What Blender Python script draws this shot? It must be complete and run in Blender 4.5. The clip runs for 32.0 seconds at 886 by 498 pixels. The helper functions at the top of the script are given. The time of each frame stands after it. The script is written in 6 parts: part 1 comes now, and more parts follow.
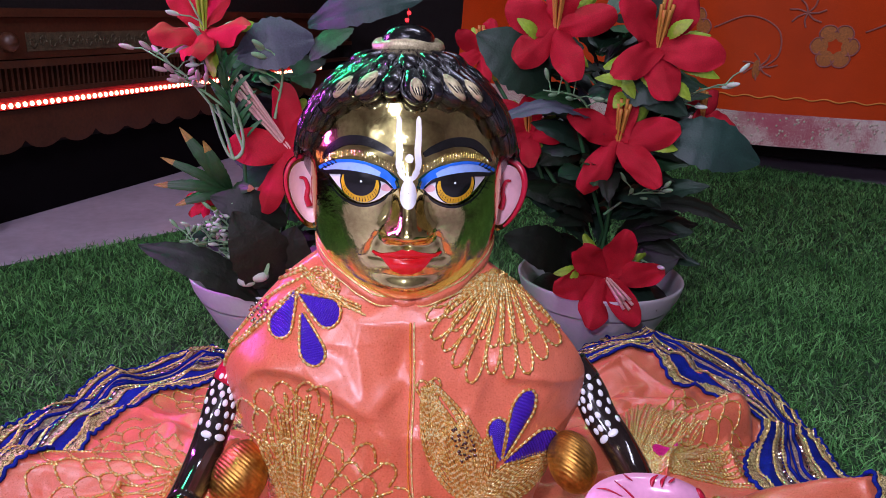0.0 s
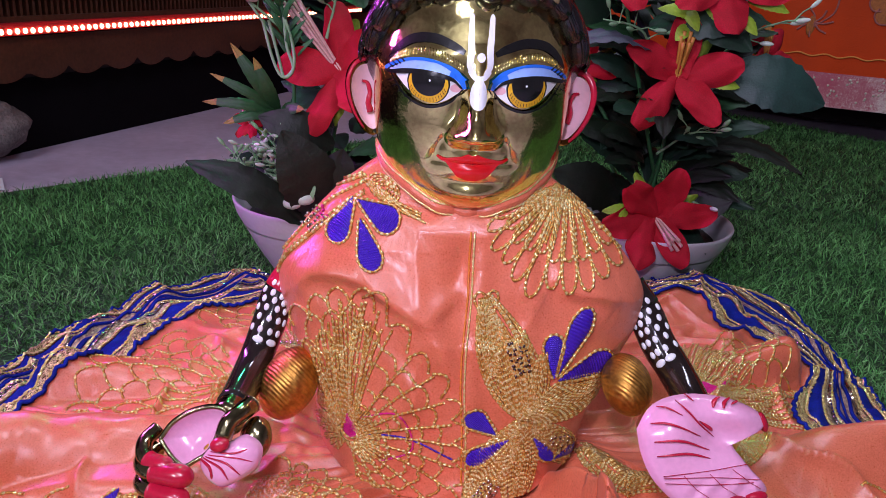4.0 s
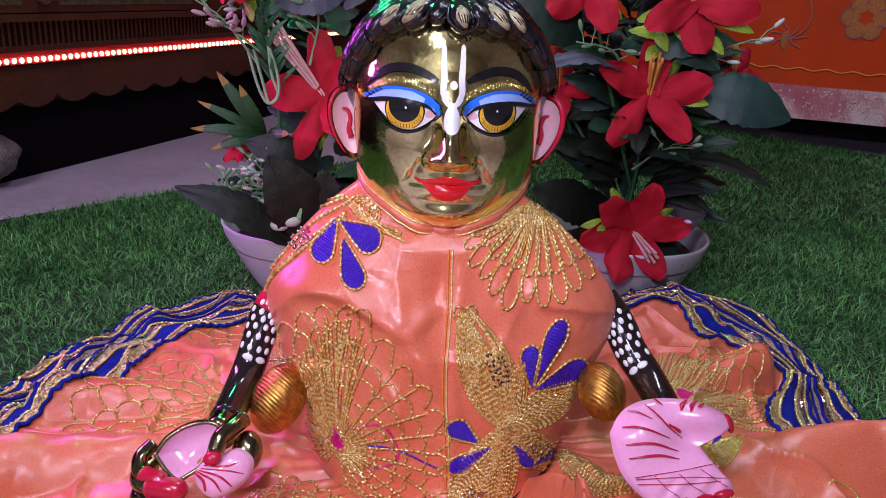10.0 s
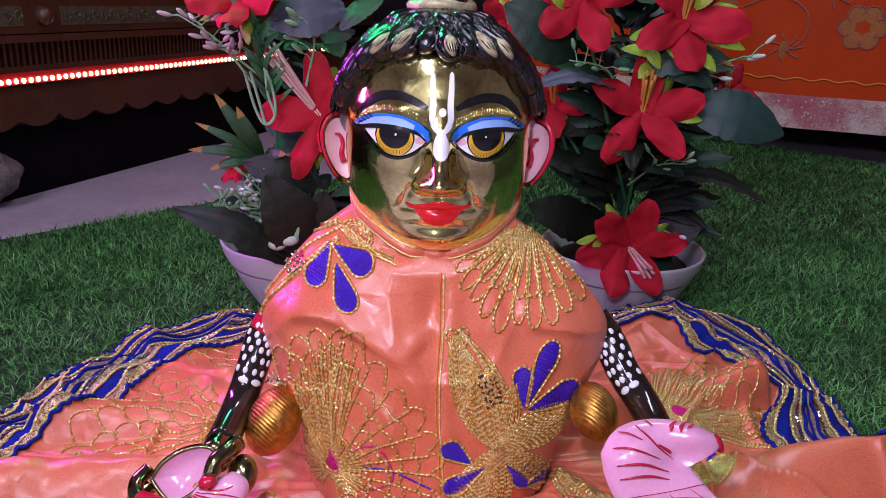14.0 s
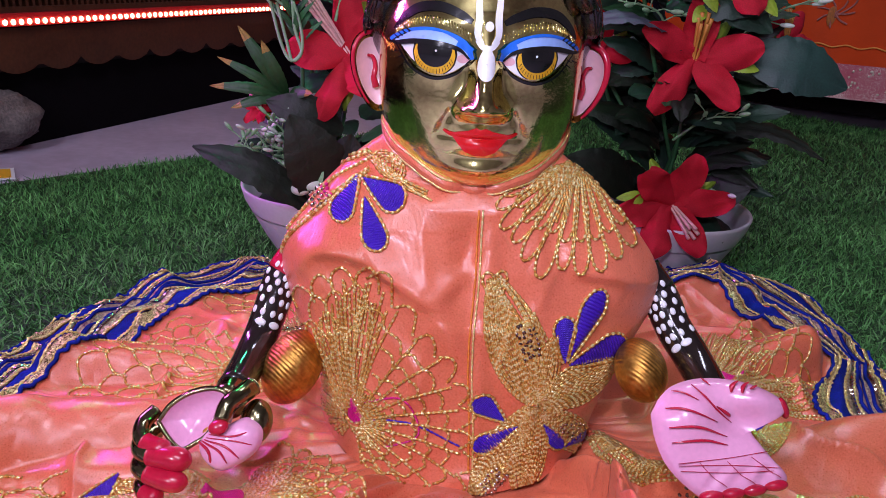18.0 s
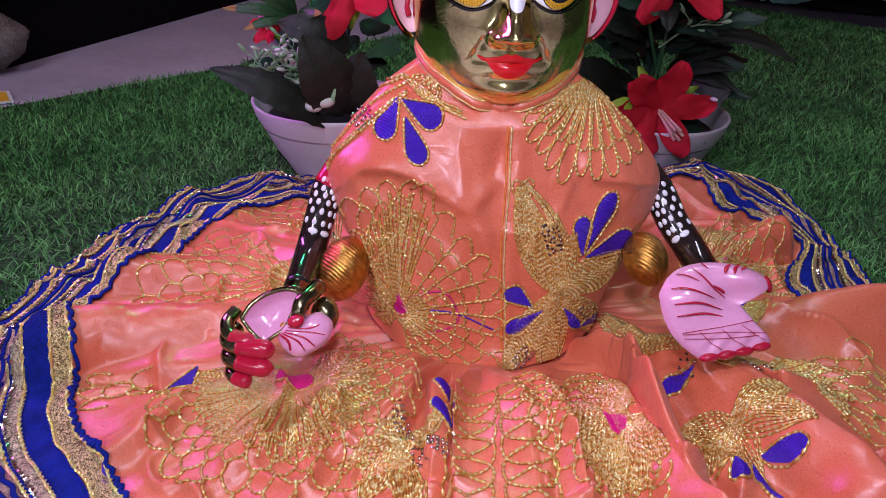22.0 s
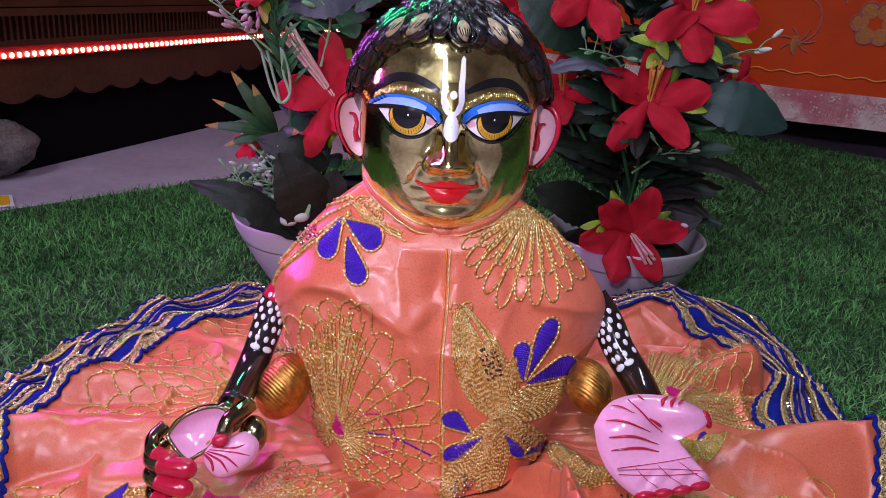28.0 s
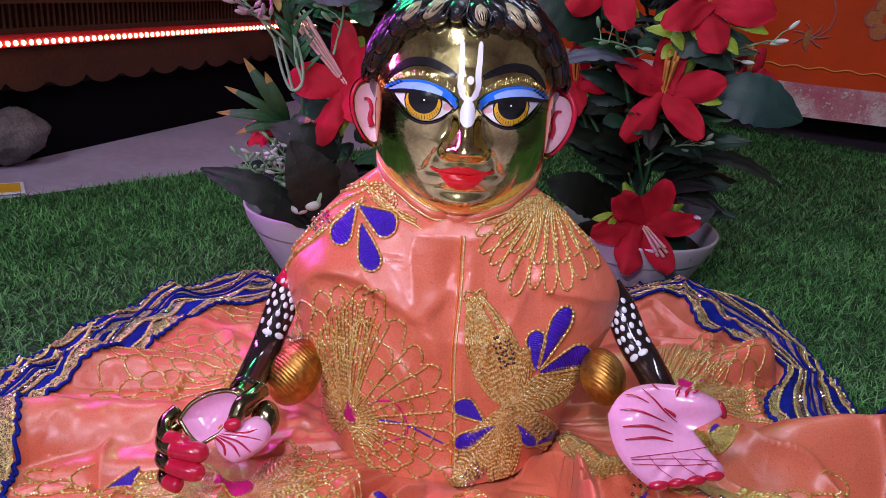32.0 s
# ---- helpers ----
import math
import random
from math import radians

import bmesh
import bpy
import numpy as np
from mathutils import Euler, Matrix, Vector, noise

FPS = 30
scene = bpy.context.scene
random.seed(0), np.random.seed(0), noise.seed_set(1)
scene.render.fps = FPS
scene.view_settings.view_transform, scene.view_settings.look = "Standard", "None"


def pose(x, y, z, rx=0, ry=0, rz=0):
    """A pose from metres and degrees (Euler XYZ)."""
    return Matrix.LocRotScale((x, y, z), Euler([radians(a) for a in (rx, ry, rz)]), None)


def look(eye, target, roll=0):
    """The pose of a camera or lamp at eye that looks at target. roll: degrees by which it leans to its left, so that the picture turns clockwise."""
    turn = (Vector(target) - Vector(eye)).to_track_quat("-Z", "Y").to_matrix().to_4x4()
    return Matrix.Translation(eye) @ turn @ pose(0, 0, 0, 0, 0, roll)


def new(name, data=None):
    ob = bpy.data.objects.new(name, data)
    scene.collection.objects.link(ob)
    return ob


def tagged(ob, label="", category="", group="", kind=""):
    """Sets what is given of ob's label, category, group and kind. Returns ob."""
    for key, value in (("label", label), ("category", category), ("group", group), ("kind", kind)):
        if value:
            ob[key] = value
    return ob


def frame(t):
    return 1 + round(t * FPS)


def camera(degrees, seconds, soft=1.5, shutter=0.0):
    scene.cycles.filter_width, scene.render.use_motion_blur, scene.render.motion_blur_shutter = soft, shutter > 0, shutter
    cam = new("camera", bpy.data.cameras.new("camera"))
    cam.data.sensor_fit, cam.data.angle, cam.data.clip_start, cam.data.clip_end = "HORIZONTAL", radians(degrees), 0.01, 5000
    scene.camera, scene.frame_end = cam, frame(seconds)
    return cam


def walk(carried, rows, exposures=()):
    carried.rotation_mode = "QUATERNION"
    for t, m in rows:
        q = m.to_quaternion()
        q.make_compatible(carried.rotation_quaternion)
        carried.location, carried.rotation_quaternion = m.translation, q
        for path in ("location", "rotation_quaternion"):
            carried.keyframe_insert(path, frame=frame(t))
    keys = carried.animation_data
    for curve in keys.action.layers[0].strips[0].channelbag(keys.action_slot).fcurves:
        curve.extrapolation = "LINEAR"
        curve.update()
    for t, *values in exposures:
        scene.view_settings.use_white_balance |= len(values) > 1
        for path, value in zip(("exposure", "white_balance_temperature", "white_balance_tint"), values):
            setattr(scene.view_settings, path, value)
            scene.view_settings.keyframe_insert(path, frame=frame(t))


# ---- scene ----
cam = camera(60.6, 32.0, soft=0.65)
PATH = [
    (0, (0.0081, 0.0223, 0.3762), (0.0004, 0.4994, 0.2269), 1.82),
    (0.5, (0.0014, 0.0223, 0.3674), (-0.0112, 0.4986, 0.2160), 2.01),
    (1, (-0.0017, 0.0216, 0.3602), (-0.0184, 0.4966, 0.2048), 2.53),
    (1.5, (-0.0081, 0.0213, 0.3504), (-0.0291, 0.4949, 0.1915), 2.90),
    (2, (-0.0076, 0.0229, 0.3517), (-0.0295, 0.4954, 0.1897), 3.23),
    (2.5, (-0.0072, 0.0237, 0.3549), (-0.0307, 0.4955, 0.1909), 3.32),
    (3, (-0.0074, 0.0350, 0.3481), (-0.0294, 0.5046, 0.1777), 3.46),
    (3.5, (-0.0120, 0.0312, 0.3433), (-0.0345, 0.4984, 0.1667), 3.86),
    (5.5, (-0.0066, -0.0009, 0.3663), (-0.0234, 0.4719, 0.2044), 3.07),
    (6, (0.0056, 0.0005, 0.3767), (-0.0091, 0.4746, 0.2185), 2.13),
    (6.5, (0.0025, 0.0034, 0.3670), (-0.0116, 0.4775, 0.2090), 1.95),
    (7, (0.0015, 0.0050, 0.3629), (-0.0119, 0.4789, 0.2043), 1.98),
    (7.5, (0.0003, 0.0042, 0.3622), (-0.0128, 0.4780, 0.2028), 2.05),
    (8, (-0.0012, 0.0039, 0.3591), (-0.0150, 0.4773, 0.1985), 2.18),
    (8.5, (-0.0009, 0.0041, 0.3593), (-0.0153, 0.4770, 0.1978), 2.36),
    (9, (-0.0021, 0.0036, 0.3563), (-0.0170, 0.4763, 0.1941), 2.51),
    (9.5, (-0.0007, 0.0038, 0.3561), (-0.0165, 0.4763, 0.1934), 2.60),
    (10, (-0.0043, 0.0016, 0.3523), (-0.0213, 0.4736, 0.1880), 2.79),
    (10.5, (-0.0035, 0.0023, 0.3523), (-0.0212, 0.4741, 0.1876), 2.93),
    (11, (-0.0035, 0.0019, 0.3545), (-0.0217, 0.4736, 0.1898), 2.82),
    (11.5, (0.0002, 0.0013, 0.3597), (-0.0178, 0.4733, 0.1957), 2.51),
    (12, (0.0023, 0.0018, 0.3609), (-0.0163, 0.4744, 0.1987), 2.30),
    (12.5, (0.0028, -0.0018, 0.3643), (-0.0167, 0.4714, 0.2038), 2.17),
    (13, (0.0020, -0.0000, 0.3619), (-0.0177, 0.4734, 0.2021), 2.17),
    (13.5, (0.0031, -0.0009, 0.3633), (-0.0169, 0.4728, 0.2045), 2.14),
    (14, (0.0030, -0.0006, 0.3625), (-0.0169, 0.4732, 0.2039), 2.14),
    (14.5, (0.0017, -0.0017, 0.3594), (-0.0186, 0.4718, 0.2003), 2.23),
    (16.5, (-0.0001, 0.0228, 0.3412), (-0.0272, 0.4916, 0.1695), 2.89),
    (17, (-0.0012, 0.0231, 0.3412), (-0.0308, 0.4916, 0.1689), 3.02),
    (17.5, (-0.0043, 0.0285, 0.3382), (-0.0355, 0.4961, 0.1640), 3.26),
    (18, (-0.0072, 0.0326, 0.3291), (-0.0394, 0.4991, 0.1522), 3.60),
    (18.5, (-0.0110, 0.0261, 0.3346), (-0.0445, 0.4924, 0.1574), 3.71),
    (19, (-0.0094, 0.0255, 0.3299), (-0.0399, 0.4913, 0.1505), 3.94),
    (19.5, (-0.0123, 0.0143, 0.3310), (-0.0401, 0.4774, 0.1444), 4.06),
    (20, (-0.0226, -0.0030, 0.3375), (-0.0452, 0.4544, 0.1369), 4.12),
    (20.5, (-0.0279, -0.0135, 0.3411), (-0.0433, 0.4392, 0.1293), 4.08),
    (21, (-0.0313, -0.0140, 0.3520), (-0.0381, 0.4320, 0.1260), 3.50),
    (21.5, (-0.0532, -0.0334, 0.3492), (-0.0591, 0.4083, 0.1149), 2.94),
    (22, (-0.0474, -0.0284, 0.3554), (-0.0535, 0.4137, 0.1219), 2.71),
    (22.5, (-0.0302, -0.0194, 0.3687), (-0.0332, 0.4268, 0.1431), 2.72),
    (23, (-0.0065, -0.0116, 0.3873), (-0.0077, 0.4396, 0.1718), 2.23),
    (23.5, (0.0002, -0.0160, 0.3935), (-0.0012, 0.4417, 0.1921), 2.19),
    (24, (0.0072, -0.0209, 0.3906), (0.0022, 0.4431, 0.2042), 2.57),
    (24.5, (0.0131, -0.0153, 0.3873), (0.0071, 0.4524, 0.2105), 2.92),
    (25, (0.0108, -0.0158, 0.3797), (0.0039, 0.4545, 0.2100), 3.12),
    (25.5, (0.0097, -0.0190, 0.3811), (0.0009, 0.4528, 0.2159), 3.19),
    (27.5, (0.0085, -0.0141, 0.3674), (-0.0055, 0.4574, 0.2014), 3.15),
    (28, (0.0036, -0.0215, 0.3643), (-0.0195, 0.4488, 0.1963), 3.76),
    (28.5, (0.0029, -0.0186, 0.3586), (-0.0209, 0.4511, 0.1890), 3.80),
    (29, (0.0013, -0.0205, 0.3576), (-0.0229, 0.4489, 0.1871), 3.96),
    (29.5, (-0.0009, -0.0176, 0.3543), (-0.0247, 0.4513, 0.1823), 4.18),
    (30, (0.0002, -0.0178, 0.3533), (-0.0232, 0.4507, 0.1804), 4.31),
    (30.5, (0.0005, -0.0197, 0.3563), (-0.0236, 0.4489, 0.1834), 4.30),
    (31, (-0.0021, -0.0205, 0.3534), (-0.0267, 0.4479, 0.1801), 4.43),
    (31.5, (-0.0002, -0.0204, 0.3547), (-0.0249, 0.4479, 0.1813), 4.39),
    (32, (-0.0010, -0.0211, 0.3583), (-0.0280, 0.4478, 0.1868), 4.21),
]
walk(cam, [(t, look(eye, target, roll)) for t, eye, target, roll in PATH], [(0, 0.05), (2, 0.0), (19, 0.0), (20.5, -0.20), (22.5, -0.18), (24, 0.0), (27, -0.03), (32, -0.08)])

# world, lamps and exposure
from mathutils.bvhtree import BVHTree

scene.view_settings.exposure = 0.0
world = bpy.data.worlds.new("room_air")
scene.world = world
world.use_nodes = True
world.node_tree.nodes["Background"].inputs[0].default_value = (0.55, 0.5, 0.6, 1)
world.node_tree.nodes["Background"].inputs[1].default_value = 0.02


def lamp(name, kind, at, target, watts, color, size, size_y=None, spread=180):
    data = bpy.data.lights.new(name, kind)
    data.energy, data.color = watts, color
    if kind == "AREA":
        data.shape, data.size, data.size_y, data.spread = "RECTANGLE", size, size_y or size, radians(spread)
    else:
        data.shadow_soft_size = size
    ob = new(name, data)
    ob.matrix_world = look(at, target)
    return ob


# Unseen overhead lamp, added to brighten the turf behind.
lamp("overhead_turf_light", "AREA", (0.25, 0.90, 1.50), (0.28, 1.00, 0.0), 6.0, (0.75, 0.75, 1.0), 0.6, 0.10)
# Unseen lamp added so floor and wall brighten the brass reflections.
lamp("floor_fill_light", "AREA", (-0.55, -0.95, 2.25), (-0.40, -0.90, 0.0), 22.0, (0.75, 0.72, 1.0), 0.5, 0.3)
# Unseen fill from the front left, added to brighten the cape.
lamp("front_fill_light", "AREA", (-0.85, -0.75, 0.95), (0.0, 0.6, 0.1), 9.0, (0.79, 0.76, 1.0), 0.20, 0.06)
lamp("torch_light", "AREA", (-0.05, 0.03, 0.48), (-0.03, 0.42, 0.08), 1.78, (0.73, 0.70, 1.0), 0.03, 0.03)
lamp("magenta_light", "AREA", (-0.62, 0.66, 0.50), (-0.05, 0.48, 0.28), 1.9, (0.80, 0.10, 1.0), 0.03, 0.30, 120)
lamp("green_light", "AREA", (-0.36, 0.90, 0.74), (-0.05, 0.48, 0.32), 0.7, (0.05, 1.0, 0.35), 0.03, 0.2, 90)

# materials


def mat(name, base, rough=0.5, metal=0.0, vary=0.15, scale=30.0, fine=400.0, bump=0.15, dist=0.0006,
        sheen=0.0, coat=0.0, tint=None, spec=0.5, glow=None, power=0.0, island=0.0, weave=0.0, crumple=0.0, contrast=0.35, crease=0.0, coat_rough=0.08):
    """A principled surface with colour variation at two scales and a fine relief."""
    m = bpy.data.materials.new(name)
    m.use_nodes = True
    nt = m.node_tree
    bsdf = nt.nodes["Principled BSDF"]
    co = nt.nodes.new("ShaderNodeTexCoord")
    big, small = nt.nodes.new("ShaderNodeTexNoise"), nt.nodes.new("ShaderNodeTexNoise")
    big.inputs["Scale"].default_value, small.inputs["Scale"].default_value = scale, fine
    big.inputs["Detail"].default_value, small.inputs["Detail"].default_value = 4, 3
    for n in (big, small):
        nt.links.new(co.outputs["Object"], n.inputs["Vector"])
    add = nt.nodes.new("ShaderNodeMath")
    add.operation = "ADD"
    nt.links.new(big.outputs["Fac"], add.inputs[0])
    nt.links.new(small.outputs["Fac"], add.inputs[1])
    half = nt.nodes.new("ShaderNodeMapRange")
    half.inputs["From Min"].default_value, half.inputs["From Max"].default_value = 1 - contrast, 1 + contrast
    nt.links.new(add.outputs[0], half.inputs["Value"])
    ramp = nt.nodes.new("ShaderNodeMix")
    ramp.data_type = "RGBA"
    lo = tuple(c * (1 - vary) for c in base)
    hi = tint or tuple(min(1, c * (1 + vary)) for c in base)
    ramp.inputs["A"].default_value, ramp.inputs["B"].default_value = (*lo, 1), (*hi, 1)
    nt.links.new(half.outputs[0], ramp.inputs["Factor"])
    color = ramp.outputs["Result"]
    if island:
        geo = nt.nodes.new("ShaderNodeNewGeometry")
        shift = nt.nodes.new("ShaderNodeMapRange")
        shift.inputs["To Min"].default_value, shift.inputs["To Max"].default_value = 1 - island, 1 + island
        nt.links.new(geo.outputs["Random Per Island"], shift.inputs["Value"])
        hue = nt.nodes.new("ShaderNodeHueSaturation")
        nt.links.new(shift.outputs[0], hue.inputs["Value"])
        nt.links.new(color, hue.inputs["Color"])
        color = hue.outputs["Color"]
    nt.links.new(color, bsdf.inputs["Base Color"])
    bsdf.inputs["Metallic"].default_value = metal
    bsdf.inputs["Specular IOR Level"].default_value = spec
    bsdf.inputs["Sheen Weight"].default_value = sheen
    bsdf.inputs["Coat Weight"].default_value = coat
    bsdf.inputs["Coat Roughness"].default_value = coat_rough
    rr = nt.nodes.new("ShaderNodeMapRange")
    rr.inputs["To Min"].default_value, rr.inputs["To Max"].default_value = max(0.02, rough * 0.75), min(1, rough * 1.25)
    nt.links.new(small.outputs["Fac"], rr.inputs["Value"])
    nt.links.new(rr.outputs[0], bsdf.inputs["Roughness"])
    height = small.outputs["Fac"]
    if weave:
        wv = nt.nodes.new("ShaderNodeTexWave")
        wv.inputs["Scale"].default_value, wv.inputs["Distortion"].default_value = weave, 1.5
        wv.bands_direction = "DIAGONAL"
        nt.links.new(co.outputs["Object"], wv.inputs["Vector"])
        plus = nt.nodes.new("ShaderNodeMath")
        plus.operation = "ADD"
        nt.links.new(wv.outputs["Fac"], plus.inputs[0])
        nt.links.new(small.outputs["Fac"], plus.inputs[1])
        height = plus.outputs[0]
    rough_relief = None
    if crumple:
        cr = nt.nodes.new("ShaderNodeTexNoise")
        cr.noise_type = "RIDGED_MULTIFRACTAL"
        cr.inputs["Scale"].default_value, cr.inputs["Detail"].default_value, cr.inputs["Distortion"].default_value = 20.0, 2.5, 0.6
        nt.links.new(co.outputs["Object"], cr.inputs["Vector"])
        rough_relief = nt.nodes.new("ShaderNodeBump")
        rough_relief.inputs["Strength"].default_value, rough_relief.inputs["Distance"].default_value = 0.6, crumple
        nt.links.new(cr.outputs["Fac"], rough_relief.inputs["Height"])
    if crease:
        vo, warp, blend = nt.nodes.new("ShaderNodeTexVoronoi"), nt.nodes.new("ShaderNodeTexNoise"), nt.nodes.new("ShaderNodeMix")
        vo.feature = "DISTANCE_TO_EDGE"
        vo.inputs["Scale"].default_value, warp.inputs["Scale"].default_value = 26.0, 18.0
        blend.data_type = "RGBA"
        blend.inputs["Factor"].default_value = 0.12
        nt.links.new(co.outputs["Object"], warp.inputs["Vector"])
        nt.links.new(co.outputs["Object"], blend.inputs["A"])
        nt.links.new(warp.outputs["Color"], blend.inputs["B"])
        nt.links.new(blend.outputs["Result"], vo.inputs["Vector"])
        sharp = nt.nodes.new("ShaderNodeBump")
        sharp.inputs["Strength"].default_value, sharp.inputs["Distance"].default_value = 0.7, crease
        nt.links.new(vo.outputs["Distance"], sharp.inputs["Height"])
        if rough_relief:
            nt.links.new(rough_relief.outputs[0], sharp.inputs["Normal"])
        rough_relief = sharp
    if bump:
        bp = nt.nodes.new("ShaderNodeBump")
        bp.inputs["Strength"].default_value, bp.inputs["Distance"].default_value = bump, dist
        nt.links.new(height, bp.inputs["Height"])
        if rough_relief:
            nt.links.new(rough_relief.outputs[0], bp.inputs["Normal"])
        nt.links.new(bp.outputs[0], bsdf.inputs["Normal"])
    if glow:
        bsdf.inputs["Emission Color"].default_value = (*glow, 1)
        bsdf.inputs["Emission Strength"].default_value = power
    return m


BRASS = mat("polished_brass", (0.90, 0.73, 0.30), 0.115, 1.0, 0.25, 45, 380, 0.26, 0.0004, contrast=0.30)
# Orange and streaks of the reflected cape are put into this brass.
FLANK = mat("orange_reflection_brass", (0.62, 0.25, 0.05), 0.46, 1.0, 0.45, 90, 260, 0.6, 0.0004, tint=(0.85, 0.46, 0.10), weave=160, crumple=0.0050)
# Darker copy of the brass; a dark room's reflection is in its colour.
DARKBRASS = mat("dark_reflection_brass", (0.26, 0.23, 0.12), 0.14, 1.0, 0.3, 60, 400, 0.3, 0.0004)
HAIR = mat("black_enamel", (0.005, 0.005, 0.006), 0.14, 0, 0.3, 60, 500, 0.6, 0.0009, coat=0.5)
STREAK = mat("gold_paint_streak", (0.42, 0.34, 0.18), 0.4, 0.3, 0.5, 160, 900, 0.5, tint=(0.66, 0.58, 0.34))
# Near-black stands in for dark reflections on the brass arms.
MAROON = mat("arm_dark_reflection", (0.016, 0.010, 0.009), 0.10, 0, 0.3, 60, 500, 0.1, coat=0.7)
BLACK = mat("black_paint", (0.008, 0.008, 0.008), 0.2, coat=0.3)
WHITE = mat("white_paint", (0.80, 0.80, 0.82), 0.35, vary=0.04)
EYEWHITE = mat("eye_white_paint", (0.82, 0.80, 0.82), 0.25, vary=0.03, coat=0.3)
PINKEYE = mat("pink_corner_paint", (0.75, 0.42, 0.45), 0.3, vary=0.08)
IRIS = mat("amber_paint", (0.72, 0.40, 0.02), 0.25, vary=0.15, coat=0.3)
BLUE = mat("blue_paint", (0.02, 0.16, 0.72), 0.25, vary=0.12, coat=0.3)
PALEBLUE = mat("pale_blue_paint", (0.30, 0.47, 0.86), 0.3, vary=0.08, coat=0.2)
LIP = mat("red_lip_paint", (0.62, 0.008, 0.012), 0.16, vary=0.1, coat=0.5)
PALM = mat("pink_enamel", (0.80, 0.36, 0.55), 0.16, vary=0.06, scale=50, coat=0.5)
REDLINE = mat("crimson_enamel", (0.46, 0.008, 0.035), 0.2, vary=0.15, coat=0.4)
EARPINK = mat("ear_pink_enamel", (0.88, 0.55, 0.62), 0.2, vary=0.06, coat=0.4)

SATIN = mat("orange_satin", (0.66, 0.132, 0.050), 0.30, 0, 0.12, 14, 900, 0.22, 0.0004, sheen=0.05, tint=(0.81, 0.205, 0.112), weave=900, spec=0.8, crumple=0.0026, crease=0.0020, coat=0.10, coat_rough=0.18)
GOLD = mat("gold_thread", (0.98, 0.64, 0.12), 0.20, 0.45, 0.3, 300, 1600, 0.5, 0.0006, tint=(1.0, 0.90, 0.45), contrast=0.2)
# Darker thread colour laid between bright lengths to paint glints.
GOLDSHADE = mat("gold_thread_glint_gap", (0.50, 0.22, 0.04), 0.30, 0.4, 0.4, 500, 1600, 0.6, 0.0006)
PURPLE = mat("purple_silk_thread", (0.060, 0.012, 0.44), 0.42, 0, 0.3, 80, 1200, 0.6, 0.0006, weave=500)
MAGENTA = mat("magenta_silk_thread", (0.70, 0.012, 0.22), 0.4, 0, 0.2, 80, 1200, 0.6, 0.0006, weave=500)
VELVET = mat("blue_velvet", (0.003, 0.010, 0.15), 0.9, 0, 0.5, 60, 900, 0.6, 0.0008, tint=(0.007, 0.022, 0.32), spec=0.15)
SEQUIN = mat("silver_sequin", (0.62, 0.56, 0.50), 0.15, 1.0, 0.2, 300, 900, 0.2)
LACE = mat("gold_lurex_band", (0.36, 0.23, 0.06), 0.28, 0.6, 0.5, 420, 1100, 1.0, 0.0016, tint=(0.95, 0.80, 0.40), contrast=0.18)
LUREX = mat("pale_lurex_stripe", (0.30, 0.20, 0.10), 0.3, 0.6, 0.5, 400, 1000, 1.0, 0.0016, tint=(1.0, 0.88, 0.56), contrast=0.2)
LURINK = mat("pink_lurex_band", (0.38, 0.12, 0.22), 0.35, 0.4, 0.5, 300, 1000, 1.0, 0.0016, tint=(0.85, 0.62, 0.40), contrast=0.2)

TURFBASE = mat("turf_backing", (0.018, 0.06, 0.018), 0.9, 0, 0.4, 20, 300, 0.6, 0.002)
BLADE = mat("turf_blade", (0.042, 0.185, 0.042), 0.6, 0, 0.4, 7, 60, 0.0, island=0.95, spec=0.3, tint=(0.150, 0.38, 0.11))
MARBLE = mat("pale_marble", (0.47, 0.40, 0.50), 0.35, 0, 0.2, 5, 60, 0.05)
WOOD = mat("red_brown_wood", (0.075, 0.025, 0.011), 0.4, 0, 0.4, 12, 150, 0.2, 0.001, coat=0.2)
# Near-black wood; the shade of the voids is put into its colour.
DARKWOOD = mat("void_dark_wood", (0.008, 0.004, 0.004), 0.8, 0, 0.3, 12, 150, 0.2, 0.001)
BRASSDULL = mat("tarnished_relief", (0.13, 0.10, 0.055), 0.5, 0.3, 0.5, 90, 400, 0.8, 0.002)
# Black that holds the shade of the void below the throne.
VOIDBLACK = mat("void_shade_black", (0.003, 0.002, 0.003), 0.9, 0, 0.3, spec=0.1)
LED = mat("red_led", (0.9, 0.3, 0.25), 0.4, 0, 0.0, glow=(1.0, 0.38, 0.24), power=6.5, bump=0)
LEDRED = mat("deep_red_led", (0.8, 0.05, 0.05), 0.4, 0, 0.0, glow=(1.0, 0.02, 0.03), power=3.5, bump=0)
LEDCASE = mat("red_plastic_channel", (0.40, 0.006, 0.012), 0.5, 0, 0.1)
DRAPE = mat("orange_drape", (0.68, 0.062, 0.004), 0.6, 0, 0.15, 10, 500, 0.3, 0.0006, spec=0.2, weave=500)
SILVER = mat("silver_brocade", (0.55, 0.10, 0.14), 0.5, 0.1, 0.1, 9, 500, 0.5, 0.0008, tint=(0.85, 0.78, 0.66), contrast=0.14)
SPANGLE = mat("pale_spangle", (0.80, 0.74, 0.58), 0.3, 0.2)
BLUETHREAD = mat("blue_grey_thread", (0.44, 0.15, 0.12), 0.7, 0.1, 0.3, 200)
OCHRE = mat("ochre_thread", (0.50, 0.17, 0.04), 0.7, 0.1, 0.3, 200)
# Pale so the added walls brighten what the brass reflects.
PALEWALL = mat("pale_reflector_wall", (0.62, 0.60, 0.56), 0.8, 0, 0.1, 2, 30, 0.1)
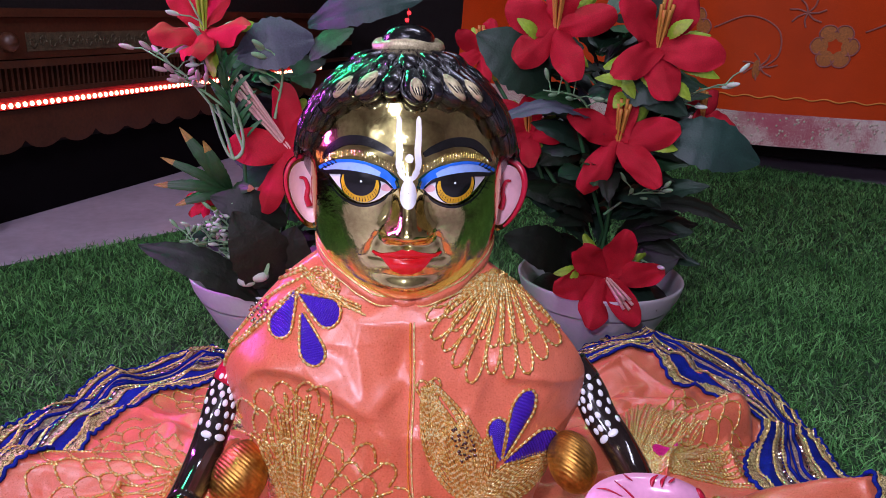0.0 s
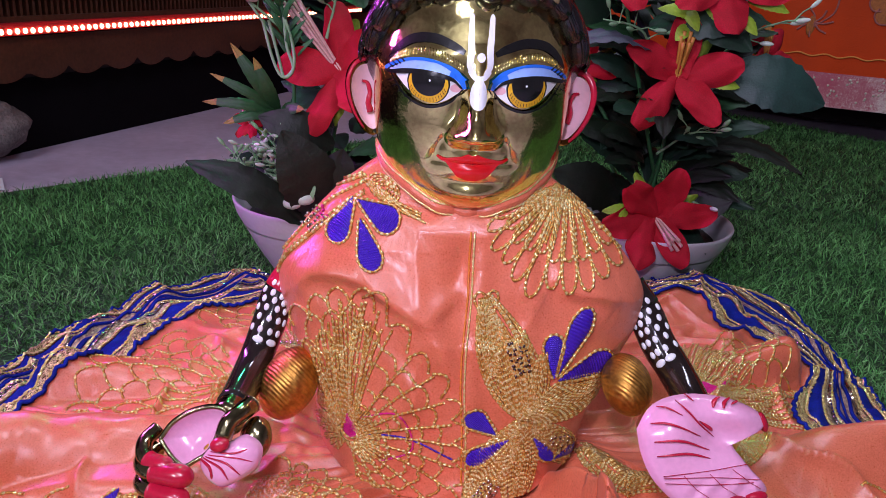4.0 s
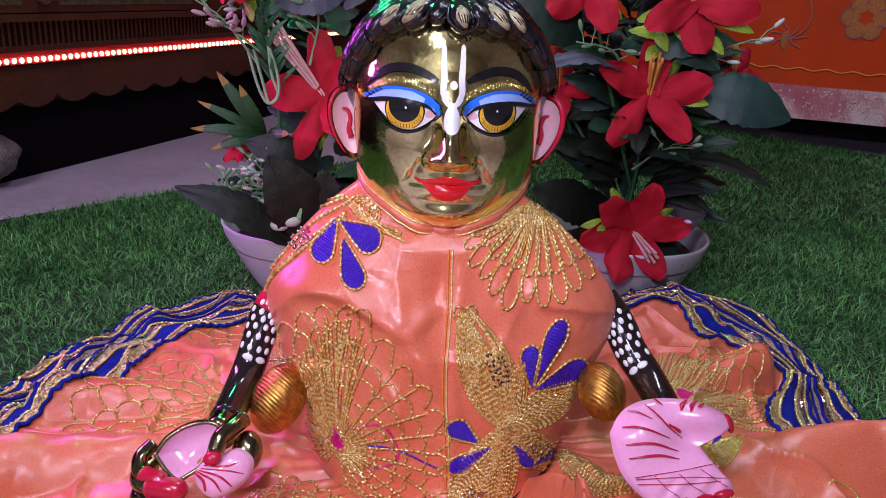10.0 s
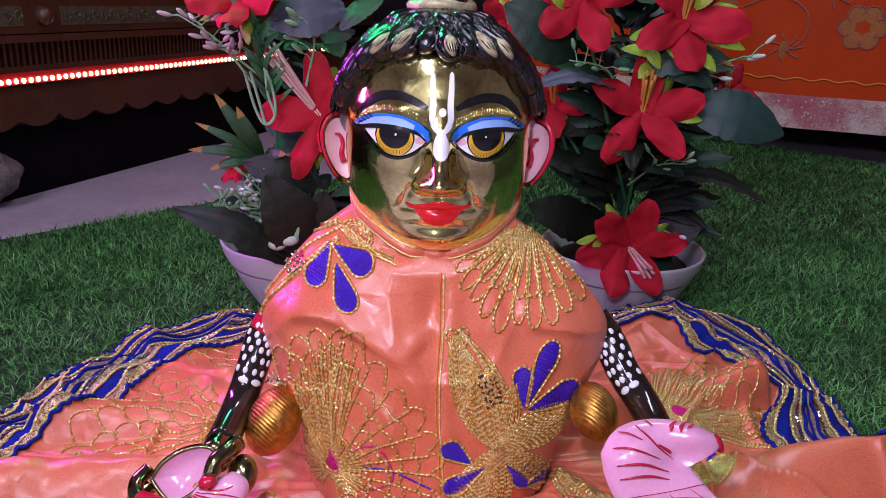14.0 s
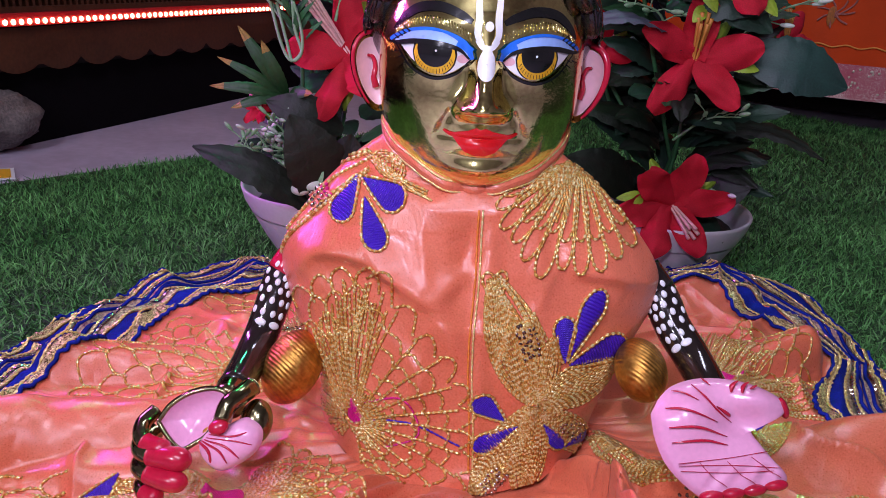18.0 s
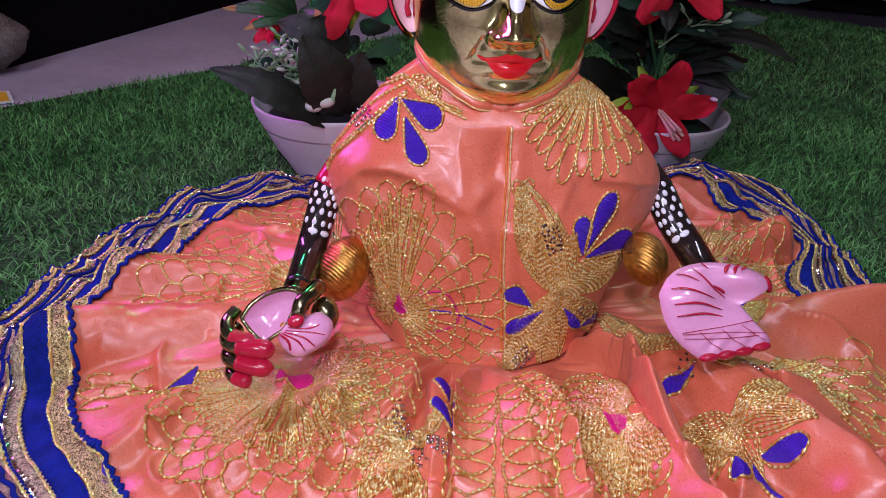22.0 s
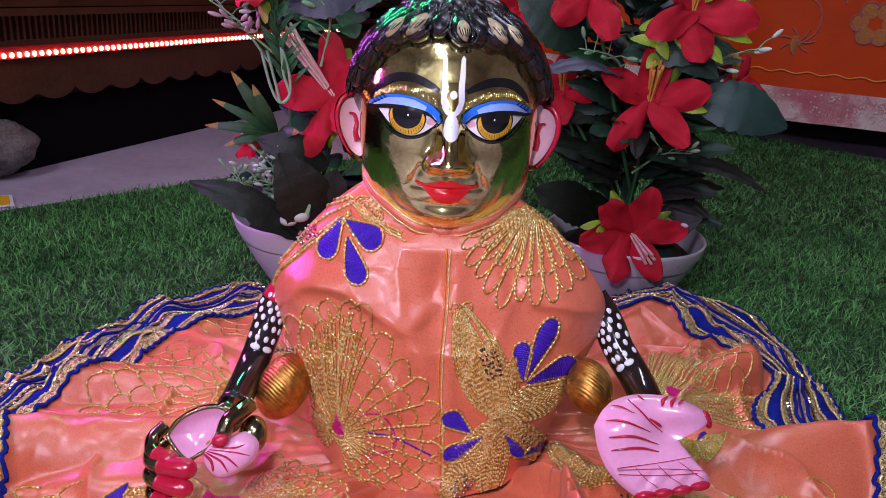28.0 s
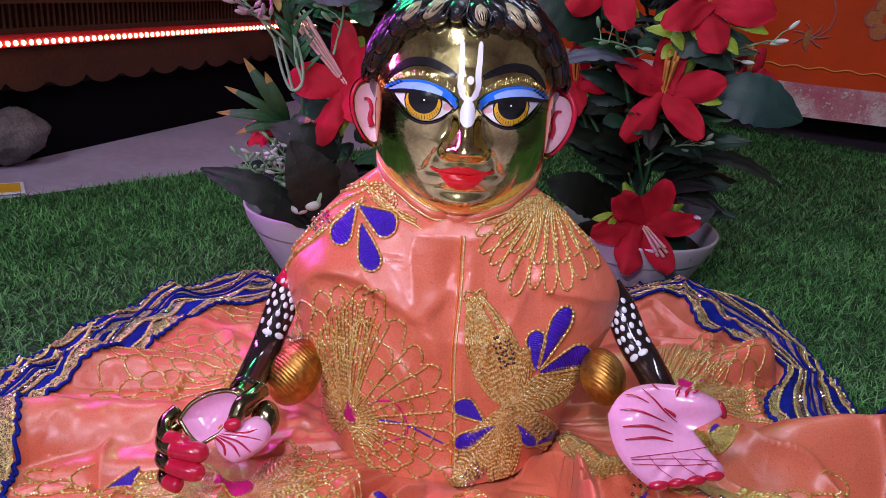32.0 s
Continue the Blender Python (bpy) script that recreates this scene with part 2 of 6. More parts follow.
# Near-black keeps the far background dark; its shade is in the colour.
WALL = mat("shade_dark_wall", (0.025, 0.016, 0.016), 0.8, 0, 0.2, 2, 30, 0.1)

POT = mat("white_plastic_pot", (0.62, 0.60, 0.64), 0.4, 0, 0.06, 12, 300, 0.05)
PETAL = mat("red_cloth_petal", (0.42, 0.006, 0.016), 0.75, 0, 0.25, 40, 900, 0.4, 0.0006, tint=(0.56, 0.014, 0.035), spec=0.25)
STAMEN = mat("yellow_stamen", (0.55, 0.24, 0.04), 0.6, 0, 0.2)
PALESTAMEN = mat("pale_pink_stamen", (0.72, 0.42, 0.38), 0.6, 0, 0.2)
SEPAL = mat("lime_sepal", (0.28, 0.42, 0.03), 0.55, 0, 0.25)
LEAF = mat("dark_cloth_leaf", (0.016, 0.042, 0.024), 0.5, 0, 0.4, 25, 500, 0.4, 0.0008)
LEAFMID = mat("green_cloth_leaf", (0.024, 0.078, 0.028), 0.5, 0, 0.4, 25, 500, 0.4, 0.0008)
LEAFTEAL = mat("teal_cloth_leaf", (0.016, 0.050, 0.038), 0.5, 0, 0.35, 25, 500, 0.4, 0.0008)
LEAFGREY = mat("grey_violet_leaf", (0.062, 0.064, 0.090), 0.5, 0, 0.35, 25, 500, 0.4, 0.0008)
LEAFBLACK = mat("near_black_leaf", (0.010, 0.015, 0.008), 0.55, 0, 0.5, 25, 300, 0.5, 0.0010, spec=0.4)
STEM = mat("green_plastic_stem", (0.03, 0.12, 0.04), 0.5, 0, 0.2)
PALESTEM = mat("pale_green_stem", (0.22, 0.38, 0.20), 0.5, 0, 0.2)
BUD = mat("white_bud", (0.62, 0.60, 0.58), 0.5, 0, 0.1, tint=(0.60, 0.75, 0.58))
PINKBUD = mat("blush_bud", (0.48, 0.36, 0.34), 0.5, 0, 0.15)
STONE = mat("rough_stone", (0.13, 0.11, 0.10), 0.9, 0, 0.5, 25, 200, 0.8, 0.004)
CARD = mat("yellow_card", (0.75, 0.40, 0.02), 0.5, 0, 0.15)


# building blocks


class Shape:
    """Collects vertices and faces of one mesh."""

    def __init__(self):
        self.v, self.f, self.m = [], [], []

    def grid(self, fn, nu, nv, slot=0, wrap=False):
        b = len(self.v)
        cols = nu if wrap else nu + 1
        for j in range(nv + 1):
            for i in range(cols):
                self.v.append(tuple(fn(i / nu, j / nv)))
        for j in range(nv):
            for i in range(nu):
                k = (i + 1) % cols
                self.f.append((b + j * cols + i, b + j * cols + k, b + (j + 1) * cols + k, b + (j + 1) * cols + i))
                self.m.append(slot)
        return self

    def tube(self, pts, radius, sides=6, slot=0, flat=1.0, spin=0.0):
        pts = [Vector(p) for p in pts]
        n = len(pts)
        b = len(self.v)
        up = Vector((0.13, 0.31, 0.94))
        for i, p in enumerate(pts):
            d = (pts[min(i + 1, n - 1)] - pts[max(i - 1, 0)])
            d = d.normalized() if d.length > 1e-9 else Vector((0, 0, 1))
            a = d.cross(up)
            a = a.normalized() if a.length > 1e-5 else Vector((1, 0, 0))
            c = d.cross(a)
            r = radius(i / (n - 1)) if callable(radius) else radius
            for k in range(sides):
                w = 2 * math.pi * k / sides + spin * i
                self.v.append(tuple(p + a * (math.cos(w) * r) + c * (math.sin(w) * r * flat)))
        for i in range(n - 1):
            for k in range(sides):
                q = (k + 1) % sides
                self.f.append((b + i * sides + k, b + i * sides + q, b + (i + 1) * sides + q, b + (i + 1) * sides + k))
                self.m.append(slot)
        for i in (0, n - 1):
            self.f.append(tuple(b + i * sides + k for k in range(sides)))
            self.m.append(slot)
        return self

    def ball(self, c, r, slot=0, nu=12, nv=8, turn=None):
        rx, ry, rz = r if isinstance(r, tuple) else (r, r, r)
        c = Vector(c)
        turn = turn or Matrix.Identity(3)

        def fn(u, v):
            a, e = u * 2 * math.pi, (v - 0.5) * math.pi * 0.995
            return c + turn @ Vector((rx * math.cos(e) * math.cos(a), ry * math.cos(e) * math.sin(a), rz * math.sin(e)))
        return self.grid(fn, nu, nv, slot, True)

    def box(self, lo, hi, slot=0, m=None):
        b = len(self.v)
        m = m or Matrix.Identity(4)
        for x in (lo[0], hi[0]):
            for y in (lo[1], hi[1]):
                for z in (lo[2], hi[2]):
                    self.v.append(tuple(m @ Vector((x, y, z))))
        for q in ((0, 1, 3, 2), (4, 6, 7, 5), (0, 4, 5, 1), (2, 3, 7, 6), (0, 2, 6, 4), (1, 5, 7, 3)):
            self.f.append(tuple(b + i for i in q))
            self.m.append(slot)
        return self

    def add(self, other, m, slot=None):
        b = len(self.v)
        self.v += [tuple(m @ Vector(p)) for p in other.v]
        self.f += [tuple(b + i for i in q) for q in other.f]
        self.m += other.m if slot is None else [slot] * len(other.f)
        return self


def part(name, shape, material, parent=None, label="", smooth=True, bevel=0.0, at=None):
    """Links a shape as one mesh object under a thing or a part."""
    me = bpy.data.meshes.new(name)
    me.from_pydata(shape.v, [], shape.f)
    mats = material if isinstance(material, (list, tuple)) else [material]
    for m in mats:
        me.materials.append(m)
    me.polygons.foreach_set("material_index", shape.m)
    me.polygons.foreach_set("use_smooth", [smooth] * len(shape.f))
    me.update()
    if bevel:
        bm = bmesh.new()
        bm.from_mesh(me)
        bmesh.ops.bevel(bm, geom=bm.edges[:], offset=bevel, segments=2, affect="EDGES")
        bm.to_mesh(me)
        bm.free()
    ob = new(name, me)
    if at is not None:
        ob.matrix_basis = at
    if parent is not None:
        ob.parent = parent
    if label:
        tagged(ob, label)
    return ob


def thing(name, label, category, group="", kind=""):
    return tagged(new(name), label, category, group, kind)


def smooth01(a, b, x):
    t = min(1.0, max(0.0, (x - a) / (b - a)))
    return t * t * (3 - 2 * t)


def bell(x, c, w):
    return math.exp(-((x - c) / w) ** 2)


def lerp_table(rows, x):
    """A smooth line through rows of (x, value), flat beyond its ends."""
    if x <= rows[0][0]:
        return rows[0][1]
    n = len(rows)
    for i in range(n - 1):
        (a, p), (b, q) = rows[i], rows[i + 1]
        if x <= b:
            h = b - a
            d0 = (q - rows[i - 1][1]) / (b - rows[i - 1][0]) if i else (q - p) / h
            d1 = (rows[i + 2][1] - p) / (rows[i + 2][0] - a) if i + 2 < n else (q - p) / h
            t = (x - a) / h
            return (2 * t ** 3 - 3 * t * t + 1) * p + (t ** 3 - 2 * t * t + t) * h * d0 + (3 * t * t - 2 * t ** 3) * q + (t ** 3 - t * t) * h * d1
    return rows[-1][1]


def spline(pts, n):
    """n+1 points along a smooth line through pts."""
    pts = [Vector(p) for p in pts]
    ext = [pts[0] * 2 - pts[1], *pts, pts[-1] * 2 - pts[-2]]
    out = []
    for k in range(n + 1):
        s = k / n * (len(pts) - 1)
        i = min(int(s), len(pts) - 2)
        t = s - i
        a, b, c, d = ext[i:i + 4]
        out.append(0.5 * (2 * b + (c - a) * t + (2 * a - 5 * b + 4 * c - d) * t * t + (3 * b - a - 3 * c + d) * t ** 3))
    return out


def surface(shape):
    return BVHTree.FromPolygons(shape.v, shape.f)

# the setting
FLOOR = part("floor", Shape().box((-2.6, -1.6, -0.03), (2.8, 3.4, -0.006)), MARBLE, None, "pale pinkish marble floor beside the turf", False)
tagged(FLOOR, category="floor", kind="structure")
# Added walls close the room; all but the north one act as reflectors.
for nm, lo, hi in (("wall_south", (-2.6, -1.7, 0), (2.8, -1.6, 2.4)), ("wall_north", (-2.6, 3.4, 0), (2.8, 3.5, 2.4)),
                   ("wall_west", (-2.7, -1.7, 0), (-2.6, 3.5, 2.4)), ("wall_east", (2.8, -1.7, 0), (2.9, 3.5, 2.4))):
    tagged(part(nm, Shape().box(lo, hi), WALL if nm in ("wall_north",) else PALEWALL, None, "", False), "plain wall added to close the room", "wall", kind="structure")
tagged(part("ceiling", Shape().box((-2.7, -1.7, 2.4), (2.9, 3.5, 2.45)), PALEWALL, None, "", False), "plain ceiling added to close the room", "ceiling", kind="structure")


def turf_edge(y):
    """The left edge of the turf mat at depth y."""
    return -0.711 + (y - 0.989) * 0.864 + 0.008 * math.sin(y * 31)


def turf_far(x):
    return 2.134 - (x - 0.743) * 0.81


def on_turf(x, y):
    return (y < 0.96 or x > turf_edge(y)) and y < turf_far(x)


TURF = thing("turf_mat", "green artificial grass mat laid on the floor", "artificial grass", kind="structure")
base = Shape()
base.v = [(-1.5, 0.24, 0), (1.9, 0.24, 0), (1.9, turf_far(1.9), 0), (0.5, turf_far(0.5), 0), (0.1, 2.3, 0), (turf_edge(2.3), 2.3, 0), (turf_edge(0.97), 0.97, 0), (-1.5, 0.97, 0)]
base.f, base.m = [(0, 1, 2, 3, 4, 5, 6, 7)], [0]
part("turf_backing", base, TURFBASE, TURF, "", False)


def turf_blades(count, x0, x1, y0, y1, tall, wide, seed):
    rng = np.random.RandomState(seed)
    x, y = rng.uniform(x0, x1, count), rng.uniform(y0, y1, count)
    edge = -0.711 + (y - 0.989) * 0.864 + 0.008 * np.sin(y * 31) + rng.normal(0, 0.006, count)
    ok = ((y < 0.96) | (x > edge)) & (y < 2.134 - (x - 0.743) * 0.81)
    x, y = x[ok], y[ok]
    n = len(x)
    h, w = tall * rng.uniform(0.5, 1.25, n), wide * rng.uniform(0.6, 1.3, n)
    a, lean = rng.uniform(0, 2 * np.pi, n), rng.uniform(0.4, 3.2, n)
    b = rng.uniform(0, 2 * np.pi, n)
    dx, dy = np.cos(a) * w / 2, np.sin(a) * w / 2
    lx, ly = np.cos(b) * h * lean * 0.6, np.sin(b) * h * lean * 0.6
    hz = h / np.sqrt(1 + lean ** 2 * 0.36)
    z = np.zeros(n)
    co = np.stack([np.stack([x - dx, y - dy, z], 1), np.stack([x + dx, y + dy, z], 1),
                   np.stack([x + dx * 0.8 + lx * 0.4, y + dy * 0.8 + ly * 0.4, hz * 0.6], 1), np.stack([x - dx * 0.8 + lx * 0.4, y - dy * 0.8 + ly * 0.4, hz * 0.6], 1),
                   np.stack([x + lx, y + ly, hz], 1)], 1).reshape(-1, 3)
    me = bpy.data.meshes.new("turf_blades")
    me.vertices.add(5 * n)
    me.vertices.foreach_set("co", co.ravel())
    k = np.arange(n)[:, None] * 5
    loops = np.concatenate([k + np.array([[0, 1, 2, 3]]), k + np.array([[3, 2, 4]])], 1).ravel()
    me.loops.add(len(loops))
    me.loops.foreach_set("vertex_index", loops)
    me.polygons.add(2 * n)
    start = (np.arange(n)[:, None] * 7 + np.array([[0, 4]])).ravel()
    me.polygons.foreach_set("loop_start", start)
    me.materials.append(BLADE)
    me.update(calc_edges=True)
    ob = new("grass_blades", me)
    ob.parent = TURF
    tagged(ob, "short green plastic grass blades", kind="stuff")


turf_blades(170000, -1.0, 1.0, 0.35, 1.25, 0.012, 0.0016, 3)
turf_blades(110000, -0.6, 1.7, 1.25, 2.4, 0.013, 0.0024, 4)

# low carved wooden throne base with the light strip, along a slanting line
ALONG = Vector((0.294, 0.956, 0.0)).normalized()
OUT = Vector((ALONG.y, -ALONG.x, 0))
ORIGIN = Vector((-0.81, 1.182, 0))
BASIS = Matrix((( ALONG.x, -OUT.x, 0, ORIGIN.x), (ALONG.y, -OUT.y, 0, ORIGIN.y), (0, 0, 1, 0), (0, 0, 0, 1)))
throne = thing("throne_base", "red-brown carved wooden throne base with scalloped apron", "throne base")
apron = Shape()


def apron_fn(thick):
    def fn(u, v):
        s = -0.7 + u * 2.2
        low = 0.118 + 0.018 * (1 - abs(math.sin(math.pi * s / 0.085)) ** 0.6)
        return BASIS @ Vector((s, thick, low + (0.19 - low) * v))
    return fn


apron.grid(apron_fn(0.0), 220, 3)
part("scalloped_apron", apron, WOOD, throne, "brown scalloped wooden apron")
part("lower_rail", Shape().box((-0.7, 0.0, 0.212), (1.5, 0.02, 0.222), 0, BASIS), WOOD, throne, "", False)
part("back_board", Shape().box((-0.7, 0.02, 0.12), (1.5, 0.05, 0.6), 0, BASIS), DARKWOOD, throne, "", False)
part("upper_rail", Shape().box((-0.7, -0.012, 0.262), (1.5, 0.022, 0.274), 0, BASIS), WOOD, throne, "", False)
part("frieze_board", Shape().box((-0.7, -0.004, 0.276), (1.5, 0.02, 0.345), 0, BASIS), WOOD, throne, "", False)
part("top_rail", Shape().box((-0.7, -0.014, 0.346), (1.5, 0.02, 0.36), 0, BASIS), WOOD, throne, "", False)
for i in range(120):
    s = -0.3 + i * 0.0125
    part("lattice_bar", Shape().box((s, 0.004, 0.222), (s + 0.005, 0.019, 0.262), 0, BASIS), WOOD, throne, "", False)
# Black panel under the apron stands in for the unlit space below.
part("void_shade_panel", Shape().box((-0.7, 0.022, -0.006), (1.5, 0.06, 0.119), 0, BASIS), VOIDBLACK, throne, "", False)
part("knob", Shape().ball(BASIS @ Vector((0.155, -0.008, 0.305)), (0.017, 0.014, 0.017), 0, 16, 10), WOOD, throne, "round turned wooden knob")

part("seat_board", Shape().box((-0.7, 0.0, 0.58), (1.5, 0.75, 0.61), 0, BASIS), WOOD, throne, "", False)
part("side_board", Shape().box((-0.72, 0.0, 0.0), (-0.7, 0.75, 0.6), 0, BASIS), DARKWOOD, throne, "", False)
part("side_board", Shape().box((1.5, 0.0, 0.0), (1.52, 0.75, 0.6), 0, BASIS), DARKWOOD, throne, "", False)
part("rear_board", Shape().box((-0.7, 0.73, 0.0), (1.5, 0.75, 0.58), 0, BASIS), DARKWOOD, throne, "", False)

strip = thing("led_strip", "glowing red light strip in a plastic channel", "light strip")
part("channel", Shape().box((-0.7, -0.008, 0.193), (1.290, -0.001, 0.213), 0, BASIS), LEDCASE, strip, "", False)
one = Shape().ball((0, 0, 0), (0.0046, 0.003, 0.0048), 0, 8, 6)
for i in range(112):
    part("diode", one, LED, strip, at=BASIS @ Matrix.Translation((-0.385 + i * 0.0150, -0.0105, 0.2)))

# orange draped stand beyond the turf
D0, D1 = Vector((0.0, 2.36, 0)), Vector((1.5, 1.62, 0))
dalong = (D1 - D0).normalized()
dout = Vector((dalong.y, -dalong.x, 0))
LEN = (D1 - D0).length
stand = thing("draped_stand", "low stand covered by an orange embroidered cloth with silver brocade border", "draped stand")


def drape_at(u, z, lift=0.0):
    s = u * LEN
    wob = 0.012 * math.sin(s * 9) + 0.006 * math.sin(s * 23 + z * 9)
    return D0 + dalong * s + dout * (wob - 0.02 + lift + 0.06 * (0.5 - z)) + Vector((0, 0, z))


def low_edge(u):
    return 0.098 + 0.012 * math.cos(u * 5.0 + 0.4)


part("cloth", Shape().grid(lambda u, v: drape_at(u, low_edge(u) + 0.068 + v * 0.737), 90, 24), DRAPE, stand, "orange embroidered cloth")
part("brocade_border", Shape().grid(lambda u, v: drape_at(u, low_edge(u) - 0.008 + v * 0.080, 0.003), 90, 5), SILVER, stand, "silver and pink brocade border")
part("top_cloth", Shape().grid(lambda u, v: drape_at(u, low_edge(u) + 0.805) - dout * (v * 0.5), 40, 6), DRAPE, stand)
part("rear_cloth", Shape().grid(lambda u, v: drape_at(u, low_edge(u) + v * 0.805) - dout * 0.5, 40, 6), DRAPE, stand)
for end in (0.0, 1.0):
    part("side_cloth", Shape().grid(lambda u, v: drape_at(end, low_edge(end) + v * 0.805) - dout * (u * 0.5), 8, 6), DRAPE, stand)
# Dark board stands in for the unlit void under the cloth.
part("void_shade_board", Shape().box((0.0, 0.3, 0.0), (LEN, 0.32, 0.5), 0, Matrix(((dalong.x, -dout.x, 0, D0.x), (dalong.y, -dout.y, 0, D0.y), (0, 0, 1, 0), (0, 0, 0, 1)))), DARKWOOD, stand, "", False)

for s0, s1 in ((-0.15, 0.115), (0.195, 0.56)):
    panel = part("relief_panel", Shape().box((s0, -0.0055, 0.288), (s1, -0.003, 0.320), 0, BASIS), BRASSDULL, throne, "tarnished carved relief panel", False)
    for k in range(int((s1 - s0) / 0.022)):
        c = s0 + 0.013 + 0.022 * k
        curl = [BASIS @ Vector((c + 0.0085 * math.cos(w) * (1 - 0.11 * w), -0.0060, 0.304 + (0.011 if k % 2 else -0.011) * math.sin(w) * (1 - 0.11 * w))) for w in [0.42 * i for i in range(16)]]
        part("scroll", Shape().tube(curl, lambda t: 0.0022 - 0.0012 * t, 5), BRASSDULL, panel)


def on_drape(s, z, off=0.002):
    return drape_at(s / LEN, z, off)


def drape_line(name, pts, material, r=0.0030):
    part(name, Shape().tube([on_drape(p.x, p.z) for p in spline([(a, 0, b) for a, b in pts], 10 * len(pts))], r, 5), material, stand)


drape_line("zigzag_stitch", [(0.55 + 0.03 * k, 0.196 + (0.004 if k % 2 else -0.002)) for k in range(34)], mat("yellow_stitch_thread", (0.85, 0.32, 0.05), 0.6), 0.0020)
for s0, z0, r0, m1 in ((1.0, 0.325, 0.052, OCHRE), (0.66, 0.36, 0.050, OCHRE), (1.34, 0.33, 0.052, OCHRE), (0.30, 0.34, 0.05, OCHRE), (1.18, 0.42, 0.045, OCHRE)):
    for k in range(6):
        w = k * math.pi / 3
        c = (s0 + 0.62 * r0 * math.cos(w), z0 + 0.62 * r0 * math.sin(w))
        part("stitched_petal", Shape().grid(lambda u, v: on_drape(c[0] + 0.36 * r0 * v * math.cos(2 * math.pi * u), c[1] + 0.36 * r0 * v * math.sin(2 * math.pi * u), 0.0025 - 0.001 * v), 12, 3, 0, True), m1, stand)
        drape_line("petal_outline", [(c[0] + 0.4 * r0 * math.cos(w + t), c[1] + 0.4 * r0 * math.sin(w + t)) for t in (-1.9, -1.0, 0, 1.0, 1.9)], BLUETHREAD, 0.0020)
for s0, z0 in ((0.84, 0.27), (1.21, 0.265), (0.93, 0.40), (1.47, 0.27), (0.50, 0.28)):
    for k in range(7):
        w = k * 2 * math.pi / 7 + s0
        drape_line("star_stitch", [(s0, z0), (s0 + 0.022 * math.cos(w), z0 + 0.018 * math.sin(w)), (s0 + 0.042 * math.cos(w + 0.2), z0 + 0.034 * math.sin(w + 0.2))], BLUETHREAD, 0.0024)
for s0 in (0.72, 1.06, 1.40):
    drape_line("vine_stitch", [(s0, 0.36), (s0 + 0.08, 0.39), (s0 + 0.15, 0.36), (s0 + 0.16, 0.30), (s0 + 0.12, 0.26)], BLUETHREAD, 0.0022)
    part("stitched_bud", Shape().ball(on_drape(s0 + 0.115, 0.262), (0.012, 0.003, 0.024), 0, 10, 6), OCHRE, stand)

string = thing("light_string", "hanging string of small glowing red lights", "light string")
part("wire", Shape().tube([(-0.15, 2.3, 0.30 + 0.3 * k) for k in range(8)], 0.0015, 5), LEDCASE, string)
for k in range(16):
    part("bulb", Shape().ball((-0.15 + 0.003 * (-1) ** k, 2.296, 0.33 + 0.02 * k), 0.006, 0, 8, 6), LEDRED, string)

rng = random.Random(7)
glint = Shape()
for k in range(260):
    u = rng.uniform(0.25, 1.0)
    p = drape_at(u, low_edge(u) + rng.uniform(-0.003, 0.066), 0.0045)
    glint.ball(p, (0.0032, 0.0015, 0.0032), 0, 6, 4)
tagged(part("brocade_spangle", glint, SPANGLE, stand, "tiny shining spangles"), kind="stuff")

# the brass statue: one mesh, painted with enamel colours
STATUE_MATS = [BRASS, HAIR, STREAK, BLACK, WHITE, EYEWHITE, PINKEYE, IRIS, BLUE, PALEBLUE, LIP, PALM, REDLINE, EARPINK, MAROON, FLANK, DARKBRASS]
S_BRASS, S_HAIR, S_STREAK, S_BLACK, S_WHITE, S_EYE, S_PINKEYE, S_IRIS, S_BLUE, S_PALE, S_LIP, S_PALM, S_RED, S_EARPINK, S_MAROON, S_FLANK, S_DARK = range(17)
HEAD = pose(-0.0235, 0.484, 0.285, 0, 0, 5.0)
JAW = 0.0725


def face_bumps(x, z):
    """How far the front of the head stands out at x, z."""
    ax = abs(x)
    b = 0.0
    nose = lerp_table([(-0.0335, 0.0), (-0.0300, 0.0085), (-0.0262, 0.0195), (-0.0225, 0.0200), (-0.015, 0.0135), (-0.004, 0.0080), (0.008, 0.0045), (0.022, 0.0)], z)
    b += nose * math.exp(-(ax / (0.0062 + 0.0034 * bell(z, -0.0255, 0.0085))) ** 2.6)
    b += 0.0068 * bell(ax, 0.0106, 0.0034) * bell(z, -0.0262, 0.0042)
    b -= 0.0015 * bell(ax, 0.0165 - 0.45 * (z + 0.0285), 0.0024) * bell(z, -0.0310, 0.0085)
    b += 0.0032 * bell(ax, 0.0265, 0.016) * bell(z, -0.0005, 0.011)
    b -= 0.0030 * bell(ax, 0.0105, 0.005) * bell(z, -0.006, 0.012)
    b += 0.0018 * bell(ax, 0.027, 0.02) * bell(z, 0.016, 0.0055)
    b += 0.0020 * bell(ax, 0.0300, 0.0145) * bell(z, -0.0280, 0.0160)
    b += 0.0020 * bell(x, 0, 0.0135) * bell(z, -0.0378, 0.0055)
    b += 0.0026 * bell(x, 0, 0.0120) * bell(z, -0.0460, 0.0052)
    b -= 0.0020 * bell(x, 0, 0.014) * bell(z, -0.0420, 0.0012)
    b -= 0.0010 * bell(ax, 0.0200, 0.0035) * bell(z, -0.0405, 0.0045)
    b -= 0.0020 * bell(x, 0, 0.0022) * bell(z, -0.0330, 0.0032)
    b -= 0.0010 * bell(x, 0, 0.014) * bell(z, -0.0530, 0.0032)
    b += 0.0040 * bell(x, 0, 0.0150) * bell(z, -0.0600, 0.0080)
    return b


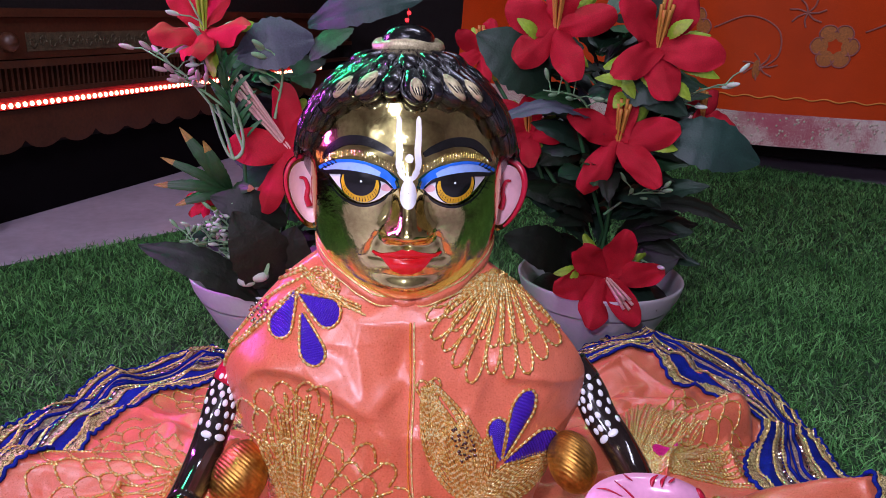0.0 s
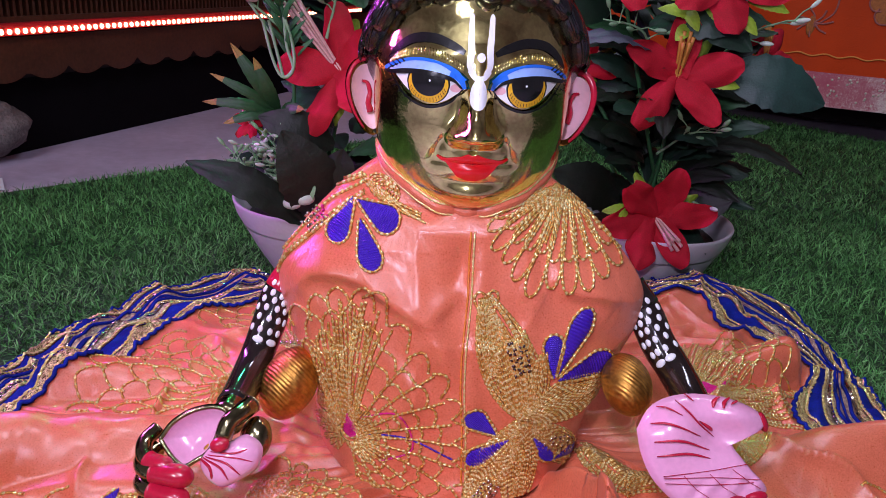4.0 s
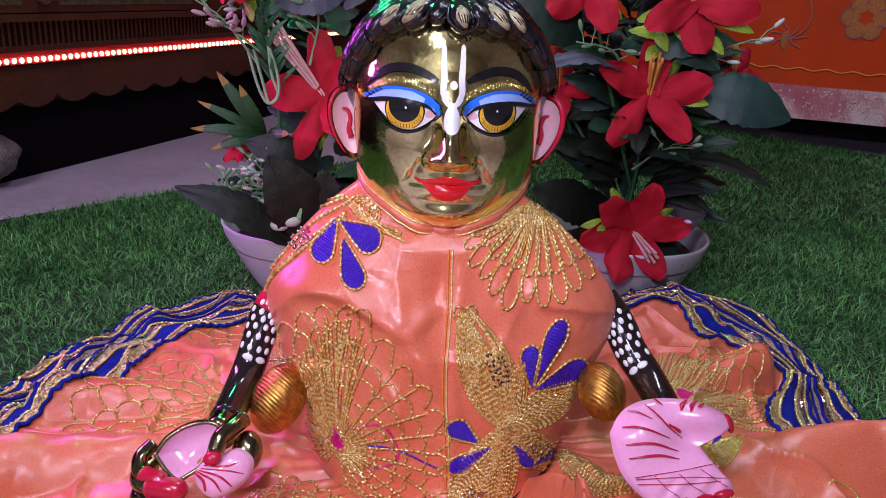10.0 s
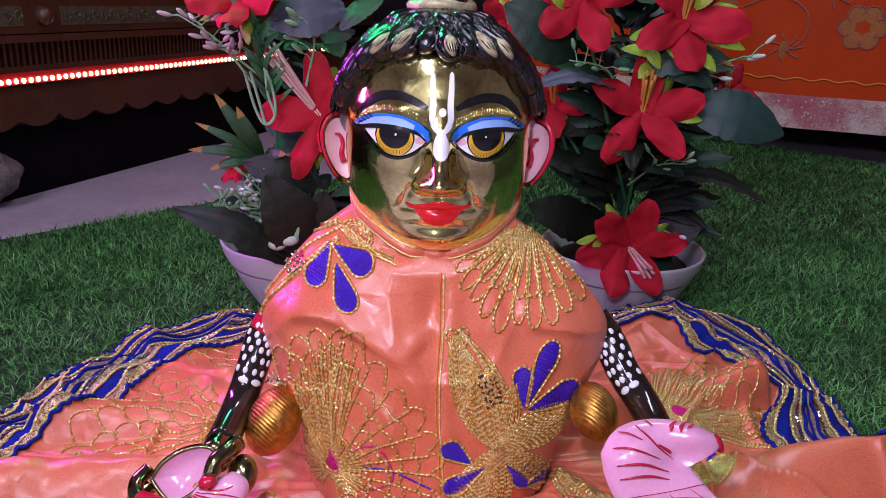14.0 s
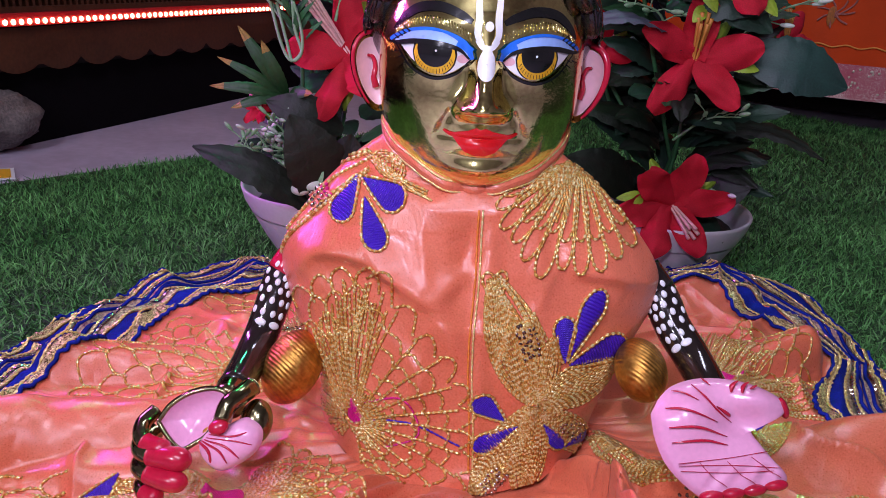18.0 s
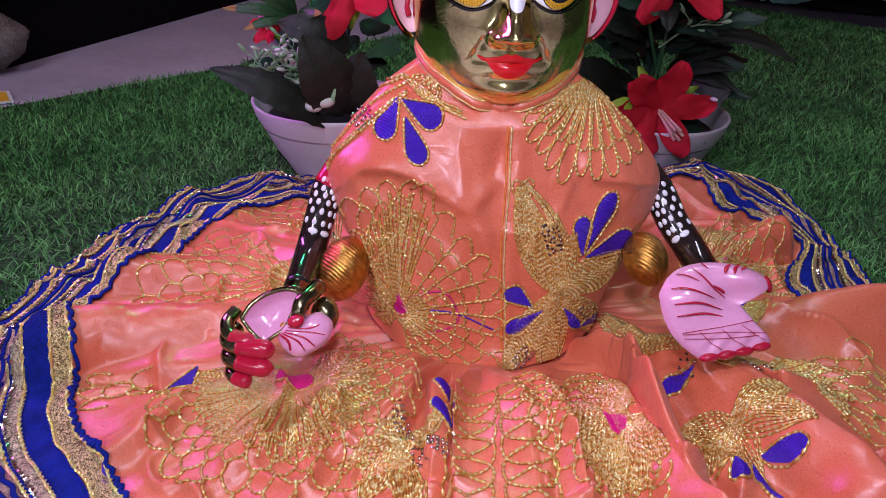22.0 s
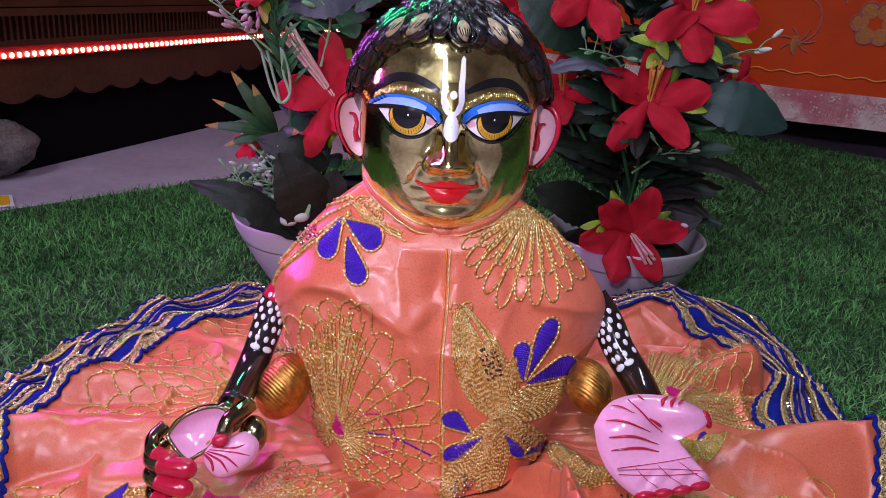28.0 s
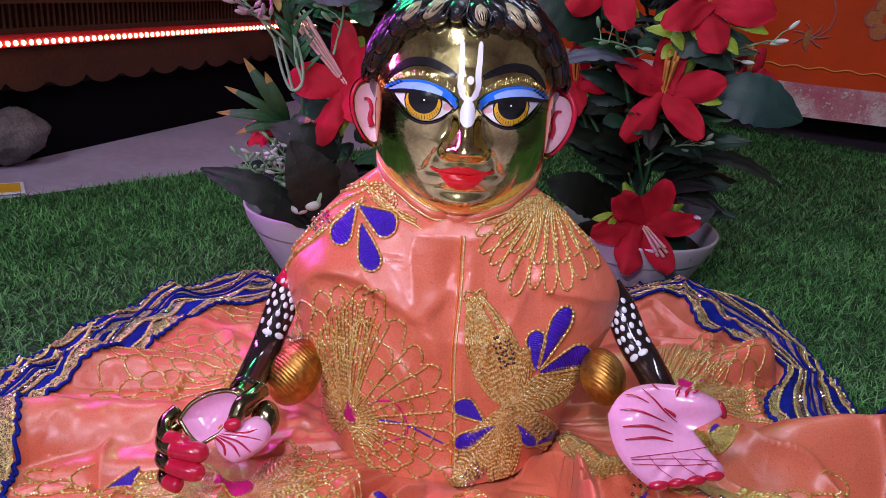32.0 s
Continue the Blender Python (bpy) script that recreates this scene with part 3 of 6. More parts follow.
def head_at(a, e, grow=1.0):
    """A point of the head's skin, from azimuth a (0: front) and elevation e, in the head's own space."""
    t = -math.sin(e)
    if t > 0:
        w, h = (1 - t ** 3.3) ** (1 / 3.3), -JAW * t
    else:
        w, h = math.cos(e), -0.070 * t
    w = max(w, 0.0)
    deep = max(1 - t ** 8.0, 0.0) ** (1 / 8.0) if t > 0 else w
    x, y = 0.0585 * w * math.sin(a), -0.0575 * (deep if math.cos(a) > 0 else w) * math.cos(a)
    if math.cos(a) > 0:
        y *= 1 - 0.02 * max(t, 0)
    x, y, z = x * grow, y * grow, h * grow
    if math.cos(a) > 0.02 and grow == 1.0:
        y -= face_bumps(x, z) * smooth01(0.02, 0.3, math.cos(a))
    return Vector((x, y, z))


skin = Shape().grid(lambda u, v: head_at((u - 0.5) * 2 * math.pi, (v - 0.5) * math.pi * 0.998), 260, 200, S_BRASS, True)
SKIN = surface(skin)
idol = Shape().add(skin, HEAD)


def on_skin(x, z, off):
    hit = SKIN.ray_cast(Vector((x, -0.3, z)), Vector((0, 1, 0)))
    if hit[0] is None:
        return Vector((x, -0.02, z))
    return hit[0] + hit[1] * (off if hit[1].y < 0 else -off)


def fill(outline, slot, off, mirror=True, rings=7):
    """A coat of paint inside a star-shaped outline of (x, z) on the face."""
    for sx in ((1, -1) if mirror else (1,)):
        pts = [(sx * p[0], p[1]) for p in outline]
        cx, cz = sum(p[0] for p in pts) / len(pts), sum(p[1] for p in pts) / len(pts)
        n = len(pts)
        idol.grid(lambda u, v: HEAD @ on_skin(cx + (pts[round(u * n) % n][0] - cx) * (0.02 + 0.98 * v), cz + (pts[round(u * n) % n][1] - cz) * (0.02 + 0.98 * v), off), n, rings, slot, True)


def stroke(line, width, slot, off, mirror=True, n=28, across=4):
    """A brush stroke along points of (x, z), width a number or a function of its course."""
    for sx in ((1, -1) if mirror else (1,)):
        pts = spline([(sx * p[0], 0, p[1]) for p in line], n)

        def fn(u, v):
            i = min(round(u * n), n)
            d = pts[min(i + 1, n)] - pts[max(i - 1, 0)]
            side = Vector((-d.z, 0, d.x)).normalized()
            w = width(u) if callable(width) else width
            p = pts[i] + side * (w * (v - 0.5))
            return HEAD @ on_skin(p.x, p.z, off)
        idol.grid(fn, n, across, slot)


def oval(cx, cz, rx, rz, n=36, cut=None):
    return [(cx + rx * math.cos(2 * math.pi * k / n), cz + rz * math.sin(2 * math.pi * k / n)) for k in range(n)]


def lid_top(x):
    """Upper edge of the eye opening, x from the inner to the outer corner."""
    s = (x - 0.0075) / (0.0455 - 0.0075)
    return 0.0005 + 0.0026 * s + 0.0040 * math.sin(math.pi * min(1, max(0, s)) ** 0.85)


def lid_low(x):
    s = (x - 0.0075) / (0.0455 - 0.0075)
    return -0.0020 + 0.0055 * s - 0.0108 * math.sin(math.pi * min(1, max(0, s)))


def between(top, low, x0, x1, slot, off, n=40, across=8):
    for sx in (1, -1):
        idol.grid(lambda u, v: HEAD @ on_skin(sx * (x0 + (x1 - x0) * u), low(x0 + (x1 - x0) * u) + (top(x0 + (x1 - x0) * u) - low(x0 + (x1 - x0) * u)) * v, off), n, across, slot)


IX = 0.0262
between(lid_top, lid_low, 0.0075, 0.0455, S_EYE, 0.0003)
fill(oval(0.0115, -0.0015, 0.0035, 0.0022), S_PINKEYE, 0.00045)


def clip_disc(cx, cz, r):
    def top(x):
        return min(cz + math.sqrt(max(0, r * r - (x - cx) ** 2)), lid_top(x) - 0.0002)

    def low(x):
        return max(cz - math.sqrt(max(0, r * r - (x - cx) ** 2)), lid_low(x) + 0.0002)
    return top, low


for cz, r, slot, off in ((0.0002, 0.0112, S_BLACK, 0.0006), (-0.0002, 0.0103, S_IRIS, 0.0008), (0.0022, 0.0086, S_BLACK, 0.0010)):
    top, low = clip_disc(IX, cz, r)
    between(top, low, IX - r * 0.999, IX + r * 0.999, slot, off, 30, 8)
for k in range(15):
    w = math.radians(200 + k * 10)
    stroke([(IX + 0.0086 * math.cos(w), 0.0010 + 0.0084 * math.sin(w)), (IX + 0.0098 * math.cos(w), -0.0002 + 0.0096 * math.sin(w))], 0.00025, S_BLACK, 0.0011, n=3, across=1)
fill(oval(IX - 0.001, 0.0016, 0.0006, 0.0006, 10), S_WHITE, 0.0013, rings=2)
# lids: pale blue crescent, blue rim, black lash lines
between(lambda x: lid_top(x) + 0.0064 * math.sin(math.pi * min(1, max(0, (x - 0.006) / 0.0415))) ** 0.7 + 0.0004, lambda x: lid_top(x) - 0.0008, 0.0065, 0.047, S_PALE, 0.0009)
stroke([(0.0062, -0.0012), (0.0100, 0.0052), (0.0190, 0.0104), (0.0290, 0.0120), (0.0390, 0.0102), (0.0470, 0.0060), (0.0495, 0.0038)], lambda u: 0.0012 + 0.0026 * (1 - u) ** 2 * math.sin(math.pi * min(1, u * 2.2 + 0.12)) if u < 0.4 else 0.0016, S_BLUE, 0.0012)
stroke([(0.0068, 0.0022), (0.0105, 0.0045), (0.0150, 0.0066)], 0.0040, S_BLUE, 0.0011)
stroke([(0.0075, -0.0012), (0.0150, 0.0034), (0.0260, 0.0052), (0.0370, 0.0048), (0.0455, 0.0030), (0.0500, 0.0028)], lambda u: 0.0010 + 0.0016 * math.sin(math.pi * u), S_BLACK, 0.0014)
stroke([(0.0068, -0.0015), (0.0150, -0.0090), (0.0265, -0.0122), (0.0380, -0.0078), (0.0460, 0.0020)], lambda u: 0.0007 + 0.0009 * math.sin(math.pi * u), S_BLACK, 0.0012)
for k in range(4):
    stroke([(0.0445 - 0.002 * k, 0.0052 + 0.0014 * k), (0.0480 - 0.0016 * k, 0.0072 + 0.0018 * k)], lambda u: 0.0009 * (1 - 0.7 * u), S_BLACK, 0.0016, n=6, across=2)
for k in range(5):
    stroke([(0.0455 - 0.0030 * k, -0.0010 - 0.0022 * k), (0.0490 - 0.0032 * k, -0.0030 - 0.0024 * k)], lambda u: 0.0008 * (1 - 0.8 * u), S_BLACK, 0.0015, n=6, across=2)
# brows and the engraved band beneath them
stroke([(0.0082, 0.0168), (0.0140, 0.0198), (0.0240, 0.0228), (0.0350, 0.0216), (0.0430, 0.0160), (0.0480, 0.0095)], lambda u: 0.0012 + 0.0036 * math.sin(math.pi * min(1, u * 0.9 + 0.1)) ** 0.8, S_BLACK, 0.0005, n=40)
for k in range(30):
    w = k / 29
    p = spline([(0.0088, 0, 0.0095), (0.0190, 0, 0.0146), (0.0300, 0, 0.0162), (0.0400, 0, 0.0136), (0.0470, 0, 0.0090)], 29)[k]
    for sx in (1, -1):
        idol.tube([HEAD @ on_skin(sx * (p.x + 0.0006 * (w - 0.5)), p.z + dz, 0.0002) for dz in (-0.0018, 0.0, 0.0020)], 0.00036, 5, S_BRASS)
# forehead mark: two strokes, a loop, a dot and a leaf on the nose
for x in (-0.0052, 0.0052):
    stroke([(x * 1.02, 0.0365), (x, 0.026), (x * 0.92, 0.018), (x * 0.95, 0.011), (x * 0.5, 0.0062)], lambda u: 0.0032 * (0.75 + 0.35 * math.sin(math.pi * u)) * (0.3 if u < 0.02 else 1), S_WHITE, 0.0006, False)
fill(oval(0.0004, 0.0150, 0.0021, 0.0023, 20), S_WHITE, 0.0008, False, 4)
stroke([(-0.0048, 0.0085), (-0.0020, 0.0052), (0.002, 0.0052), (0.0048, 0.0085)], 0.0026, S_WHITE, 0.0007, False, 14)
fill([(0.0047 * math.sin(w) * (0.62 + 0.38 * math.sin(w / 2) ** 2), -0.0026 + 0.0082 * math.cos(w)) for w in [2 * math.pi * k / 30 for k in range(30)]], S_WHITE, 0.0008, False)
# lips
LIPS = [(0.0175, -0.0403), (0.0140, -0.0387), (0.0075, -0.0373), (0.0028, -0.0353), (0.0, -0.0365), (-0.0028, -0.0353), (-0.0075, -0.0373), (-0.0140, -0.0387), (-0.0175, -0.0403),
      (-0.0150, -0.0427), (-0.0125, -0.0460), (-0.0085, -0.0505), (-0.003, -0.0527), (0.003, -0.0527), (0.0085, -0.0505), (0.0125, -0.0460), (0.0150, -0.0427)]
fill([(x * 0.92, -0.0405 + (z + 0.0405) * 0.84) for x, z in LIPS], S_LIP, 0.0006, False, 14)
stroke([(-0.0195, -0.0387), (-0.016, -0.0401), (-0.011, -0.0407)], lambda u: 0.0010 + 0.0018 * u, S_LIP, 0.0005, False, 8)
stroke([(0.0195, -0.0387), (0.016, -0.0401), (0.011, -0.0407)], lambda u: 0.0010 + 0.0018 * u, S_LIP, 0.0005, False, 8)

# hair: a ridged cap swept from the crown, a knot, and locks over the brow


def hairline(a):
    return lerp_table([(0.0, 0.76), (0.6, 0.72), (1.0, 0.50), (1.35, 0.12), (1.8, -0.25), (3.2, -0.55)], abs(a))


def hair_fn(u, v):
    a = (u - 0.5) * 2 * math.pi
    e = hairline(a) + (math.pi / 2 - hairline(a)) * v * 0.995
    p = head_at(a, e, 1.0001)
    lift = smooth01(0.0, 0.12, v)
    wave = math.sin(a * 15 + 5 * v + 2.2 * noise.noise(Vector((math.cos(a) * 3, math.sin(a) * 3, v * 3)))) * 0.5 + 0.5 * math.sin(a * 37 + v * 9)
    side = 1.0 + (0.115 * lift + 0.030 * lift * wave * (1 - v) ** 0.5)
    q = Vector((p.x * side, p.y * (1.0 + 0.12 * lift + 0.03 * lift * wave * (1 - v) ** 0.5), p.z * (1.0 + 0.0 * lift)))
    q.z += 0.0015 * lift * wave * (1 - v)
    return HEAD @ q


idol.grid(hair_fn, 300, 60, S_HAIR, True)


def lock(a, e0, e1, bend, fat, patch):
    """A comma-shaped lock that swells towards its curled tip, with a worn gold patch."""
    pts = []
    for k in range(17):
        s = k / 16
        e = e0 + (e1 - e0) * (1.15 * s - 0.15 * s * s * s)
        w = a + bend * (0.10 * s + 0.16 * s ** 3)
        p = head_at(w, e, 1.0001)
        pts.append(HEAD @ Vector((p.x * 1.075, p.y * (1.08 + 0.06 * s), p.z)))
    away = (HEAD.to_3x3() @ Vector((math.sin(a), -math.cos(a), 0.25))).normalized()
    side = away.cross(Vector((0, 0, 1))).normalized()
    swell = lambda s: fat * (0.30 + 0.75 * math.sin(math.pi * min(1, 0.04 + 0.96 * s ** 2.0)) ** 0.7)
    idol.tube(pts, swell, 14, S_HAIR, 0.85)
    for off in (-0.95, -0.6, 0.6, 0.95):
        idol.tube([p + away * swell(k / 16) * (1.05 - 0.6 * abs(off)) + side * swell(k / 16) * off for k, p in enumerate(pts)], lambda s: 0.0010 * math.sin(math.pi * (0.08 + 0.84 * s)) + 0.0003, 5, S_HAIR)
    if patch:
        lo, hi = (4, 15) if patch > 1 else (6, 15)
        idol.tube([pts[k] + away * swell(k / 16) * 0.76 for k in range(lo, hi + 1)], lambda s: fat * 0.52 * math.sin(math.pi * (0.06 + 0.88 * s)) ** 0.8, 12, S_STREAK, 0.9)
        for off in (-0.36, -0.20, -0.02, 0.16, 0.33):
            idol.tube([pts[k] + away * (swell(k / 16) * 0.76 + fat * (0.53 - 0.35 * abs(off)) * math.sin(math.pi * (k - lo + 0.4) / (hi - lo + 0.8))) + side * fat * off * math.sin(math.pi * (k - lo + 0.6) / (hi - lo + 1.2)) for k in range(lo, hi + 1)], 0.00040, 4, S_HAIR)


for a, bend, patch, e1, fat in ((-1.30, -0.4, 0, 0.20, 0.0070), (-1.10, -0.7, 0, 0.38, 0.0078), (-0.90, -0.8, 0, 0.58, 0.0080), (-0.68, -0.9, 1, 0.70, 0.0080), (-0.40, -0.9, 2, 0.75, 0.0086), (-0.17, -0.5, 0, 0.80, 0.0070),
                                 (0.05, 0.3, 1, 0.73, 0.0082), (0.25, 0.6, 0, 0.77, 0.0074), (0.42, 0.9, 2, 0.72, 0.0086), (0.66, 0.9, 1, 0.69, 0.0078), (0.86, 0.8, 0, 0.58, 0.0076), (1.06, 0.6, 0, 0.38, 0.0076), (1.28, 0.3, 0, 0.18, 0.0070)):
    lock(a, 1.08, e1 - 0.05, bend, fat, patch)
for k in range(12):
    lock(-1.32 + k * 0.24, 1.38, 1.02, 0.9 if k % 2 else -0.8, 0.0056, 0)
for k in range(900):
    a = -2.1 + 4.2 * random.random()
    e0 = (0.86 if abs(a) < 0.9 else 0.30) + 0.8 * random.random()
    line = []
    for i in range(9):
        s = i / 8
        w = a + 0.26 * s * math.sin(k * 1.7) + 0.06 * math.sin(s * 7 + k)
        e = max(e0 - 0.32 * s, hairline(w) + 0.12 - 0.03 * s)
        p = head_at(w, e, 1.0001)
        g = 1.218 + 0.016 * math.sin(math.pi * s)
        line.append(HEAD @ Vector((p.x * (g - 0.078), p.y * (g - 0.068), p.z + 0.001)))
    idol.tube(line, lambda s: (0.0007 + 0.0006 * (k % 3)) * math.sin(math.pi * (0.08 + 0.84 * s)), 5, S_STREAK if k % 30 == 0 else S_HAIR)
crown = HEAD @ Vector((0.0, 0.004, 0.062))
idol.ball(crown, (0.021, 0.021, 0.010), S_HAIR, 24, 12)
idol.tube([crown + Vector((0.0170 * math.cos(w), 0.0170 * math.sin(w), 0.009 + 0.0012 * math.sin(3 * w))) for w in [2 * math.pi * k / 24 for k in range(25)]], 0.0050, 8, S_STREAK, 0.8)
idol.ball(crown + Vector((0, 0, 0.012)), (0.016, 0.016, 0.010), S_HAIR, 24, 12)

# ears
for sx in (-1, 1):
    turn = pose(0, 0, 0, -6, 8 * sx, -28 * sx).to_3x3()
    c = Vector((sx * 0.0635, 0.005, -0.019))

    def ear_fn(u, v, grow=1.0, push=0.0):
        w, r = u * 2 * math.pi, v
        rx, rz = 0.0128 * grow, 0.0240 * grow
        x = rx * r * math.cos(w)
        z = rz * r * math.sin(w) * (1.0 if math.sin(w) > 0 else 0.96)
        x *= 1.0 + 0.25 * (z / rz)
        y = -0.0045 * r ** 3 - push + 0.003 * (1 - r)
        return HEAD @ (c + turn @ Vector((x * 1.0, y, z)))
    idol.grid(ear_fn, 40, 10, S_BRASS, True)
    idol.grid(lambda u, v: ear_fn(u, v) + (HEAD.to_3x3() @ turn @ Vector((0, 0.010 * (1 - 0.75 * v), 0))), 40, 10, S_BRASS, True)
    idol.grid(lambda u, v: ear_fn(u, v, 0.83, 0.0012), 40, 8, S_EARPINK, True)
    rim = [ear_fn(k / 40 + (0.0 if sx > 0 else 0.0), 0.93, 1.0, 0.0006) for k in range(41)]
    arc = [p for k, p in enumerate(rim) if (k < 19 or k > 32)] if sx > 0 else [p for k, p in enumerate(rim) if 2 < k < 27]
    if sx > 0:
        arc = rim[33:] + rim[1:19]
    idol.tube(arc, lambda s: (0.0021 if sx > 0 else 0.0013) * (0.4 + 0.6 * math.sin(math.pi * s)), 8, S_RED)
    curl = [HEAD @ (c + turn @ Vector((-sx * (x - 0.001), -0.0025, z))) for x, z in ((-0.001, 0.010), (0.002, 0.0085), (0.003, 0.003), (0.001, -0.003), (0.0015, -0.009))]
    idol.tube(spline(curl, 16), lambda s: 0.0009 + 0.0012 * s, 6, S_RED)
    idol.ball(HEAD @ (c + turn @ Vector((-sx * 0.002, -0.0042, -0.0205))), (0.0020, 0.0012, 0.0020), S_BLACK, 10, 6)

# neck and trunk
idol.tube([(-0.022, 0.484, 0.235), (-0.022, 0.482, 0.20), (-0.022, 0.478, 0.15), (-0.022, 0.475, 0.03)], lambda s: 0.033 + 0.008 * smooth01(0.2, 0.6, s), 24, S_BRASS)
# arms
ARM_L = spline([(-0.130, 0.478, 0.150), (-0.1394, 0.470, 0.1344), (-0.1423, 0.460, 0.121), (-0.1468, 0.448, 0.1033), (-0.1486, 0.424, 0.0935), (-0.1480, 0.388, 0.090)], 30)
ARM_R = spline([(0.086, 0.478, 0.158), (0.0983, 0.470, 0.144), (0.1059, 0.458, 0.1304), (0.1167, 0.442, 0.1181), (0.1230, 0.415, 0.110), (0.120, 0.385, 0.108)], 30)
for arm in (ARM_L, ARM_R):
    idol.tube(arm, lambda s: 0.0112 - 0.0010 * s, 20, S_DARK)


for arm in (ARM_L, ARM_R):
    idol.tube(arm[0:29], lambda s: 0.0114 - 0.0010 * s, 20, S_MAROON)
    idol.tube(arm[0:6], 0.0117, 20, S_RED if arm is ARM_L else S_MAROON)


def arm_dots(arm, side):
    for row, i in enumerate((4, 6, 8, 10, 12, 14, 16)):
        d = (arm[i + 1] - arm[i - 1]).normalized()
        r = 0.0114 - 0.0010 * i / 28
        last = row == 6
        for k in range(2 if last else 4):
            ang = math.radians((-46 + k * 52) if last else (-80 + k * 36 + (18 if row % 2 else 0)))
            outw = Vector((side * math.sin(ang) * -1, -math.cos(ang), 0.25))
            outw = (outw - d * outw.dot(d)).normalized()
            along = d.cross(outw).normalized()
            q = Matrix((along, d, outw)).transposed()
            idol.ball(arm[i] + outw * r, (0.0038, 0.0024, 0.0008) if last else (0.0018, 0.0025, 0.0008), S_WHITE, 12, 5, q)


arm_dots(ARM_L, 1)
arm_dots(ARM_R, -1)
# rounded flanks beside the arms, with the cape's reflection in their colour
idol.ball((-0.1235, 0.436, 0.090), (0.0175, 0.022, 0.025), S_FLANK, 32, 20, pose(0, 0, 0, 0, 24, 0).to_3x3())
idol.ball((0.0862, 0.436, 0.111), (0.0150, 0.022, 0.0185), S_FLANK, 32, 20, pose(0, 0, 0, 0, -24, 0).to_3x3())
# open palm, fingers joined and pointing down
PALM_M = Matrix.Translation((0.117, 0.372, 0.110)) @ pose(0, 0, 0, -36, 6, -4) @ Matrix.Diagonal((1, 1, 0.80, 1))
rim = spline([(-0.0365, 0, 0.006), (-0.0326, 0, 0.0196), (-0.0255, 0, 0.0292), (-0.0129, 0, 0.0363), (0.0035, 0, 0.0393), (0.0170, 0, 0.0381), (0.0275, 0, 0.0335), (0.0298, 0, 0.0262), (0.0245, 0, 0.0208), (0.0150, 0, 0.0190),
              (0.0145, 0, 0.0095), (0.0195, 0, 0.003), (0.0265, 0, -0.0047), (0.0345, 0, -0.0130), (0.0314, 0, -0.0201), (0.0177, 0, -0.0280), (0.0009, 0, -0.0361), (-0.0080, 0, -0.0368), (-0.0233, 0, -0.0251), (-0.0320, 0, -0.010), (-0.0365, 0, 0.006)], 80)[:-1]


def palm_y(x, z):
    """The front of the palm: a thumb mound, a heel, a hollow between them and shallow grooves between the fingers."""
    y = -0.005 - 0.0065 * bell(x, 0.013, 0.012) * bell(z, 0.029, 0.009) - 0.0055 * bell(x, -0.018, 0.013) * bell(z, 0.010, 0.018)
    y += 0.0042 * bell(x, 0.006, 0.010) * bell(z, 0.012, 0.009) - 0.0020 * bell(x, 0.008, 0.016) * bell(z, -0.012, 0.009)
    return y + 0.0009 * math.cos((x - z * 0.35 + 0.004) * 2 * math.pi / 0.0105) * smooth01(-0.012, -0.024, z - 0.45 * x)


def palm_fn(front):
    def fn(u, v):
        p = rim[round(u * 80) % 80]
        x, z = 0.002 + (p.x - 0.002) * v, -0.002 + (p.z + 0.002) * v
        edge = math.sqrt(max(0, 1 - v ** 6))
        y = (palm_y(x, z) * edge) if front else 0.011 * edge ** 0.5
        return PALM_M @ Vector((x, y, z))
    return fn


idol.grid(palm_fn(True), 80, 20, S_PALM, True)
idol.grid(palm_fn(False), 80, 12, S_BRASS, True)


def on_palm(x, z, off=0.0008):
    return PALM_M @ Vector((x, palm_y(x, z) - off, z))


for line, fat in ((((-0.0297, 0.0225), (-0.024, 0.0228), (-0.016, 0.0200)), 0.0008), (((-0.0314, 0.0107), (-0.022, 0.0125), (-0.0047, 0.0097)), 0.0011), (((-0.0282, -0.0008), (-0.014, 0.0035), (0.0012, 0.0023)), 0.0013),
                  (((-0.0254, -0.0095), (-0.010, -0.0035), (0.0018, -0.0029)), 0.0012), (((-0.0161, 0.0349), (-0.0107, 0.0314)), 0.0008), (((-0.0205, 0.0294), (-0.013, 0.0235), (-0.0056, 0.0169), (0.0033, 0.0120)), 0.0009),
                  (((-0.0060, 0.0190), (0.0000, 0.0165), (0.0018, 0.0150)), 0.0018), (((0.0025, 0.0380), (0.0000, 0.0345), (-0.0004, 0.0297)), 0.0011), (((0.0075, 0.0385), (0.0050, 0.0350), (0.0045, 0.0303)), 0.0009), (((0.0115, 0.0375), (0.0080, 0.0340)), 0.0008)):
    idol.tube([on_palm(q.x, q.z) for q in spline([(a, 0, b) for a, b in line], 14)], lambda s: 0.0002 + fat * math.sin(math.pi * (0.10 + 0.82 * s)), 6, S_RED, 0.5)
for line in (((-0.0206, -0.0211), (0.0027, -0.0107), (0.0213, -0.0013)), ((-0.0200, -0.0222), (0.0064, -0.0141), (0.0287, -0.0093)), ((-0.0191, -0.0251), (0.0038, -0.0195), (0.0254, -0.0120)),
             ((-0.0102, -0.0177), (-0.0039, -0.0235), (0.0041, -0.0280)), ((0.0023, -0.0129), (0.0095, -0.0185), (0.0178, -0.0225)), ((0.0137, -0.0068), (0.0224, -0.0119), (0.0290, -0.0150))):
    idol.tube([on_palm(q.x, q.z) for q in spline([(a, 0, b) for a, b in line], 16)], 0.00038, 5, S_RED, 0.5)
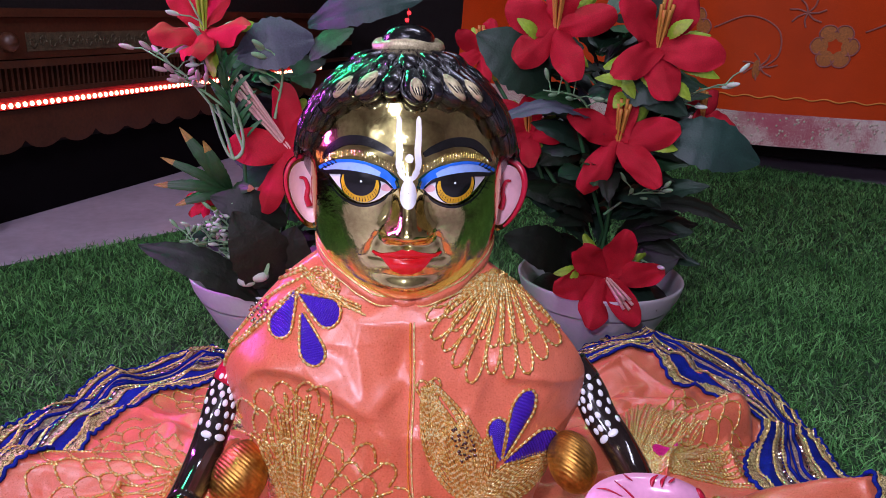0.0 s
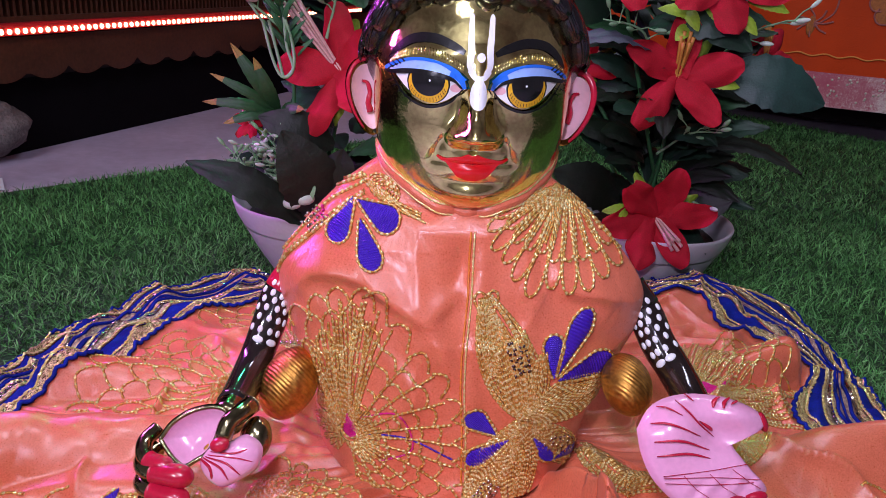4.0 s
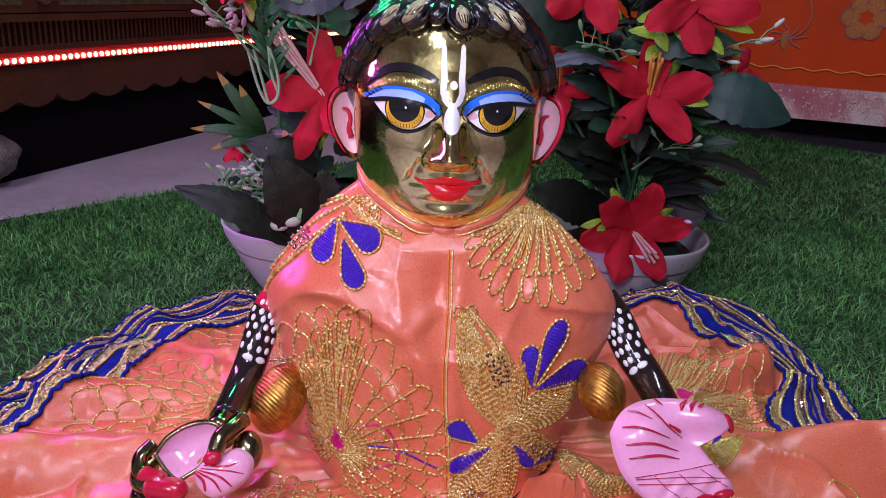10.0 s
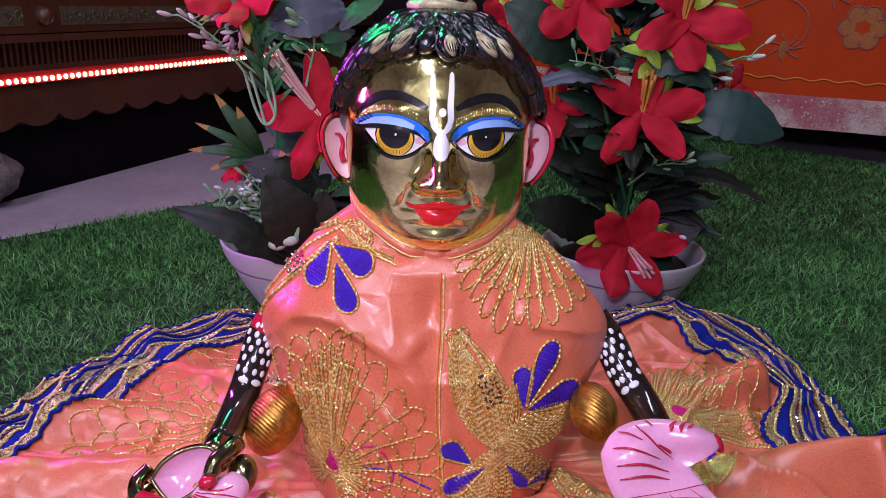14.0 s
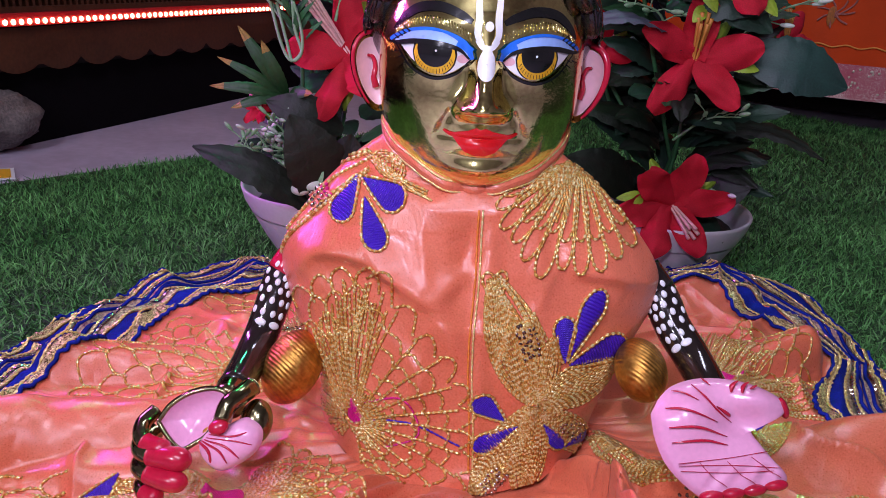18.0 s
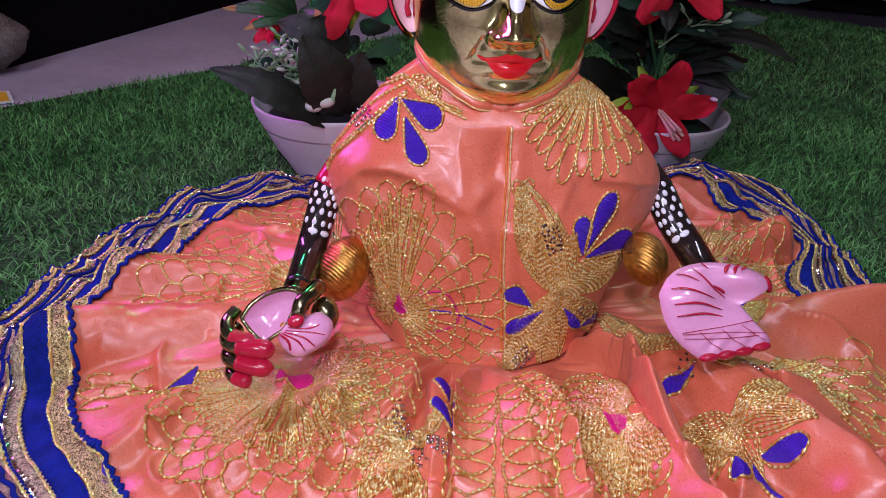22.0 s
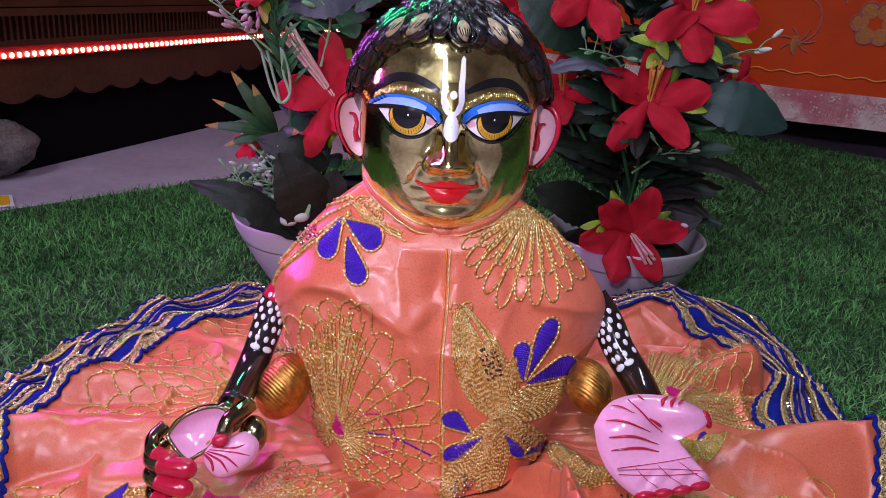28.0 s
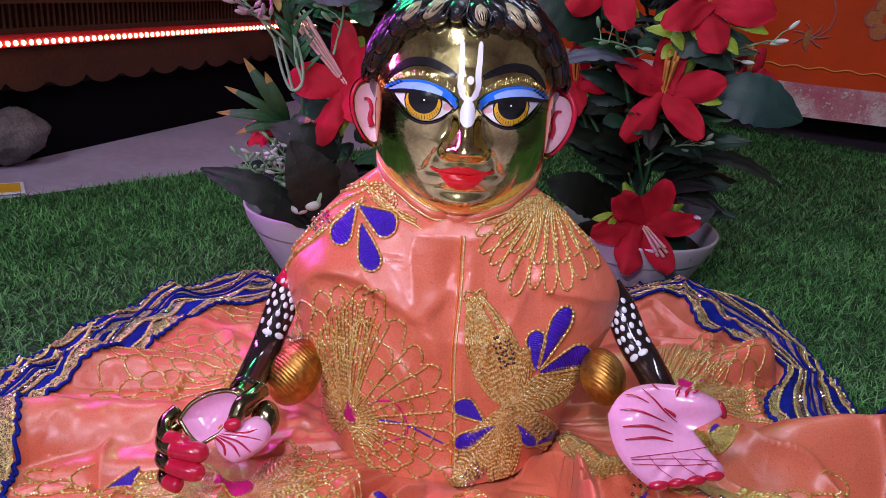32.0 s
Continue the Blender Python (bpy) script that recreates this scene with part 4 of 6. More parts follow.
for x, z in ((-0.0015, -0.0352), (0.0085, -0.0308), (0.0185, -0.0258), (0.0285, -0.0200)):
    idol.ball(PALM_M @ Vector((x, -0.0025, z)), (0.0062, 0.0042, 0.0030), S_RED, 14, 8, (PALM_M.to_3x3() @ Matrix.Rotation(math.radians(-26), 3, "Y")).normalized())
idol.ball(PALM_M @ Vector((0.0288, 0.0, 0.0285)), (0.0026, 0.0042, 0.0062), S_RED, 14, 8, Matrix.Rotation(math.radians(-25), 3, "Y"))
# curled hand: x to the side, u along the palm, d out of it, in millimetres
HR, HU, HN = Vector((1, 0, 0)), Vector((0, 0.5, 0.866)), Vector((0.08, -0.866, 0.49)).normalized()
HAND_TURN = Matrix((HR, HU, HN)).transposed()


def hand_at(x, u, d):
    return Vector((-0.151, 0.361, 0.088)) + HR * (x * 0.001) + HU * (u * 0.001) + HN * (d * 0.001)


def hand_ball(x, u, d, rx, ru, rd, slot, tilt=0):
    idol.ball(hand_at(x, u, d), (rx * 0.001, ru * 0.001, rd * 0.001), slot, 28, 16, HAND_TURN @ Matrix.Rotation(math.radians(tilt), 3, "Z"))


def hand_sheet(outline, c, slot, height, rings=14):
    """A shell inside an outline of (x, u) about c; height gives d from the way out to the rim and the place."""
    loop = [Vector(q) for q in spline([(a, b, 0) for a, b in outline + outline[:1]], 60)[:-1]]

    def fn(u, v):
        q = loop[round(u * 60) % 60]
        x, w = c[0] + (q.x - c[0]) * v, c[1] + (q.y - c[1]) * v
        return hand_at(x, w, height(v, x, w))
    idol.grid(fn, 60, rings, slot, True)


CUP = [(-23.4, 4.0), (-18.2, 12.8), (-8.9, 19.8), (1.9, 23.2), (9.7, 21.6), (9.6, 15.6), (6.6, 8.7), (3.0, 0.0), (-3.0, -5.0), (-8.7, -8.5), (-14.3, -5.8), (-19.6, -0.6)]
MOUND = [(11.7, 6.0), (22.7, 11.3), (31.6, 5.5), (30.4, -4.6), (21.4, -13.2), (11.7, -17.5), (3.0, -13.4), (-1.5, -5.3), (3.0, 3.0)]
hand_sheet(CUP, (-6, 8), S_PALM, lambda v, x, u: -7.0 + 7.5 * v ** 2.5)
hand_sheet([(x * 1.06 - 1.2, u * 1.08 + 0.8) for x, u in CUP], (-7, 9), S_DARK, lambda v, x, u: -15.0 + 15.3 * v ** 3)
edge = spline([(x, u, 0) for x, u in CUP + CUP[:1]], 72)
idol.tube([hand_at(q.x * 1.03 - 0.4, q.y * 1.03 + 0.4, 0.6) for q in edge], 0.0013, 8, S_DARK)
hand_sheet(MOUND, (14.5, -2.5), S_PALM, lambda v, x, u: -1.5 + 8.5 * math.sqrt(max(0.0, 1 - v ** 2.4)))
hand_sheet([(x * 0.985 + 0.2, u * 0.985) for x, u in MOUND], (14.5, -2.5), S_DARK, lambda v, x, u: -10.0 + 8.3 * v ** 3)


def on_mound(x, u):
    r = min(1.0, math.hypot((x - 14.5) / 16.5, (u + 2.5) / 14.0))
    return hand_at(x, u, -1.2 + 8.6 * math.sqrt(max(0.0, 1 - r ** 2.4)))


for line, fat in ((((5.3, 1.2), (19.0, 1.9), (29.5, 7.5)), 0.7), (((3.9, -0.6), (19.4, -0.7), (28.0, -2.0)), 0.5), (((2.7, -1.7), (14.7, -3.9), (22.5, -9.2)), 0.8), (((1.4, -2.5), (11.7, -6.5), (16.5, -12.5)), 0.9), (((-0.5, -3.2), (5.9, -7.1), (7.4, -13.6)), 1.3)):
    idol.tube([on_mound(q.x, q.y) for q in spline([(a, b, 0) for a, b in line], 14)], lambda s: 0.0003 + 0.001 * fat * math.sin(math.pi * (0.08 + 0.84 * s)), 6, S_RED, 0.5)
hand_ball(3, 1.5, -4.2, 4.5, 3.2, 1.4, S_FLANK, 20)
# fingers curl in from the back of the hand, their red tips lie stacked
for line, tip in ((((-30, 9, -10), (-34, 2, -4), (-31, -5, 2), (-22, -8, 5), (-14, -9, 6)), 5.6), (((-30, -2, -12), (-33, -8, -4), (-27, -12, 3), (-14, -12.5, 7), (-1.5, -13, 8)), 6.8),
                  (((-28, -13, -12), (-32, -18, -4), (-27, -21, 3), (-14, -23.5, 7), (-2, -24, 8)), 6.2), (((-26, -23, -12), (-30, -28, -5), (-27, -31, 1), (-21, -32.5, 4), (-15, -33, 5)), 5.2)):
    pts = [hand_at(*q) for q in spline(line, 30)]
    idol.tube(pts[:19], lambda s: 0.001 * (tip - 1.3 + 0.5 * s), 16, S_DARK)
    idol.tube(pts[17:], lambda s: 0.001 * tip * math.sqrt(max(0.02, 1 - max(0.0, (s - 0.62) / 0.38) ** 2)) * (0.88 + 0.12 * s), 16, S_RED)
idol.tube([hand_at(*q) for q in spline([(21, 27, -9), (17, 22, -1), (12.5, 17, 3.5), (10.8, 9, 5.5)], 18)], lambda s: 0.0056 - 0.0008 * s, 16, S_DARK)
hand_ball(10.0, 5.6, 8.0, 5.4, 4.0, 3.6, S_RED, 20)
hand_ball(26, 9, -9, 9, 12, 8, S_DARK, 0)
tagged(part("deity_statue", idol, STATUE_MATS), "polished brass seated statue with painted face and black hair", "statue")

# the cape
AX, AY = -0.024, 0.468


def smooth_folds(folds):
    """Rounds each fold's course and notes its bounds."""
    out = []
    for line, h, left, right, push in folds:
        pts = [(p.x, p.y) for p in spline([(a, b, 0) for a, b in line], 9)]
        xs, ys = [p[0] for p in pts], [p[1] for p in pts]
        out.append((pts, h, left, right, push, (min(xs), max(xs), min(ys), max(ys))))
    return out


def fold_height(x, y, folds, gain=1.45):
    """How far folds raise the cloth at x, y and lean it over."""
    z, lx, ly = 0.0, 0.0, 0.0
    for line, h, left, right, push, box in folds:
        best, n, far = 9.0, len(line) - 1, 3 * max(left, right)
        if x < box[0] - far or x > box[1] + far or y < box[2] - far or y > box[3] + far:
            continue
        for i in range(n):
            (ax, ay), (bx, by) = line[i], line[i + 1]
            dx, dy = bx - ax, by - ay
            q = dx * dx + dy * dy
            t = ((x - ax) * dx + (y - ay) * dy) / q
            k = min(1.0, max(0.0, t))
            ex, ey = x - ax - k * dx, y - ay - k * dy
            d = ex * ex + ey * ey
            if d < best:
                best, side, run, nx, ny = d, dx * ey - dy * ex, (i + k) / n, -dy / math.sqrt(q), dx / math.sqrt(q)
        w = left if side > 0 else right
        if best < 9 * w * w:
            k = math.exp(-(best / (w * w)) ** 0.8) * (0.15 + 0.85 * math.sin(math.pi * (0.06 + 0.88 * run)))
            z += gain * h * k
            lx, ly = lx + nx * push * 1.3 * k, ly + ny * push * 1.3 * k
    return z, lx, ly


CAPE_FOLDS = [(((-0.1234, 0.152), (-0.1096, 0.168), (-0.0846, 0.171), (-0.0556, 0.160), (-0.0388, 0.1505)), 0.0075, 0.018, 0.006, 0), (((-0.0388, 0.1505), (-0.0269, 0.161), (-0.0189, 0.172)), 0.0060, 0.012, 0.005, 0),
              (((-0.0388, 0.1505), (-0.0267, 0.136), (-0.0199, 0.115)), 0.0055, 0.005, 0.012, 0), (((-0.0225, 0.204), (-0.0200, 0.180), (-0.0235, 0.160)), -0.0065, 0.006, 0.008, 0),
              (((0.006, 0.205), (0.018, 0.188), (0.024, 0.165)), 0.0050, 0.006, 0.012, 0), (((0.030, 0.190), (0.043, 0.173), (0.067, 0.168), (0.088, 0.160)), 0.0055, 0.014, 0.006, 0),
              (((-0.100, 0.205), (-0.080, 0.190), (-0.050, 0.188)), 0.0030, 0.010, 0.004, 0), (((-0.060, 0.125), (-0.045, 0.110), (-0.035, 0.085)), 0.0035, 0.005, 0.010, 0)]


CAPE_COURSES = smooth_folds(CAPE_FOLDS)


def cape_point(u, v):
    """u round the body (0.5: front), v from the collar to the hem."""
    a = (u - 0.5) * 2 * math.pi
    s, c = math.sin(a), math.cos(a)
    front = smooth01(-0.3, 0.6, c)
    side = lerp_table([(0, 0.0465), (0.16, 0.072), (0.34, 0.102), (0.5, 0.119), (0.68, 0.112), (0.85, 0.096), (1, 0.088)], v)
    side -= lerp_table([(0, 0.004), (0.16, 0.009), (0.34, 0.007), (0.5, 0.005), (0.68, 0.008), (0.85, 0.006), (1, 0.0)] if s < 0 else [(0, 0.006), (0.16, 0.015), (0.34, 0.006), (0.5, 0.0), (0.68, 0.004), (0.85, 0.0)], v)
    fore = lerp_table([(0, 0.0365), (0.05, 0.037), (0.13, 0.038), (0.34, 0.041), (0.5, 0.046), (0.68, 0.053), (0.85, 0.059), (1, 0.064)], v)
    back = lerp_table([(0, 0.046), (0.5, 0.07), (1, 0.075)], v)
    z = lerp_table([(0, 0.2135), (0.05, 0.211), (0.13, 0.202), (0.34, 0.176), (0.5, 0.150), (0.68, 0.112), (0.85, 0.074), (1, 0.036)], v)
    z += (1 - front * abs(c) ** 1.4) * lerp_table([(0, 0.027), (0.2, 0.026), (0.34, 0.016), (0.5, 0.006), (0.7, 0.0), (1, 0.014)], v)
    depth = fore if c > 0 else back
    e = lerp_table([(0, 1.0), (0.3, 0.86), (1, 0.8)], v)
    x = side * math.copysign(abs(s) ** e, s)
    y = -depth * math.copysign(abs(c) ** 1.3, c)
    p = Vector((AX + x, AY + y, z))
    if v < 0.16:
        hug = HEAD @ head_at(a, -math.asin(min(0.985, (0.285 - z) / JAW)))
        p += (Vector((hug.x - 0.0015 * s, hug.y + 0.0015 * c, z)) - p) * (1 - smooth01(0.0, 0.16, v))
    k = smooth01(0.04, 0.42, v) * smooth01(0.0, 0.4, c)
    fold = 0.0
    fold += 0.0025 * bell(p.x, -0.008, 0.005)
    fold += 0.0030 * noise.noise(Vector((p.x * 24, p.z * 18, 3.1))) + 0.0014 * noise.noise(Vector((p.x * 62 + p.z * 20, p.z * 48, 8.1)))
    fold += fold_height(p.x, p.z, CAPE_COURSES, 1.2)[0]
    rid = 1 - abs(noise.noise(Vector((p.x * 20 + p.z * 9, p.z * 15 - p.x * 8, 11.3)))) * 2
    fold += 0.0024 * max(0, rid) ** 4
    p.y -= fold * k
    p.z += 0.002 * noise.noise(Vector((a * 3, v * 4, 5))) * (1 - k)
    return p


cape_shape = Shape().grid(cape_point, 300, 150, 0, True)
CAPE = surface(cape_shape)
cape = thing("shoulder_cape", "orange satin cape with gold and purple embroidery, worn by the statue", "cape")
part("satin_body", cape_shape, SATIN, cape, "shiny orange-pink satin")


PATTERN_FRONT = Vector((0.0, 0.0, 0.358))


def collar_fn(u, v):
    """A soft rolled neckband round the collar, lower at the front."""
    p = cape_point(u, 0.025)
    a, w = (u - 0.5) * 2 * math.pi, 2 * math.pi * v
    out = Vector((math.sin(a), -math.cos(a), 0))
    wave = 1 + 0.18 * noise.noise(Vector((math.cos(a) * 6, math.sin(a) * 6, 2.0)))
    return p + out * (0.0032 * wave * math.cos(w) + 0.001) + Vector((0, 0, 0.0046 * wave * math.sin(w) - 0.001))


part("neckband", Shape().grid(collar_fn, 160, 12, 0, True), SATIN, cape, "rolled orange satin neckband")
for lift in (0.0048, -0.0036):
    part("neckband_stitch", Shape().tube([collar_fn(k / 240, 0.10 if lift > 0 else 0.86) for k in range(241)], lambda s: 0.0007 * (1.2 if round(s * 240) % 2 else 0.7), 5), GOLD, cape)


def on_cape(x, z, off=0.0008):
    """A point of the pattern, drawn on a rounded form before the chest, laid back on to the cloth from in front."""
    deep = lerp_table([(0.046, 0.068), (0.078, 0.068), (0.112, 0.070), (0.150, 0.058), (0.176, 0.049), (0.202, 0.042), (0.2135, 0.0365)], z)
    at = Vector((x, 0.468 - deep * math.sqrt(max(0.0, 1 - ((x + 0.024) / 0.13) ** 2)), z))
    hit = CAPE.ray_cast(PATTERN_FRONT, (at - PATTERN_FRONT).normalized())
    if hit[0] is None:
        return None
    n = hit[1] if hit[1].y < 0 else -hit[1]
    return hit[0] + n * off


# the skirt: a wide sheet of satin spread on the turf
SX, SY = -0.02, 0.45


def hem_radius(a):
    """Outer reach of the skirt at a degrees (0: +x, anticlockwise)."""
    return lerp_table([(0, 0.430), (8, 0.440), (14, 0.410), (19, 0.386), (24, 0.398), (32, 0.430), (40, 0.450), (50, 0.40), (60, 0.385), (90, 0.36), (118, 0.385), (130, 0.40), (148, 0.395), (160, 0.385), (174, 0.378),
                       (182, 0.385), (200, 0.385), (217, 0.360), (240, 0.365), (270, 0.38), (315, 0.42), (345, 0.43), (360, 0.430)], a % 360)


def ridge(a, c, w):
    d = (a - c + 180) % 360 - 180
    return math.exp(-(d / w) ** 2)


# crests and creases: course, height, reach to either side, lean
FOLDS = [(((-0.285, 0.455), (-0.230, 0.466), (-0.160, 0.492)), -0.016, 0.008, 0.010, 0),
         (((-0.280, 0.386), (-0.239, 0.385), (-0.193, 0.395)), -0.016, 0.008, 0.014, 0),
         (((-0.250, 0.303), (-0.228, 0.312), (-0.215, 0.351)), 0.012, 0.014, 0.007, 0),
         (((-0.043, 0.385), (-0.043, 0.324), (-0.042, 0.230)), -0.016, 0.0035, 0.006, 0),
         (((-0.031, 0.378), (-0.031, 0.325), (-0.032, 0.230)), 0.013, 0.018, 0.006, -0.008),
         (((-0.072, 0.405), (-0.078, 0.348), (-0.084, 0.280)), 0.012, 0.014, 0.022, 0.006),
         (((-0.006, 0.385), (0.010, 0.328), (0.032, 0.240)), 0.018, 0.006, 0.018, 0.008),
         (((0.012, 0.386), (0.062, 0.353), (0.073, 0.315), (0.090, 0.250)), -0.022, 0.004, 0.008, 0),
         (((0.050, 0.428), (0.082, 0.385), (0.088, 0.330), (0.106, 0.250)), 0.030, 0.009, 0.010, -0.013),
         (((0.090, 0.400), (0.097, 0.360), (0.104, 0.317), (0.122, 0.262)), -0.016, 0.004, 0.004, 0),
         (((0.074, 0.455), (0.105, 0.409), (0.134, 0.358), (0.160, 0.310)), 0.018, 0.013, 0.012, -0.006),
         (((0.100, 0.432), (0.150, 0.377), (0.183, 0.318), (0.215, 0.270)), -0.026, 0.005, 0.005, 0),
         (((0.120, 0.432), (0.165, 0.382), (0.200, 0.320)), 0.016, 0.022, 0.007, -0.011),
         (((0.245, 0.350), (0.215, 0.310), (0.205, 0.260)), 0.014, 0.012, 0.006, 0)]


COURSES = smooth_folds(FOLDS)


# rolled folds with steep flanks: course, height, reach behind and before
ROLLS = [(((-0.330, 0.404), (-0.312, 0.422), (-0.270, 0.436), (-0.215, 0.448), (-0.150, 0.462)), 0.058, 0.020, 0.034),
         (((-0.318, 0.512), (-0.290, 0.519), (-0.240, 0.528), (-0.160, 0.552)), 0.050, 0.024, 0.030),
         (((0.262, 0.628), (0.225, 0.610), (0.160, 0.592)), 0.062, 0.020, 0.026),
         (((0.236, 0.716), (0.200, 0.690), (0.160, 0.640)), 0.058, 0.026, 0.024),
         (((0.066, 0.458), (0.100, 0.424), (0.128, 0.392), (0.158, 0.352), (0.192, 0.290)), 0.074, 0.010, 0.034),
         (((0.024, 0.412), (0.060, 0.366), (0.088, 0.300), (0.100, 0.250)), 0.066, 0.008, 0.032),
         (((-0.010, 0.400), (-0.002, 0.350), (0.008, 0.280)), 0.060, 0.008, 0.020),
         (((-0.060, 0.398), (-0.056, 0.350), (-0.054, 0.300)), 0.058, 0.024, 0.008)]
ROLL_COURSES = smooth_folds([(line, h, back, fore, line[0][1] < 0.46 and line[0][0] > -0.1) for line, h, back, fore in ROLLS])


def roll_height(x, y):
    """How high the rolled folds stand over the ground at x, y."""
    top = 0.0
    for line, h, left, right, rise, box in ROLL_COURSES:
        far = max(left, right)
        if x < box[0] - far or x > box[1] + far or y < box[2] - far or y > box[3] + far:
            continue
        best, n = 9.0, len(line) - 1
        for i in range(n):
            (ax, ay), (bx, by) = line[i], line[i + 1]
            dx, dy = bx - ax, by - ay
            k = min(1.0, max(0.0, ((x - ax) * dx + (y - ay) * dy) / (dx * dx + dy * dy)))
            d = math.hypot(x - ax - k * dx, y - ay - k * dy)
            if d < best:
                best, behind, run = d, dx * (y - ay) - dy * (x - ax) > 0, (i + k) / n
        w = (left if behind else right) * (1 + 0.10 * noise.noise(Vector((x * 40, y * 40, 3.0))))
        if best < w:
            top = max(top, h * (1 - (best / w) ** 2.3) ** 0.6 * (smooth01(-0.5, 0.55, run) if rise else 1 - 0.25 * run) + 0.003 * noise.noise(Vector((x * 45, y * 60, 7.0))))
    return top


def skirt_z(a, f):
    """Height of the cloth at a degrees and the fraction f of the way to the hem."""
    r = hem_radius(a) * f
    z = lerp_table([(0.0, 0.034), (0.14, 0.034), (0.22, 0.037), (0.34, 0.036), (0.6, 0.029), (0.8, 0.018), (1.0, 0.010)], f)
    mid = math.sin(math.pi * min(1, max(0, f))) ** 0.7
    z += 0.044 * ridge(a, 7, 5.0) * smooth01(0.35, 0.70, f) + 0.020 * ridge(a, 38, 7) * mid
    z += 0.052 * ridge(a, 52, 9) * smooth01(0.5, 0.9, f)
    z += 0.014 * ridge(a, 150, 5) * mid + 0.010 * ridge(a, 130, 5) * mid
    for c, w, h in ((226, 6, 0.010), (240, 7, 0.010), (254, 7, 0.016), (265, 7, 0.026), (276, 8, 0.024), (289, 9, 0.028), (301, 8, 0.028), (316, 9, 0.024), (337, 10, 0.026), (352, 6, 0.012),
                    (142, 7, 0.014), (28, 5, 0.014)):
        d = (a + 5 * f * math.sin(c) - c + 180) % 360 - 180
        z += 0.75 * h * bell(d, 0, w if d < 0 else w * 0.28) * smooth01(0.14, 0.40, f) * (1 - 0.45 * f)
    w = math.radians(a)
    z += 0.006 * noise.noise(Vector((math.cos(w) * 5 * f, math.sin(w) * 5 * f, 1.7))) + 0.003 * noise.noise(Vector((math.cos(w) * 14 * f, math.sin(w) * 14 * f, 4.2)))
    px, py = math.cos(w) * f, math.sin(w) * f
    wx, wy = px + 0.10 * noise.noise(Vector((px * 4, py * 4, 9.9))), py + 0.10 * noise.noise(Vector((px * 4, py * 4, 2.9)))
    rid = 1 - abs(noise.noise(Vector((wx * 8 + 2, wy * 8, 6.6)))) * 2
    z += 0.011 * max(0, rid) ** 5 * smooth01(0.2, 0.4, f) * (1 - 0.4 * f)
    z += (0.0026 * abs(math.sin(w * 15 + 2 * math.sin(w * 3))) + 0.0014 * math.sin(w * 41 + 1.3)) * smooth01(0.14, 0.2, f) * (1 - smooth01(0.30, 0.52, f))
    z += 0.0055 * smooth01(0.72, 0.9, f) * 0.6 * math.sin(w * 21 + 2 * math.sin(w * 5)) + 0.0006 * smooth01(0.72, 0.8, f) * math.sin(w * 57 + 3 * math.sin(w * 7))
    up, lx, ly = fold_height(SX + r * math.cos(w), SY + r * math.sin(w), COURSES)
    return max(z + up, roll_height(SX + r * math.cos(w), SY + r * math.sin(w)), 0.005), lx, ly


def skirt_point(a, f, lift=0.0):
    r = hem_radius(a) * f
    w = math.radians(a)
    z, lx, ly = skirt_z(a, f)
    return Vector((SX + r * math.cos(w) + lx, SY + r * math.sin(w) + ly, z + lift))


skirt_shape = Shape().grid(lambda u, v: skirt_point(u * 360, 0.12 + 0.88 * v), 1000, 220, 0, True)
SKIRT = surface(skirt_shape)
skirt = thing("spread_skirt", "orange satin skirt with blue and gold borders spread on grass", "skirt")
part("satin_sheet", skirt_shape, SATIN, skirt, "shiny orange-pink satin")


def on_skirt(x, y, off=0.0008):
    hit = SKIRT.ray_cast(Vector((x, y, 0.5)), Vector((0, 0, -1)))
    if hit[0] is None:
        return None
    return hit[0] + Vector((0, 0, off))


def border(a, f):
    """The border draws together where the cloth is gathered behind."""
    k = 1 - 0.10 * ridge(a, 150, 18) - 0.30 * ridge(a, 178, 8) - 0.45 * ridge(a, 50, 5) - 0.45 * ridge(a, 32, 5)
    return 1 - (1 - f) * k


def band(name, f0, f1, material, lift, label="", scallop=0.0, count=150, a0=0, a1=360):
    def fn(u, v):
        a = a0 + (a1 - a0) * u
        f = f0 + (f1 - f0) * v
        if scallop:
            f += scallop * math.sin(u * count * 2 * math.pi) * (1 - v if v < 0.5 else v)
        crown = lift * (0.4 + 0.6 * math.sin(math.pi * v))
        return skirt_point(a, border(a, f), crown + 0.0006)
    part(name, Shape().grid(fn, 900, 4, 0, a1 - a0 >= 360), material, skirt, label)



BANDS = [("gold_trim", 0.750, 0.780, LACE, 0.0032, 0.0015, 80), ("velvet_band", 0.782, 0.826, VELVET, 0.0022, 0, 1), ("pale_lurex_stripe", 0.828, 0.848, LUREX, 0.0026, 0, 1),
         ("blue_cord", 0.849, 0.858, VELVET, 0.0030, 0, 1), ("pink_lurex_stripe", 0.859, 0.884, LURINK, 0.0022, 0, 1), ("blue_cord", 0.8850, 0.8930, VELVET, 0.0028, 0, 1),
         ("pink_lurex_stripe", 0.894, 0.921, LURINK, 0.0022, 0, 1), ("gold_braid", 0.923, 0.942, LACE, 0.0032, 0, 1), ("velvet_band", 0.944, 0.979, VELVET, 0.0022, 0, 1), ("gold_edge_trim", 0.981, 1.000, LACE, 0.0034, 0.0012, 60)]
for nm, f0, f1, m, lift, sc, cnt in BANDS:
    band(nm, f0, f1, m, lift, "", sc, cnt)

